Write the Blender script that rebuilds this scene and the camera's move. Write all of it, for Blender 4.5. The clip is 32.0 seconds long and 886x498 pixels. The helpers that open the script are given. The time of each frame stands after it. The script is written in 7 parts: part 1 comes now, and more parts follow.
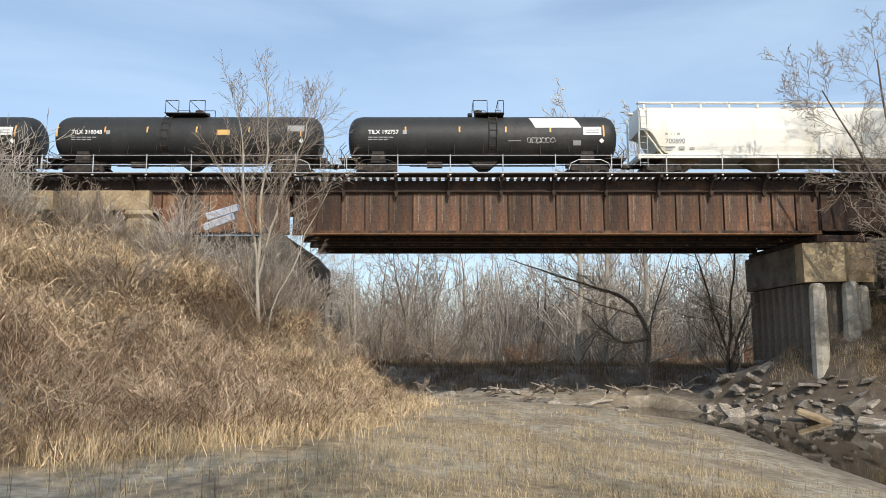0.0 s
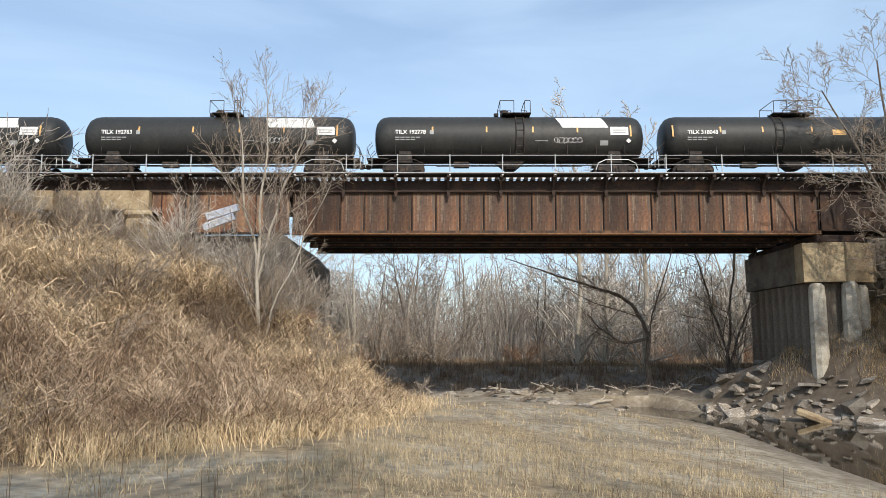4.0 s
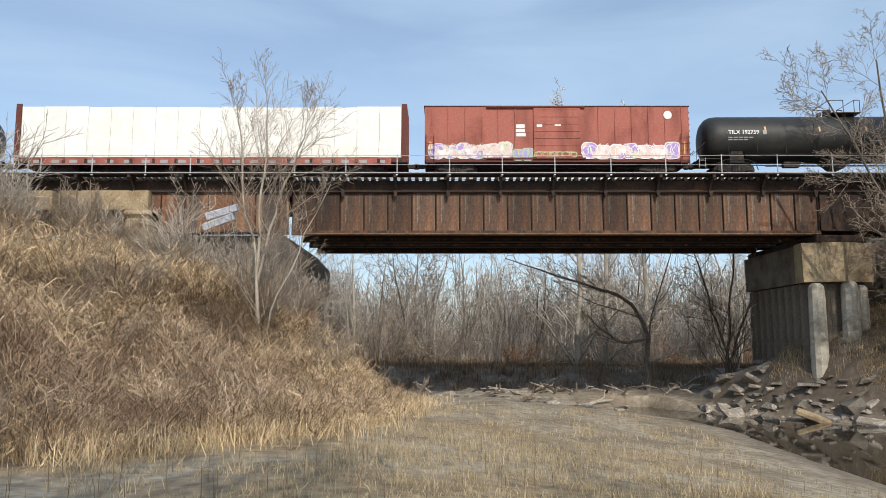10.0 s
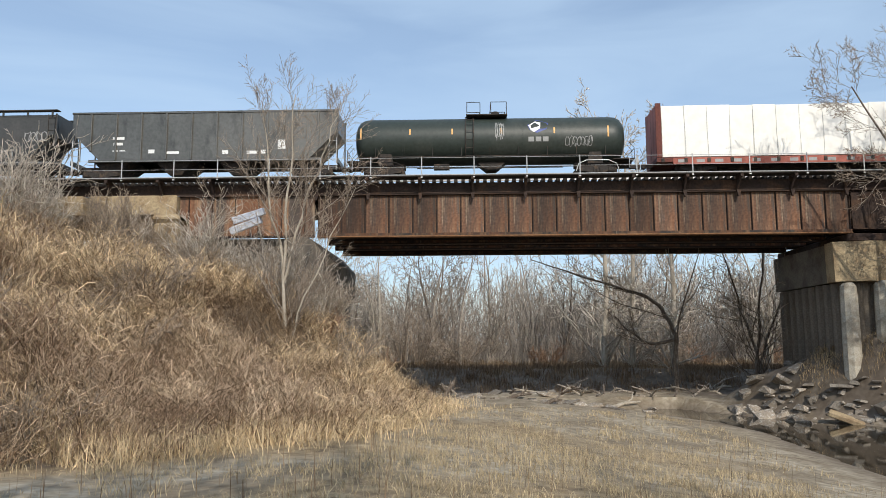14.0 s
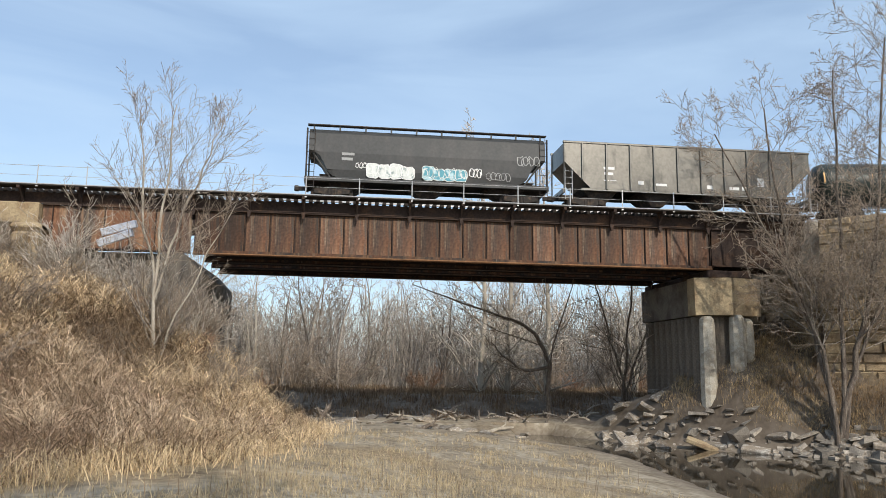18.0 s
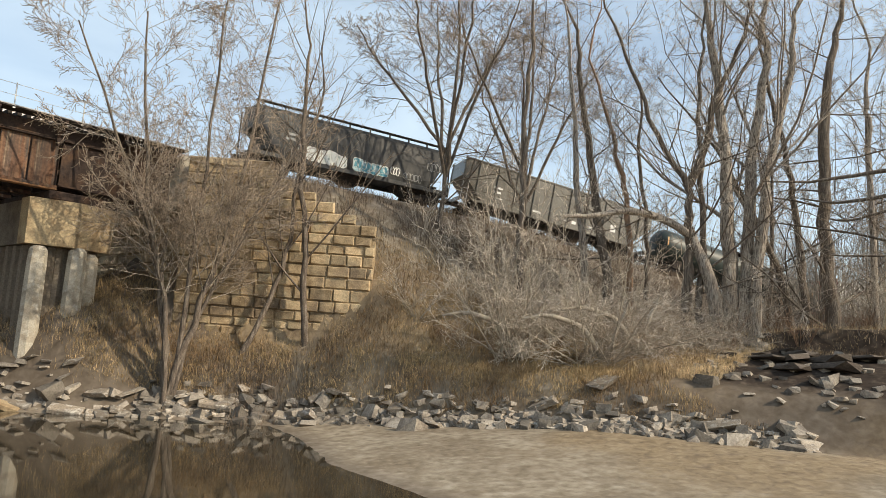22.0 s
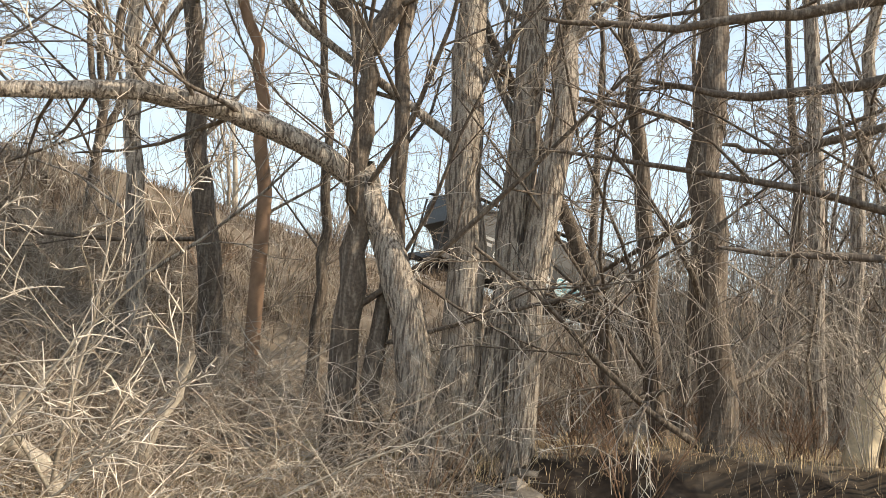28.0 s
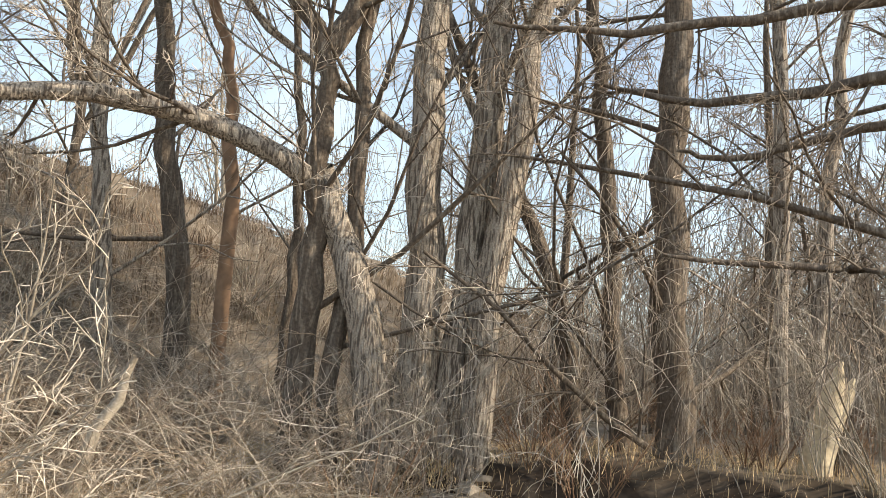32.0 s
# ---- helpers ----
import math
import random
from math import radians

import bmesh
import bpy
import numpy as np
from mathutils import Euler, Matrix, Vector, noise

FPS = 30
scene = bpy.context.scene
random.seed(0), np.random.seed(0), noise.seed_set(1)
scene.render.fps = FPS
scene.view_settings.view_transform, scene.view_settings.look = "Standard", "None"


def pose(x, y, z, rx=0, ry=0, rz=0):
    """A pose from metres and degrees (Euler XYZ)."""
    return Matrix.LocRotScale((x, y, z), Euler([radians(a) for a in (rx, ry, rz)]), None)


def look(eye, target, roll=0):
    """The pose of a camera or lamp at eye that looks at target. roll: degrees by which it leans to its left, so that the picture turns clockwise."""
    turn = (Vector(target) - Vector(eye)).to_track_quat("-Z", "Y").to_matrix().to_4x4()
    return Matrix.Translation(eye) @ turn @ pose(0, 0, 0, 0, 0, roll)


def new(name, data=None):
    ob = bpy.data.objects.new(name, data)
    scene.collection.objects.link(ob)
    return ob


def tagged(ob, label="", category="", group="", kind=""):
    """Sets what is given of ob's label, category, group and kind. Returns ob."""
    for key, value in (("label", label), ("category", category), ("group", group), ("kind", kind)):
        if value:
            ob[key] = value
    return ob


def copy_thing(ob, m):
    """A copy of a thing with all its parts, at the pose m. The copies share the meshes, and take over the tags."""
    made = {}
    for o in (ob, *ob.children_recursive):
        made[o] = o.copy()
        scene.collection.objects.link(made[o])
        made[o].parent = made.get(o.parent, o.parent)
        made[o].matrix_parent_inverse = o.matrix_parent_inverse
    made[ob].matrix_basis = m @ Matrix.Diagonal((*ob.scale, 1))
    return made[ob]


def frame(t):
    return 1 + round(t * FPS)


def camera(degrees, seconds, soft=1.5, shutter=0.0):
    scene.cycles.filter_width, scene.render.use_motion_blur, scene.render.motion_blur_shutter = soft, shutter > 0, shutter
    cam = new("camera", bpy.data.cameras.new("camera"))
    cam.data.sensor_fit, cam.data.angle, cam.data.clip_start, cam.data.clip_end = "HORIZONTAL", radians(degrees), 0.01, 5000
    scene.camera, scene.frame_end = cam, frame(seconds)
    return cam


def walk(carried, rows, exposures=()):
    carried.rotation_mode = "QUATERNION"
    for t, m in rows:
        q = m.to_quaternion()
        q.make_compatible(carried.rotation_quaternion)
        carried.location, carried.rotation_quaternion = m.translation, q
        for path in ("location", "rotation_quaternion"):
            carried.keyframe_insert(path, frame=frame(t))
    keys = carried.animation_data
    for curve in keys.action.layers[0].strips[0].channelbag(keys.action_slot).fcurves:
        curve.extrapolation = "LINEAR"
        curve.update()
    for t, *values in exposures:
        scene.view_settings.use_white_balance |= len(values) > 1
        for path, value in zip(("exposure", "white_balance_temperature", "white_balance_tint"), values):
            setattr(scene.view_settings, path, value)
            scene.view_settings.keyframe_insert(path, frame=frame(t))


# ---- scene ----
import collections

# One lens. The shot closes in on the wooded bank; the camera glides there over the pool.
cam = camera(60.33, 32.0, soft=0.8)
#        t      x      y      z     heading pitch  lean
PATH = [(0, 0, 0, 4.60, 0, 7, 0), (13.5, 0, 0, 4.60, .06, 7, 0), (14, 0, 0, 4.60, -1.85, 7.15, -.23),
        (14.5, 0, 0, 4.60, -11.27, 7.87, -1.12), (16.5, 0, 0, 4.60, -10.20, 9.83, -.46),
        (17, 0, 0, 4.60, -6.70, 9.40, -.25), (17.5, 0, 0, 4.60, .58, 9.14, .34), (18, 0, 0, 4.60, 7.04, 8.97, .82),
        (18.5, 0, 0, 4.60, 12.82, 8.82, 1.23), (19, 0, 0, 4.60, 19.49, 8.90, 1.62), (19.5, 0, 0, 4.60, 21.58, 8.80, 1.37),
        (20, 0, 0, 4.60, 26.14, 8.74, 2.28), (20.5, .23, .58, 4.70, 30.65, 8.14, 2.65), (21, 1.78, 2.36, 4.96, 37.65, 6.89, 2.67)]
PATH += [(21.5, 4.02, 3.50, 4.62, 42.79, 7.08, 3.45), (22, 7.50, 4.95, 4.37, 48.36, 7.41, 3.94),
         (22.5, 12.48, 8.02, 5.78, 51.59, 8.11, 4.00), (23, 15.02, 9.05, 6.39, 53.08, 8.02, 3.95),
         (23.5, 17.52, 10.21, 6.91, 53.90, 7.57, 3.96), (24, 20.81, 11.38, 7.54, 54.86, 7.31, 4.28),
         (24.5, 24.52, 12.07, 8.04, 56.45, 7.37, 4.26), (25, 28.41, 12.00, 7.84, 57.92, 7.26, 4.56),
         (25.5, 31.85, 12.07, 8.08, 58.41, 7.20, 4.73), (26, 34.87, 12.39, 8.04, 58.17, 7.38, 4.93),
         (26.5, 36.25, 12.87, 8.15, 57.65, 7.52, 5.10), (28.5, 36.14, 12.95, 8.45, 57.54, 7.30, 5.17),
         (29.5, 36.12, 12.95, 8.56, 57.57, 6.98, 5.24), (30, 36.21, 12.84, 8.47, 57.06, 7.19, 5.27),
         (30.5, 36.61, 12.24, 8.61, 57.13, 6.83, 5.51), (31, 36.62, 12.23, 8.64, 57.44, 7.00, 5.55),
         (31.5, 36.68, 12.19, 8.61, 57.26, 7.16, 5.64), (32, 36.68, 12.19, 8.61, 57.26, 7.16, 5.64)]


def aim(x, y, z, heading, pitch, lean):
    a, p = radians(heading), radians(pitch)
    way = Vector((math.sin(a) * math.cos(p), math.cos(a) * math.cos(p), math.sin(p)))
    eye = Vector((x, y, z))
    return look(eye, eye + way, lean)


walk(cam, [(t, aim(*r)) for t, *r in PATH], exposures=[(0, 0.17, 6500, 10), (1.5, 0.25, 6500, 10), (9.2, 0.24, 6500, 10), (10, 0.04, 6500, 10), (11.5, -0.08, 6500, 10), (12.5, -0.19, 6500, 10), (13, -0.23, 6500, 10), (13.5, -0.12, 6500, 10), (14.5, 0.12, 6500, 10), (18, 0.14, 6500, 10), (20, 0.34, 6900, 10), (22, 0.46, 7600, 10), (24, 0.62, 7700, 10), (26, 0.8, 7700, 11), (32, 0.82, 7700, 11)])

# ---- light ----
SUN_EL, SUN_AZ = 36.0, 162.0      # height; bearing clockwise from the line of sight at the start
sun = new("sun", bpy.data.lights.new("sun", "SUN"))
sun.data.energy, sun.data.angle, sun.data.color = 3.1, radians(0.55), (1.0, 0.93, 0.82)
se, sa = radians(SUN_EL), radians(SUN_AZ)
sun_from = Vector((math.sin(sa) * math.cos(se), math.cos(sa) * math.cos(se), math.sin(se)))
sun.matrix_world = look(sun_from * 200, (0, 0, 0))
world = bpy.data.worlds.new("sky")
scene.world = world
world.use_nodes = True
wn, wl = world.node_tree.nodes, world.node_tree.links
sky = wn.new("ShaderNodeTexSky")
sky.sky_type, sky.sun_disc, sky.sun_elevation, sky.sun_rotation = "NISHITA", False, se, sa
sky.air_density, sky.dust_density, sky.ozone_density = 1.0, 1.2, 1.3
# thin streaky high cloud over the blue
tc = wn.new("ShaderNodeTexCoord")
mp = wn.new("ShaderNodeMapping")
mp.inputs["Scale"].default_value = (1.0, 1.6, 5.5)
cn = wn.new("ShaderNodeTexNoise")
cn.inputs["Scale"].default_value, cn.inputs["Detail"].default_value, cn.inputs["Distortion"].default_value = 2.2, 6, 0.6
cr = wn.new("ShaderNodeMapRange")
cr.inputs["From Min"].default_value, cr.inputs["From Max"].default_value = 0.35, 0.75
cr.inputs["To Min"].default_value, cr.inputs["To Max"].default_value = 0.3, 0.75
mixw = wn.new("ShaderNodeMix")
mixw.data_type = "RGBA"
mixw.inputs["B"].default_value = (3.7, 4.9, 6.3, 1)
wl.new(tc.outputs["Generated"], mp.inputs["Vector"])
wl.new(mp.outputs["Vector"], cn.inputs["Vector"])
wl.new(cn.outputs["Fac"], cr.inputs["Value"])
wl.new(cr.outputs["Result"], mixw.inputs["Factor"])
wl.new(sky.outputs["Color"], mixw.inputs["A"])
bg = wn["Background"]
bg.inputs["Strength"].default_value = 0.15
wl.new(mixw.outputs["Result"], bg.inputs["Color"])

# ---- materials ----
def mat(name, base, rough=0.8, metal=0.0, vary=(), grain=(8.0, 0.25), bump=0.0, bump_scale=20.0, island=0.0, obj=0.0, stretch=(1, 1, 1), spec=0.4):
    """A node material: base colour, blotches of other colours (colour, scale, low, high), fine grain, relief."""
    m = bpy.data.materials.new(name)
    m.use_nodes = True
    n, l = m.node_tree.nodes, m.node_tree.links
    b = n["Principled BSDF"]
    b.inputs["Roughness"].default_value, b.inputs["Metallic"].default_value = rough, metal
    b.inputs["Specular IOR Level"].default_value = spec
    tcn = n.new("ShaderNodeTexCoord")
    mpn = n.new("ShaderNodeMapping")
    mpn.inputs["Scale"].default_value = stretch
    l.new(tcn.outputs["Object"], mpn.inputs["Vector"])

    def tex(scale, detail=5.0, raw=False):
        t = n.new("ShaderNodeTexNoise")
        t.inputs["Scale"].default_value, t.inputs["Detail"].default_value = scale, detail
        l.new((tcn.outputs["Object"] if raw else mpn.outputs["Vector"]), t.inputs["Vector"])
        return t.outputs["Fac"]

    def ranged(s, lo, hi, a, c):
        r = n.new("ShaderNodeMapRange")
        r.inputs["From Min"].default_value, r.inputs["From Max"].default_value = lo, hi
        r.inputs["To Min"].default_value, r.inputs["To Max"].default_value = a, c
        l.new(s, r.inputs["Value"])
        return r.outputs["Result"]

    def mixed(fac, a, c, how="MIX"):
        x = n.new("ShaderNodeMix")
        x.data_type, x.blend_type = "RGBA", how
        for sock, v in (("Factor", fac), ("A", a), ("B", c)):
            if isinstance(v, (tuple, list)):
                x.inputs[sock].default_value = (*v, 1)
            elif isinstance(v, float):
                x.inputs[sock].default_value = v
            else:
                l.new(v, x.inputs[sock])
        return x.outputs["Result"]

    col = tuple(base)
    for colour, scale, lo, hi in vary:
        col = mixed(ranged(tex(scale), lo, hi, 0.0, 1.0), col, tuple(colour))
    if grain[1]:
        g = ranged(tex(grain[0], 6.0, True), 0.3, 0.7, 1 - grain[1], 1 + grain[1])
        cb = n.new("ShaderNodeCombineColor")
        for k in ("Red", "Green", "Blue"):
            l.new(g, cb.inputs[k])
        col = mixed(1.0, col, cb.outputs["Color"], "MULTIPLY")
    for amount, node, out in ((island, "ShaderNodeNewGeometry", "Random Per Island"), (obj, "ShaderNodeObjectInfo", "Random")):
        if amount:
            r = n.new(node)
            v = ranged(r.outputs[out], 0, 1, 1 - amount, 1 + amount)
            cb = n.new("ShaderNodeCombineColor")
            for k in ("Red", "Green", "Blue"):
                l.new(v, cb.inputs[k])
            col = mixed(1.0, col, cb.outputs["Color"], "MULTIPLY")
    if isinstance(col, tuple):
        b.inputs["Base Color"].default_value = (*col, 1)
    else:
        l.new(col, b.inputs["Base Color"])
    if bump:
        bn = n.new("ShaderNodeBump")
        bn.inputs["Strength"].default_value, bn.inputs["Distance"].default_value = 1.0 if bump > .01 else .6, bump
        l.new(tex(bump_scale, 6.0), bn.inputs["Height"])
        l.new(bn.outputs["Normal"], b.inputs["Normal"])
    return m


M_BARK = mat("bark_grey", (.40, .345, .285), .95, vary=[((.50, .44, .37), 1.6, .45, .7), ((.15, .122, .1), 21, .48, .58)], grain=(30, .3), bump=.08, bump_scale=21, stretch=(1, 1, .13))
M_BARK_PALE = mat("bark_pale", (.42, .37, .30), .92, vary=[((.26, .22, .17), 3, .45, .7)], grain=(20, .25), bump=.015, bump_scale=14, stretch=(1, 1, .25))
M_BARK_DARK = mat("bark_dark", (.125, .098, .076), .95, vary=[((.21, .175, .14), 12, .5, .6)], grain=(16, .35), bump=.06, bump_scale=13, stretch=(1, 1, .12))
M_TWIG = mat("twig", (.31, .245, .185), .9, grain=(3, .3), island=.35)
M_TWIG_FAR = mat("far_twig", (.275, .235, .195), .9, grain=(1, .3), island=.5)
M_TWIG_RED = mat("twig_red", (.27, .17, .11), .9, grain=(3, .3), island=.35)
M_TWIG_MID = mat("twig_grey", (.38, .325, .265), .9, grain=(3, .3), island=.4)
M_TWIG_PALE = mat("twig_pale", (.53, .465, .39), .9, grain=(3, .25), island=.42)
M_GRASS = mat("dry_grass", (.43, .315, .175), .85, vary=[((.24, .16, .09), .35, .42, .6)], grain=(2, .25), island=.4, spec=.2)
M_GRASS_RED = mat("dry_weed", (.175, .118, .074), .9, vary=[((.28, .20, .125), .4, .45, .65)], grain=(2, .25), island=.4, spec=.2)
M_WEED_GREY = mat("grey_weed", (.155, .115, .085), .9, vary=[((.30, .235, .17), .5, .5, .7)], grain=(2, .25), island=.4, spec=.2)
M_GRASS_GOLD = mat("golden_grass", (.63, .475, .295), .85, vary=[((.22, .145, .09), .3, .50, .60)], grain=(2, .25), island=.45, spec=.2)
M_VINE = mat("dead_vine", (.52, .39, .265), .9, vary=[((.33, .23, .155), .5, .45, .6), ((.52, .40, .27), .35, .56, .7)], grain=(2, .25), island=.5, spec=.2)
M_GRASS_BRIGHT = mat("bright_straw", (.68, .52, .32), .85, vary=[((.45, .33, .19), .6, .5, .65)], grain=(2, .25), island=.35, spec=.2)
M_GRASS_PALE = mat("pale_grass", (.44, .35, .22), .85, grain=(2, .2), island=.35, spec=.2)
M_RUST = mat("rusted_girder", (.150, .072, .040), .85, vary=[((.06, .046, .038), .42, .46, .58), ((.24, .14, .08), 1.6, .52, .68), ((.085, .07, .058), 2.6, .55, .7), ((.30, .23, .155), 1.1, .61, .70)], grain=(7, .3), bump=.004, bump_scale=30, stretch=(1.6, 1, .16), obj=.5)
M_RUST_DARK_SHADE = mat("dark_rusted_shaded_steel", (.045, .03, .024), .9, vary=[((.09, .05, .03), 1.2, .5, .7)], grain=(9, .3), bump=.003)
M_RUST_EDGE = mat("rusted_flange", (.22, .11, .05), .85, vary=[((.10, .055, .03), 1.5, .5, .7)], grain=(6, .3))
M_TIE = mat("creosoted_timber", (.035, .028, .023), .9, grain=(9, .35), bump=.004, obj=.3)
M_STEEL = mat("bright_rail_steel", (.45, .43, .42), .35, 1.0, grain=(5, .2))
M_GALV = mat("galvanised_steel", (.55, .55, .54), .5, .4, grain=(6, .2))
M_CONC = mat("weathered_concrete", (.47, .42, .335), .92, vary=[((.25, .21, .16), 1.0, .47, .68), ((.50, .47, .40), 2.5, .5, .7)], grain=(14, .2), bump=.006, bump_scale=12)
M_CONC_DARK = mat("dark_stained_shaded_concrete", (.17, .145, .115), .93, vary=[((.10, .082, .065), .9, .45, .65)], grain=(10, .25), bump=.006, bump_scale=12)
M_CONC_SHAFT = mat("brown_weathered_shaded_concrete", (.175, .145, .112), .93, vary=[((.11, .09, .07), .8, .45, .65)], grain=(10, .25), bump=.006, bump_scale=12, stretch=(1, 1, .3))
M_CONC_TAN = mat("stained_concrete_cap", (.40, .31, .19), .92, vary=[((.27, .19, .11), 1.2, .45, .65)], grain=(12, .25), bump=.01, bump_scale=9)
M_STONE = mat("sandstone", (.45, .34, .21), .93, vary=[((.27, .19, .11), 2.2, .45, .65), ((.47, .40, .27), 1.1, .52, .72), ((.22, .165, .11), .45, .54, .64)], grain=(16, .3), bump=.045, bump_scale=5, obj=.34)
M_ROCK = mat("grey_rubble", (.25, .208, .16), .93, vary=[((.17, .145, .12), 1.4, .45, .65), ((.42, .39, .34), 3, .5, .7)], grain=(12, .3), bump=.02, bump_scale=6, obj=.5)
M_ROCK_J = mat("grey_stones", (.29, .255, .21), .93, vary=[((.16, .135, .11), 1.4, .45, .65)], grain=(12, .3), island=.55)
M_ROCK_DARK = mat("dark_ledge_rock", (.075, .06, .048), .93, vary=[((.14, .118, .1), 2, .5, .7)], grain=(10, .3), bump=.03, bump_scale=5, obj=.35)
M_TANK = mat("black_tank_paint", (.026, .026, .024), .55, vary=[((.05, .046, .04), .5, .5, .75)], grain=(5, .2), stretch=(1, 1, .4))
M_TANK_GREEN = mat("dark_green_tank_paint", (.032, .042, .036), .45, vary=[((.055, .06, .05), .5, .5, .75)], grain=(5, .2), stretch=(1, 1, .4))
M_UNDER = mat("dark_running_gear", (.04, .034, .03), .85, vary=[((.10, .07, .05), 3, .5, .7)], grain=(9, .3))
M_WHITE = mat("white_marking", (.80, .79, .76), .6, grain=(9, .08))
M_PLATE = mat("grey_marking", (.35, .35, .34), .6, grain=(9, .1))
M_AMBER = mat("amber_strip", (.75, .42, .14), .5, grain=(9, .1))
M_RED = mat("boxcar_red", (.40, .125, .09), .7, vary=[((.22, .06, .04), .8, .48, .7), ((.36, .13, .09), 2.5, .58, .75)], grain=(8, .15), stretch=(1, 1, .4))
M_RED_DARK = mat("dark_red_steel", (.13, .04, .03), .8, grain=(8, .25))
M_WRAP = mat("white_lumber_wrap", (.88, .86, .80), .5, vary=[((.82, .77, .66), .35, .5, .75)], grain=(3, .06), bump=.01, bump_scale=3, obj=.05)
M_HOPPER_STAIN = mat("stained_outlet_paint", (.42, .34, .23), .7, vary=[((.20, .14, .09), .8, .45, .65)], grain=(8, .15), stretch=(1, 1, .3))
M_HOPPER_WHITE = mat("off_white_hopper_paint", (.84, .81, .72), .6, vary=[((.68, .61, .47), .6, .56, .8)], grain=(8, .06), stretch=(1, 1, .35))
M_HOPPER_BLACK = mat("dull_metal_hopper_sheet", (.17, .16, .14), .38, .96, bump=.009, bump_scale=.9, spec=.5, vary=[((.21, .195, .17), .45, .46, .7), ((.10, .095, .085), 1.5, .55, .75)], grain=(6, .12), stretch=(1, 1, .4))
M_HOPPER_GREY = mat("charcoal_hopper_paint", (.052, .053, .052), .55, vary=[((.085, .08, .075), .6, .5, .72)], grain=(6, .15), stretch=(1, 1, .4))
M_PAINT_TEAL = mat("teal_spray_paint", (.10, .33, .40), .6, vary=[((.45, .62, .66), 2.4, .52, .62)], grain=(5, .12))
M_PAINT_WHITE = mat("white_spray_paint", (.68, .70, .66), .6, vary=[((.30, .36, .34), 2.6, .53, .62)], grain=(5, .12))
M_PAINT_PINK = mat("pink_spray_paint", (.78, .58, .52), .6, vary=[((.86, .80, .76), 1.8, .5, .6), ((.44, .30, .62), 1.6, .53, .6), ((.70, .72, .40), 1.3, .6, .66)], grain=(5, .1))
M_PAINT_GREEN = mat("green_spray_paint", (.50, .60, .30), .6, grain=(5, .15))
M_PAINT_LILAC = mat("lilac_spray_paint", (.42, .36, .66), .6, grain=(5, .15))
M_BLUE = mat("blue_badge", (.07, .10, .30), .5, grain=(5, .1))
M_WOOD_PALE = mat("barkless_wood", (.62, .53, .38), .85, vary=[((.42, .34, .23), 3, .5, .65)], grain=(14, .2), bump=.01, bump_scale=14, stretch=(1, 1, .15))
M_GLASSY = mat("pale_tarp", (.55, .57, .62), .7, vary=[((.35, .38, .45), 1.5, .5, .65)], grain=(6, .2))


def ground_material():
    m = bpy.data.materials.new("creek_ground")
    m.use_nodes = True
    n, l = m.node_tree.nodes, m.node_tree.links
    b = n["Principled BSDF"]
    b.inputs["Roughness"].default_value, b.inputs["Specular IOR Level"].default_value = .95, .2
    tcn = n.new("ShaderNodeTexCoord")

    def tex(scale, detail=7.0, dist=0.0):
        t = n.new("ShaderNodeTexNoise")
        t.inputs["Scale"].default_value, t.inputs["Detail"].default_value, t.inputs["Distortion"].default_value = scale, detail, dist
        l.new(tcn.outputs["Object"], t.inputs["Vector"])
        return t.outputs["Fac"]

    def ramp(s, stops):
        r = n.new("ShaderNodeValToRGB")
        e = r.color_ramp.elements
        while len(e) < len(stops):
            e.new(0.5)
        for k, (p, c) in zip(e, stops):
            k.position, k.color = p, (*c, 1)
        l.new(s, r.inputs["Fac"])
        return r.outputs["Color"]

    def mixed(f, a, c):
        x = n.new("ShaderNodeMix")
        x.data_type = "RGBA"
        l.new(f, x.inputs["Factor"])
        l.new(a, x.inputs["A"])
        l.new(c, x.inputs["B"])
        return x.outputs["Result"]

    def attr(name):
        a = n.new("ShaderNodeAttribute")
        a.attribute_name = name
        return a.outputs["Fac"]

    sand = ramp(tex(2.6, 11, .15), [(.3, (.21, .17, .12)), (.5, (.35, .295, .215)), (.7, (.48, .42, .33))])
    straw = ramp(tex(2.3, 9, .8), [(.3, (.14, .095, .055)), (.5, (.29, .21, .12)), (.7, (.41, .315, .19))])
    soil = ramp(tex(1.7, 9, .3), [(.3, (.085, .064, .048)), (.55, (.155, .125, .10)), (.75, (.24, .20, .165))])
    # dark earth, with the shade of the bank put into its colour
    loam_shade = ramp(tex(2.4, 9, .4), [(.3, (.018, .013, .01)), (.55, (.045, .033, .025)), (.75, (.10, .078, .06))])
    # broad noise mask of darker brown patches in the sand
    sand_patches = ramp(tex(.42, 5, .6), [(.44, (0, 0, 0)), (.5, (.35, .35, .35)), (.62, (.8, .8, .8))])
    sand = mixed(sand_patches, sand, ramp(tex(3.4, 9, .4), [(.3, (.12, .09, .06)), (.55, (.235, .185, .125)), (.75, (.34, .275, .19))]))
    col = mixed(attr("straw"), sand, straw)
    col = mixed(attr("soil"), col, soil)
    col = mixed(attr("loam_shade"), col, loam_shade)
    l.new(col, b.inputs["Base Color"])
    bn = n.new("ShaderNodeBump")
    bn.inputs["Strength"].default_value, bn.inputs["Distance"].default_value = .5, .025
    l.new(tex(5.0, 9), bn.inputs["Height"])
    l.new(bn.outputs["Normal"], b.inputs["Normal"])
    return m


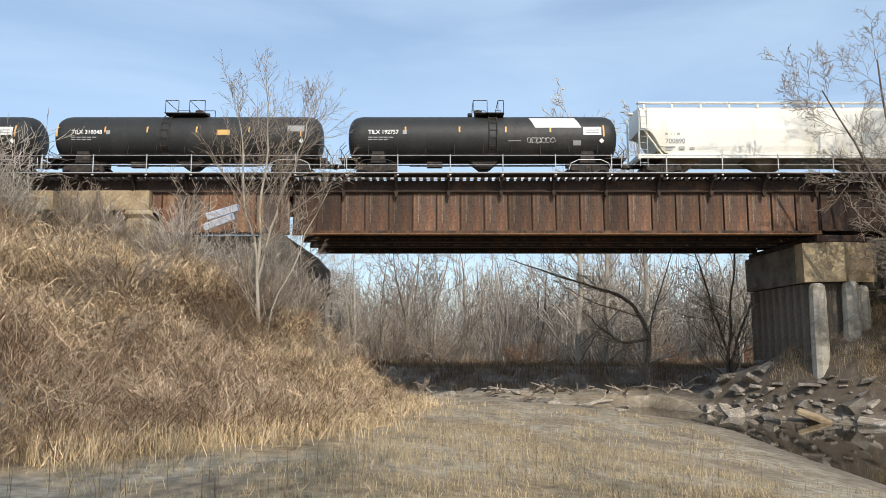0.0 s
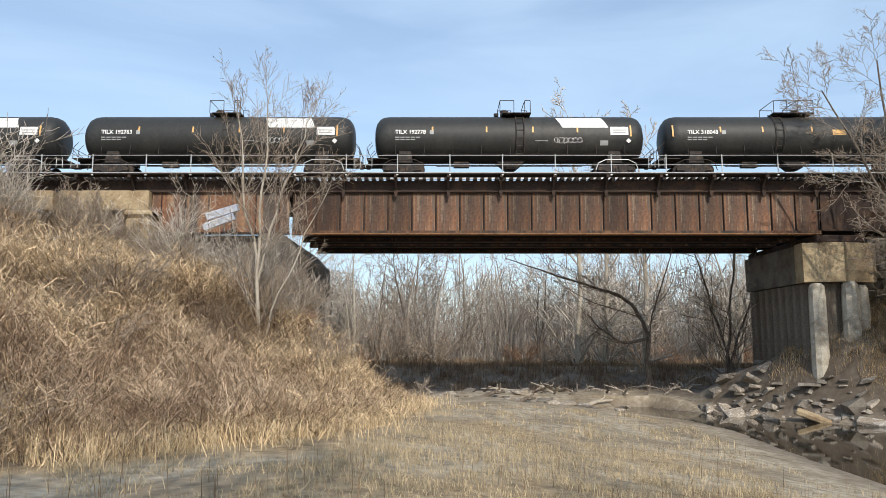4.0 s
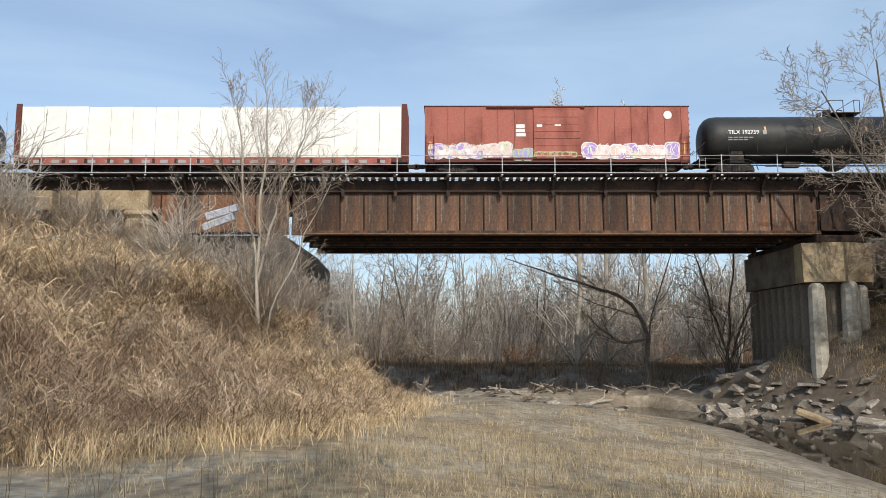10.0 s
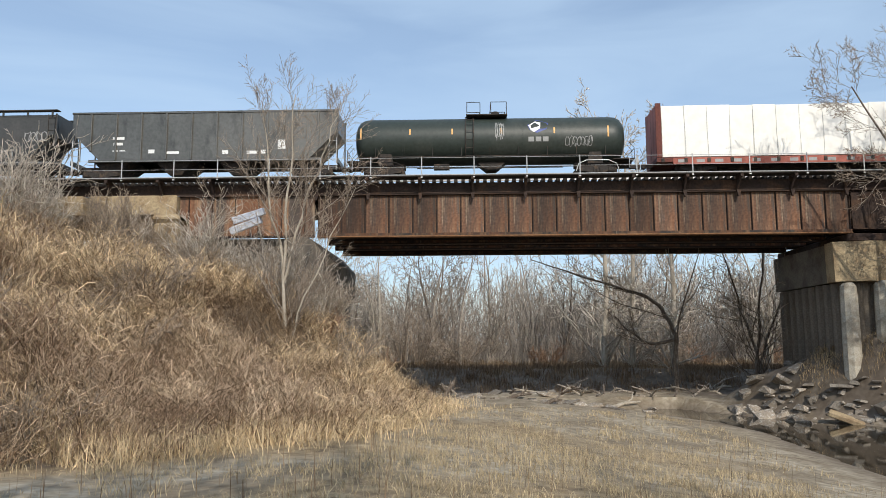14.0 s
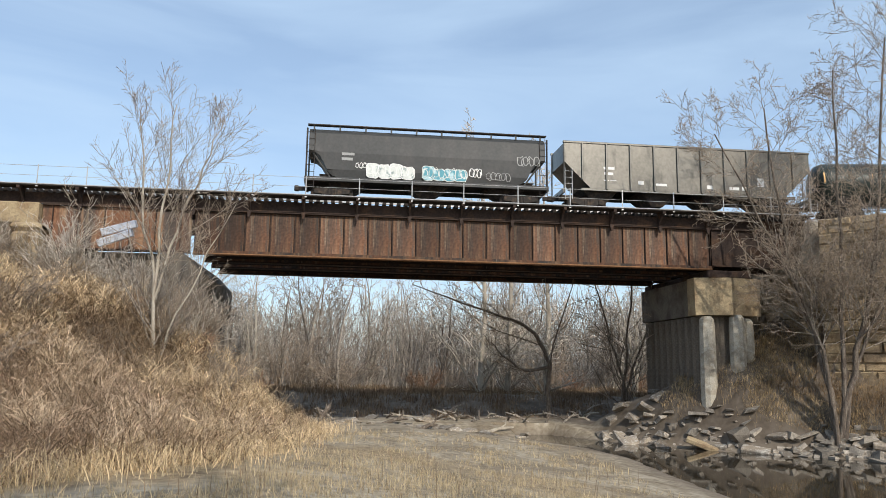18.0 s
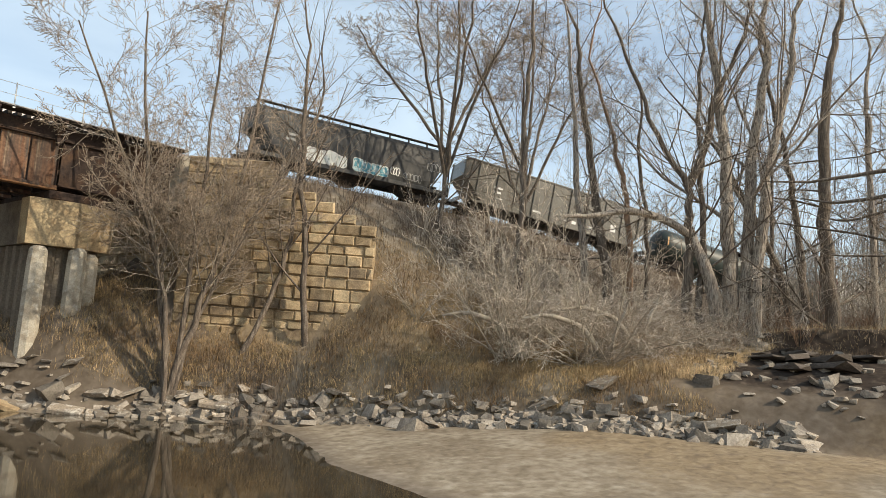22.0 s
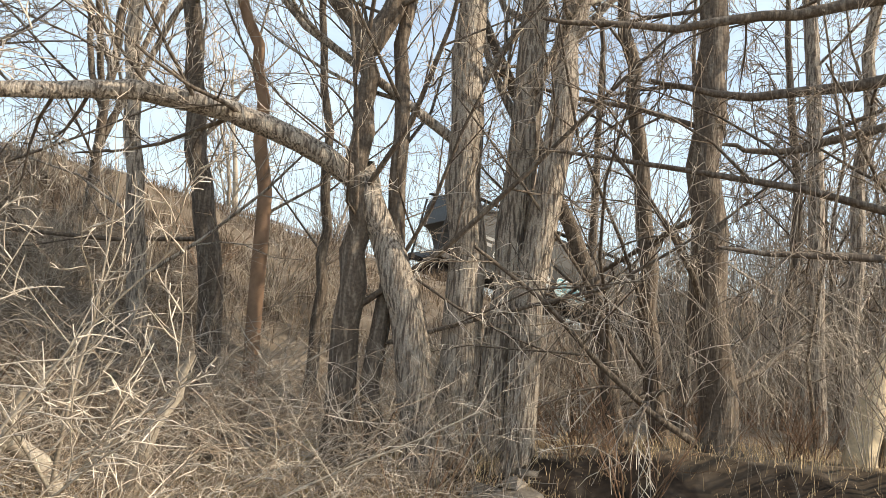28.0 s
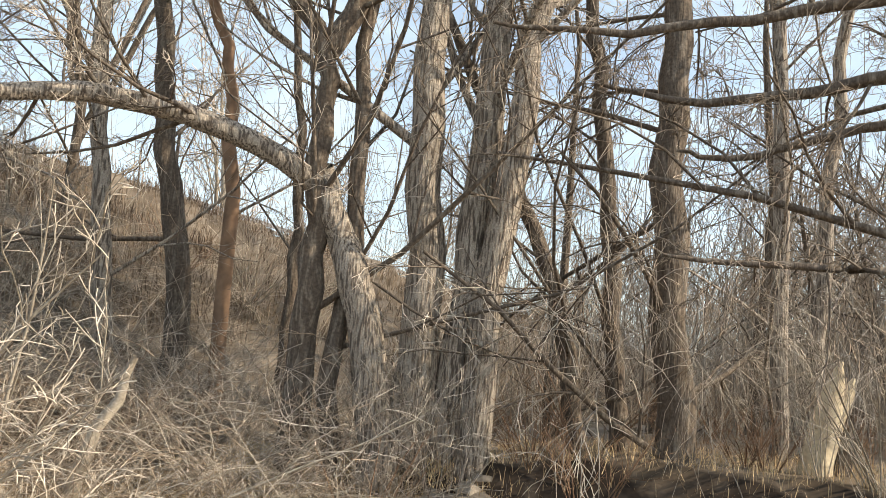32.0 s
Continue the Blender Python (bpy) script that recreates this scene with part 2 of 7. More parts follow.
M_GROUND = ground_material()
M_WATER = bpy.data.materials.new("pool_water")
M_WATER.use_nodes = True
wb = M_WATER.node_tree.nodes["Principled BSDF"]
wb.inputs["Base Color"].default_value, wb.inputs["Roughness"].default_value = (.035, .028, .018, 1), .04
wb.inputs["Specular IOR Level"].default_value = .5
wt = M_WATER.node_tree.nodes.new("ShaderNodeTexNoise")
wt.inputs["Scale"].default_value, wt.inputs["Detail"].default_value = 1.6, 3
wbn = M_WATER.node_tree.nodes.new("ShaderNodeBump")
wbn.inputs["Strength"].default_value, wbn.inputs["Distance"].default_value = .12, .02
M_WATER.node_tree.links.new(wt.outputs["Fac"], wbn.inputs["Height"])
M_WATER.node_tree.links.new(wbn.outputs["Normal"], wb.inputs["Normal"])

# ---- mesh tools ----
class Shape:
    """Collects vertices and faces of one mesh."""

    def __init__(self):
        self.v, self.f = [], []

    def add(self, verts, faces):
        k = len(self.v)
        self.v.extend(tuple(p) for p in verts)
        self.f.extend(tuple(i + k for i in q) for q in faces)
        return self

    def box(self, x0, x1, y0, y1, z0, z1):
        v = [(x, y, z) for z in (z0, z1) for y in (y0, y1) for x in (x0, x1)]
        return self.add(v, [(0, 2, 3, 1), (4, 5, 7, 6), (0, 1, 5, 4), (2, 6, 7, 3), (0, 4, 6, 2), (1, 3, 7, 5)])

    def bevel_box(self, x0, x1, y0, y1, z0, z1, c=.03):
        """A box with chamfered long edges round its x axis and ends."""
        ring = lambda x, i: [(x, y0 + i, z0 + c + i), (x, y0 + c + i, z0 + i), (x, y1 - c - i, z0 + i), (x, y1 - i, z0 + c + i),
                             (x, y1 - i, z1 - c - i), (x, y1 - c - i, z1 - i), (x, y0 + c + i, z1 - i), (x, y0 + i, z1 - c - i)]
        rs = [ring(x0, c * .7), ring(x0 + c, 0), ring(x1 - c, 0), ring(x1, c * .7)]
        v = [p for r in rs for p in r]
        f = [(8 * k + j, 8 * k + (j + 1) % 8, 8 * k + 8 + (j + 1) % 8, 8 * k + 8 + j) for k in range(3) for j in range(8)]
        return self.add(v, f + [tuple(range(7, -1, -1)), tuple(range(24, 32))])

    def tube(self, points, radii, sides=8, caps=True):
        pts = [Vector(p) for p in points]
        if not hasattr(radii, "__len__"):
            radii = [radii] * len(pts)
        v, f = [], []
        side = None
        for i, p in enumerate(pts):
            d = (pts[min(i + 1, len(pts) - 1)] - pts[max(i - 1, 0)]).normalized()
            if side is None:
                side = d.orthogonal().normalized()
            side = (side - d * side.dot(d)).normalized()
            up = d.cross(side)
            for j in range(sides):
                a = 2 * math.pi * j / sides
                v.append(p + (side * math.cos(a) + up * math.sin(a)) * radii[i])
        for i in range(len(pts) - 1):
            for j in range(sides):
                a, b = i * sides + j, i * sides + (j + 1) % sides
                f.append((a, b, b + sides, a + sides))
        if caps:
            f += [tuple(range(sides - 1, -1, -1)), tuple(range((len(pts) - 1) * sides, len(pts) * sides))]
        return self.add(v, f)

    def lathe(self, axis_pts, sides=24):
        """Rings about the x axis: (x, radius, z of centre)."""
        v, f = [], []
        for x, r, zc in axis_pts:
            for j in range(sides):
                a = 2 * math.pi * j / sides
                v.append((x, r * math.cos(a), zc + r * math.sin(a)))
        n = len(axis_pts)
        for i in range(n - 1):
            for j in range(sides):
                a, b = i * sides + j, i * sides + (j + 1) % sides
                f.append((a, b, b + sides, a + sides))
        f += [tuple(range(sides - 1, -1, -1)), tuple(range((n - 1) * sides, n * sides))]
        return self.add(v, f)

    def prism(self, outline, y0, y1):
        """An outline in x, z carried from y0 to y1."""
        n = len(outline)
        v = [(x, y0, z) for x, z in outline] + [(x, y1, z) for x, z in outline]
        f = [(j, (j + 1) % n, n + (j + 1) % n, n + j) for j in range(n)] + [tuple(range(n - 1, -1, -1)), tuple(range(n, 2 * n))]
        return self.add(v, f)

    def mesh(self, name, smooth=False):
        me = bpy.data.meshes.new(name)
        me.from_pydata(self.v, [], self.f)
        bm = bmesh.new()
        bm.from_mesh(me)
        bmesh.ops.recalc_face_normals(bm, faces=bm.faces)
        bm.to_mesh(me)
        bm.free()
        if smooth:
            me.polygons.foreach_set("use_smooth", [True] * len(me.polygons))
            me.set_sharp_from_angle(angle=radians(40))
        return me


def part(name, shape, material, parent=None, label="", smooth=False, at=None):
    me = shape if isinstance(shape, bpy.types.Mesh) else shape.mesh(name, smooth)
    if not me.materials:
        me.materials.append(material)
    ob = new(name, me)
    if parent is not None:
        ob.parent = parent
    if at is not None:
        ob.matrix_basis = at
    if label:
        ob["label"] = label
    return ob


def thing(name, label, category, m=None, group="", kind=""):
    ob = tagged(new(name), label, category, group, kind)
    if m is not None:
        ob.matrix_basis = m
    return ob


def array_mesh(name, verts, faces, material, smooth=False):
    """A mesh from arrays of vertices (n, 3) and of triangles or quads (m, k)."""
    me = bpy.data.meshes.new(name)
    n, (m, k) = len(verts), faces.shape
    me.vertices.add(n)
    me.vertices.foreach_set("co", np.ascontiguousarray(verts, dtype=np.float32).ravel())
    me.loops.add(m * k)
    me.loops.foreach_set("vertex_index", faces.astype(np.int32).ravel())
    me.polygons.add(m)
    me.polygons.foreach_set("loop_start", np.arange(0, m * k, k, dtype=np.int32))
    me.polygons.foreach_set("use_smooth", np.full(m, bool(smooth)))
    me.update(calc_edges=True)
    me.materials.append(material)
    return me


# ---- the line of the track ----
RAIL, TRACK_Y = 15.2, 48.9
CURVE_X, CURVE_R, CURVE_A = 28.0, 60.0, radians(30)


def track(s):
    """Place and heading on the track at s metres; s is x along the straight."""
    if s <= CURVE_X:
        x, y, a = s, TRACK_Y, 0.0
    else:
        u = s - CURVE_X
        a = min(u / CURVE_R, CURVE_A)
        x, y = CURVE_X + CURVE_R * math.sin(a), TRACK_Y - CURVE_R * (1 - math.cos(a))
        r = max(0.0, u - CURVE_R * CURVE_A)
        x, y = x + r * math.cos(a), y - r * math.sin(a)
    g = min(max(s - 42, 0), 32)
    z = RAIL - .0037 * g * g - .2 * min(max(s - 74, 0), 14)
    return Vector((x, y, z)), -a


TRACK_PTS = np.array([track(s)[0] for s in np.arange(-160, 260, 1.0)])


def seg_dist(x, y, poly, closed=False):
    """Distance from points to a polyline, signed positive to its left, and the length along it."""
    best = np.full(np.shape(x), 1e9)
    sign, along = np.ones(np.shape(x)), np.zeros(np.shape(x))
    run = 0.0
    pts = list(poly) + ([poly[0]] if closed else [])
    for (ax, ay), (bx, by) in zip(pts[:-1], pts[1:]):
        dx, dy = bx - ax, by - ay
        n = math.hypot(dx, dy)
        k = np.clip(((x - ax) * dx + (y - ay) * dy) / n / n, 0, 1)
        px, py = ax + k * dx, ay + k * dy
        d = np.hypot(x - px, y - py)
        c = np.sign(dx * (y - ay) - dy * (x - ax))
        hit = d < best - 1e-9
        best, sign, along = np.where(hit, d, best), np.where(hit, c, sign), np.where(hit, run + k * n, along)
        run += n
    return best, sign, along


def inside(x, y, poly):
    r = np.zeros(np.shape(x), dtype=bool)
    for (ax, ay), (bx, by) in zip(poly, poly[1:] + poly[:1]):
        c = ((ay > y) != (by > y)) & (x < (bx - ax) * (y - ay) / ((by - ay) or 1e-9) + ax)
        r ^= c
    return r


def smooth(a, b, v):
    k = np.clip((v - a) / (b - a), 0, 1)
    return k * k * (3 - 2 * k)


def wobble(x, y, scale, seed=0):
    """Cheap rolling unevenness about -1 to 1."""
    r = np.random.RandomState(seed)
    out = np.zeros(np.shape(x))
    for _ in range(7):
        a, p, q = r.uniform(0, 6.28), r.uniform(0, 6.28), r.uniform(.6, 1.9)
        out = out + np.sin((x * math.cos(a) + y * math.sin(a)) * q / scale + p) / q
    return out / 4


POOL = [(10.5, 56), (14.6, 46), (15.2, 41), (14.6, 33), (14.2, 25), (15.5, 19), (17.2, 14), (19.5, 10.6), (22, 9.6), (24.2, 12.5), (25, 20.5), (26.2, 26), (29.5, 32),
        (31.2, 36.6), (27.2, 40.8), (23.2, 43.6), (18.6, 48.3), (15, 56)]
FOOT = [(14, 62), (16.5, 54), (19.5, 48.6), (23.5, 44.2), (27.5, 41.0), (31.5, 37.2), (33.6, 32.5), (35.6, 27), (37.8, 20.5), (40, 14), (42, 6), (46, -10), (60, -50)]
TOE = [(-60, -4), (-30, 8), (-16, 13.2), (-8.6, 16.6), (-4.9, 21.5), (-3.2, 28), (-2.4, 36), (-2.4, 43), (-4.5, 49), (-8, 56), (-12, 80)]
CUT = [(48.0, 23.5), (49.0, 21.6), (50.1, 19.6), (51.0, 16.8), (51.8, 13), (53, 6), (56, -10)]      # lip of the cut bank
WALL_A, WALL_B = (29.6, 45.6), (37.3, 37.4)


def ground_z(x, y):
    x, y = np.asarray(x, float), np.asarray(y, float)
    bar = 2.4 - .03 * np.clip(y - 4, 0, 60) + .12 * wobble(x, y, 3.0, 1) + .04 * wobble(x, y, .8, 2)
    pd, _, _ = seg_dist(x, y, POOL, True)
    pin = inside(x, y, POOL)
    bar = np.minimum(bar, .03 + .115 * pd + .03 * wobble(x, y, 1.0, 3))
    right = smooth(22, 27, x) * (1 - smooth(40, 48, y))
    bar = bar * (1 - right) + np.minimum(bar, 1.35 + .06 * wobble(x, y, 1.2, 4)) * right
    bar = np.where(pin, -.75 * smooth(0, 2.5, pd), bar)
    # far bank past the bridge
    far = .9 + 1.5 * smooth(59, 67, y + .12 * (x - 10)) + .2 * wobble(x, y, 4, 5)
    z = np.where(pin, bar, np.maximum(bar, far * smooth(50, 56, y)))
    # bank on the far side of the pool
    fd, fs, fa = seg_dist(x, y, FOOT)
    u = np.where(fs > 0, fd, 0)
    bank = 2.0 * smooth(0, 2.8, u) + (.27 + .4 * smooth(32, 40, y)) * np.clip(u - 1.5, 0, 10.5)
    bank = bank * (1 + .08 * wobble(x, y, 2.5, 6)) * (.55 + .45 * smooth(8, 22, fa)) + np.minimum(1.2, np.maximum(.03 + .1 * pd, .1))
    bank = bank + 2.0 * np.exp(-((x - 38.2) ** 2 + (y - 36.0) ** 2) / 14) * smooth(0, 3, u)
    bank = bank * (1 - .8 * smooth(51, 58, y))
    bank = bank + (1.7 * np.exp(-((x - 24.4) ** 2 + (y - 47.6) ** 2) / 11) + 0.8 * np.exp(-((x - 19.8) ** 2 + (y - 53.0) ** 2) / 9)) * smooth(0, 1.6, u)
    z = np.where(u > 0, np.maximum(z, bank), z)
    cd, cs, _ = seg_dist(x, y, CUT)
    bench = 6.85 - .17 * np.clip(y - 17, 0, 8) + .1 * wobble(x, y, 1.1, 27)
    edge = smooth(-.55, .35, cd * cs + .25 * wobble(x, y, .7, 28)) * (y < 24)
    z = np.maximum(z, z + (bench - z) * edge)
    # railway embankment
    td = np.full(x.shape, 1e9)
    tz = np.zeros(x.shape)
    for px, py, pz in TRACK_PTS[::3]:
        d = np.hypot(x - px, y - py)
        tz = np.where(d < td, pz, tz)
        td = np.minimum(td, d)
    wd, ws, wa = seg_dist(x, y, [WALL_A, WALL_B])
    wlen = math.hypot(WALL_B[0] - WALL_A[0], WALL_B[1] - WALL_A[1])
    wx, wy = (WALL_B[0] - WALL_A[0]) / wlen, (WALL_B[1] - WALL_A[1]) / wlen
    t_ = (x - WALL_A[0]) * wx + (y - WALL_A[1]) * wy
    perp = np.abs(-(x - WALL_A[0]) * wy + (y - WALL_A[1]) * wx)
    cone = np.where(-(x - WALL_A[0]) * wy + (y - WALL_A[1]) * wx > 0, 1.0, smooth(-.2, 1.2, (t_ - wlen) / (.8 * perp + .4)))
    fill = tz - .55 - .62 * np.clip(td - 3.4, 0, None) + .15 * wobble(x, y, 2.2, 7)
    cone = np.where((t_ < 0) | (x < 29.5), 0, cone) * smooth(3.0, 10.5, np.where(fs > 0, fd, 0))
    z = z + np.maximum(fill - z, 0) * cone
    # spur of the near embankment, overgrown
    hd, hs, ha = seg_dist(x, y, TOE)
    v = np.where(hs > 0, hd, 0)
    base = 2.35 - .03 * np.clip(y - 4, 0, 60)
    rise = base + 1.6 * smooth(0, 3.0, v) + .46 * np.clip(v - 1.5, 0, 40)
    crest = np.interp(x, (-60, -24, -18, -15, -12, -9.5, -7.6, -5.7, -4, -2.4), (11, 10.3, 9.5, 8.5, 7.2, 5.4, 4.2, 3.2, 2.5, 1.6))
    crest = crest - .13 * np.clip(42 - y, 0, 30) - 4 * smooth(44.5, 47.5, y) * smooth(-11.2, -10.3, x)
    k = np.clip(.5 + (crest - rise) / 2.4, 0, 1)
    hill = crest * (1 - k) + rise * k - .6 * k * (1 - k)
    hill = hill + (.8 * wobble(x, y, 1.9, 8) + .3 * wobble(x, y, .8, 18)) * smooth(0, 4, v) * (1 - smooth(44, 47, y))
    hill = np.where(y > 58, np.minimum(hill, RAIL - .75 - .6 * (y - 58)), hill)
    hill = np.where(v > 0, np.maximum(hill, z), z)
    return np.maximum(z, hill)


def gz(x, y):
    return float(ground_z(np.array([x]), np.array([y]))[0])

# ---- ground ----
def axis(lo, hi, fine_lo, fine_hi, step):
    mid = np.arange(fine_lo, fine_hi + step / 2, step)
    grow = lambda d: np.cumsum(step * 1.28 ** np.arange(1, 40))[np.cumsum(step * 1.28 ** np.arange(1, 40)) < d]
    return np.concatenate([[lo], fine_lo - grow(fine_lo - lo)[::-1], mid, fine_hi + grow(hi - fine_hi), [hi]])


def build_ground():
    xs, ys = axis(-2500, 2500, -46, 92, .5), axis(-1200, 3000, -6, 74, .5)
    gx, gy = np.meshgrid(xs, ys)
    z = ground_z(gx.ravel(), gy.ravel()).reshape(gx.shape)
    r = np.hypot(gx - 15, gy - 30)
    z = np.where(r > 400, np.minimum(z, 3.5), z)
    n, m = len(xs), len(ys)
    i = np.arange(n * m).reshape(m, n)
    faces = np.stack([i[:-1, :-1], i[:-1, 1:], i[1:, 1:], i[1:, :-1]], -1).reshape(-1, 4)
    me = array_mesh("ground", np.stack([gx, gy, z], -1).reshape(-1, 3), faces, M_GROUND, True)
    x, y, zz = gx.ravel(), gy.ravel(), z.ravel()
    _, hs, _ = seg_dist(x, y, TOE)
    fd, fs, _ = seg_dist(x, y, FOOT)
    pd, _, _ = seg_dist(x, y, POOL, True)
    hill = (hs > 0).astype(float)
    grassy = smooth(.2, .55, .5 + .45 * wobble(x, y, 1.6, 11) + .02 * (14 - y)) * smooth(3, 9, pd) * (y < 44)
    straw = np.maximum(hill * .85, np.maximum(grassy * .8, (fs > 0) * smooth(2, 4, fd) * (1 - smooth(6, 9, fd)) * .75 * (y < 50)))
    soil = np.maximum((fs > 0) * smooth(-.6, .6, wobble(x, y, 2.2, 12)) * .75, (y > 59.5) * .8)
    soil = np.maximum(soil, hill * smooth(.2, .8, wobble(x, y, 1.7, 13)) * .6)
    soil = np.maximum(soil, (1 - smooth(.0, .25, zz)) * .7)
    soil = np.maximum(soil, smooth(41, 44, x) * (1 - smooth(19, 21, y)) * (1 - smooth(50.2, 51.2, x + .5 * wobble(x, y, 1, 14))))
    straw = straw * (1 - .8 * smooth(59, 60, y))
    soil = np.maximum(soil, .8 * (fs > 0) * smooth(7, 13, fd + 1.5 * wobble(x, y, 1.4, 15)))
    soil = np.maximum(soil, .9 * (fs > 0) * (y > 43) * smooth(.8, 2.5, fd))
    soil = np.maximum(soil, hill * .8)
    # cut bank: dark soil, and the shade it lies in painted with it
    loam_shade = smooth(41.5, 43.5, x + .8 * wobble(x, y, 1.3, 16)) * (1 - smooth(19.3, 20.6, y + .5 * wobble(x, y, .9, 17))) * (1 - smooth(50.2, 51.4, x + .5 * wobble(x, y, 1, 14))) * (y > -2)
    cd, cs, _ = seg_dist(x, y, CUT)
    loam_shade = np.maximum(loam_shade, (1 - smooth(.5, 1.1, np.abs(cd * cs + .3) + .2 * wobble(x, y, .6, 29))) * (y < 23))
    # rubble foot and slope toned dark for shade in gaps of stones and grass
    loam_shade = np.maximum(loam_shade, .4 * (fs > 0) * smooth(.1, .8, fd) * (1 - smooth(1.6, 3.0, fd + .8 * wobble(x, y, .9, 23))))
    loam_shade = np.maximum(loam_shade, .35 * hill * smooth(.25, .6, wobble(x, y, 1.3, 19)))
    soil = np.maximum(soil, .3 * smooth(21, 25, x + 1.2 * wobble(x, y, 1.8, 25)) * (y < 46))
    for name, val in (("straw", straw), ("soil", soil), ("loam_shade", loam_shade)):
        me.attributes.new(name, "FLOAT", "POINT").data.foreach_set("value", val.astype(np.float32))
    return tagged(new("ground", me), "sandy creek bed, dry grass slopes and bare banks", "ground", kind="structure")


build_ground()
wx0 = Shape().add([(5, 4, 0), (40, 4, 0), (40, 60, 0), (5, 60, 0)], [(0, 1, 2, 3)])
tagged(part("water", wx0, M_WATER), "still brown pool below the bridge", "water", kind="structure")

# ---- bridge ----
G0, G1 = -9.4, 23.6           # ends of the long span
GT, GB = 14.0, 11.27          # top and bottom of the girders


def girder(y, name_label, face=True):
    g = thing("plate_girder", name_label, "bridge girder", pose(0, y, 0), group="girders of the bridge")
    n = 22
    step = (G1 - G0) / n
    web = Shape().box(0, step - .012, -.012, .012, GB + .1, GT - .08).mesh("web_panel")
    stiff = Shape().box(-.012, .012, -.15, -.013, GB + .1, GT - .08)
    for a in (-.06,):
        stiff.box(-.06, .06, -.022, -.014, GB + .12, GT - .1)
    stiff = stiff.mesh("stiffener")
    # without face, the deck's shade is put into a darker rust
    for k in range(n):
        part("web_panel", web, M_RUST if face else M_RUST_DARK_SHADE, g, at=pose(G0 + k * step, 0, 0))
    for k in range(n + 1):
        part("stiffener", stiff, M_RUST_DARK_SHADE, g, at=pose(min(max(G0 + k * step - .006, G0 + .07), G1 - .07), 0, 0))
    part("bottom_flange", Shape().bevel_box(G0, G1, -.24, .24, GB, GB + .09, .02), M_RUST_EDGE if face else M_RUST_DARK_SHADE, g, "flange edge streaked with orange rust")
    part("top_flange", Shape().bevel_box(G0, G1, -.24, .24, GT - .07, GT, .02), M_RUST_DARK_SHADE, g)
    part("flange_angle", Shape().box(G0, G1, -.16, -.026, GB + .092, GB + .26), M_RUST, g)
    return g


girder(47.15, "long rust-brown riveted plate girder in the sun")
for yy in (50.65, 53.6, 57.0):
    girder(yy, "rusted plate girder coloured dark for the deck's shade", False)


def deck():
    d = thing("bridge_deck", "open timber deck of creosoted ties on the girders", "bridge deck")
    x0, x1 = -40.0, 30.4
    for y in (47.15, 50.65, 53.6, 57.0):
        part("stringer", Shape().box(x0, x1, y - .11, y + .11, 14.05, 14.70), M_RUST_DARK_SHADE, d)
    tie = Shape().bevel_box(-1.7, 1.7, -.11, .11, 0, .27, .015).mesh("tie")
    k = 0
    x = x0 + .2
    while x < x1 - .1:
        part("tie", tie, M_TIE, d, at=pose(x, TRACK_Y + (.06 if k % 5 == 0 else 0), 14.74, 0, 0, 90))
        x += .46
        k += 1
    joint = Shape().box(-40, 30.4, 54.0, 56.8, 14.74, 14.98)
    part("far_deck", joint, M_TIE, d)
    part("walkway", Shape().box(x0, x1, 46.02, 47.0, 14.90, 14.96), M_TIE, d, "narrow plank walkway")
    for k in range(22):
        x = x0 + 1 + k * 3.28
        if x < x1:
            part("bracket", Shape().prism([(x - .09, 14.9), (x + .09, 14.9), (x + .09, 14.72), (x - .09, 14.72)], 46.05, 47.0)
                 .add([(x - .06, 47.0, 14.0), (x + .06, 47.0, 14.0), (x + .06, 46.3, 14.72), (x - .06, 46.3, 14.72), (x - .06, 47.0, 14.72), (x + .06, 47.0, 14.72)],
                      [(0, 1, 2, 3), (0, 3, 4), (1, 5, 2), (0, 4, 5, 1), (3, 2, 5, 4)]), M_RUST_DARK_SHADE, d)
            part("hanger", Shape().prism([(x - .14, 14.02), (x + .14, 14.02), (x + .05, 13.62), (x - .05, 13.62)], 46.72, 46.9), M_RUST_DARK_SHADE, d)
    return d


deck()


def railing():
    r = thing("walkway_railing", "galvanised pipe posts and cables beside the track", "railing")
    post = Shape().tube([(0, 0, 0), (0, 0, 1.22)], .035, 6).box(-.06, .06, -.03, .03, -.1, .06).mesh("post")
    posts = [-24.76, -21.6, -18.3, -15.54, -12.3, -9.1, -5.95, -2.79, .45, 3.7, 6.95, 10.41, 13.8, 17.25, 20.7, 24.1, 27.4, 30.2]
    for x in posts:
        part("post", post, M_GALV, r, at=pose(x, 46.06, 14.93))
    for z, rad in ((15.0, .035), (15.5, .012), (16.08, .014)):
        part("rail_pipe" if rad > .03 else "cable", Shape().tube([(-40, 46.06, z), (30.4, 46.06, z)], rad, 6), M_GALV, r)
    return r


railing()


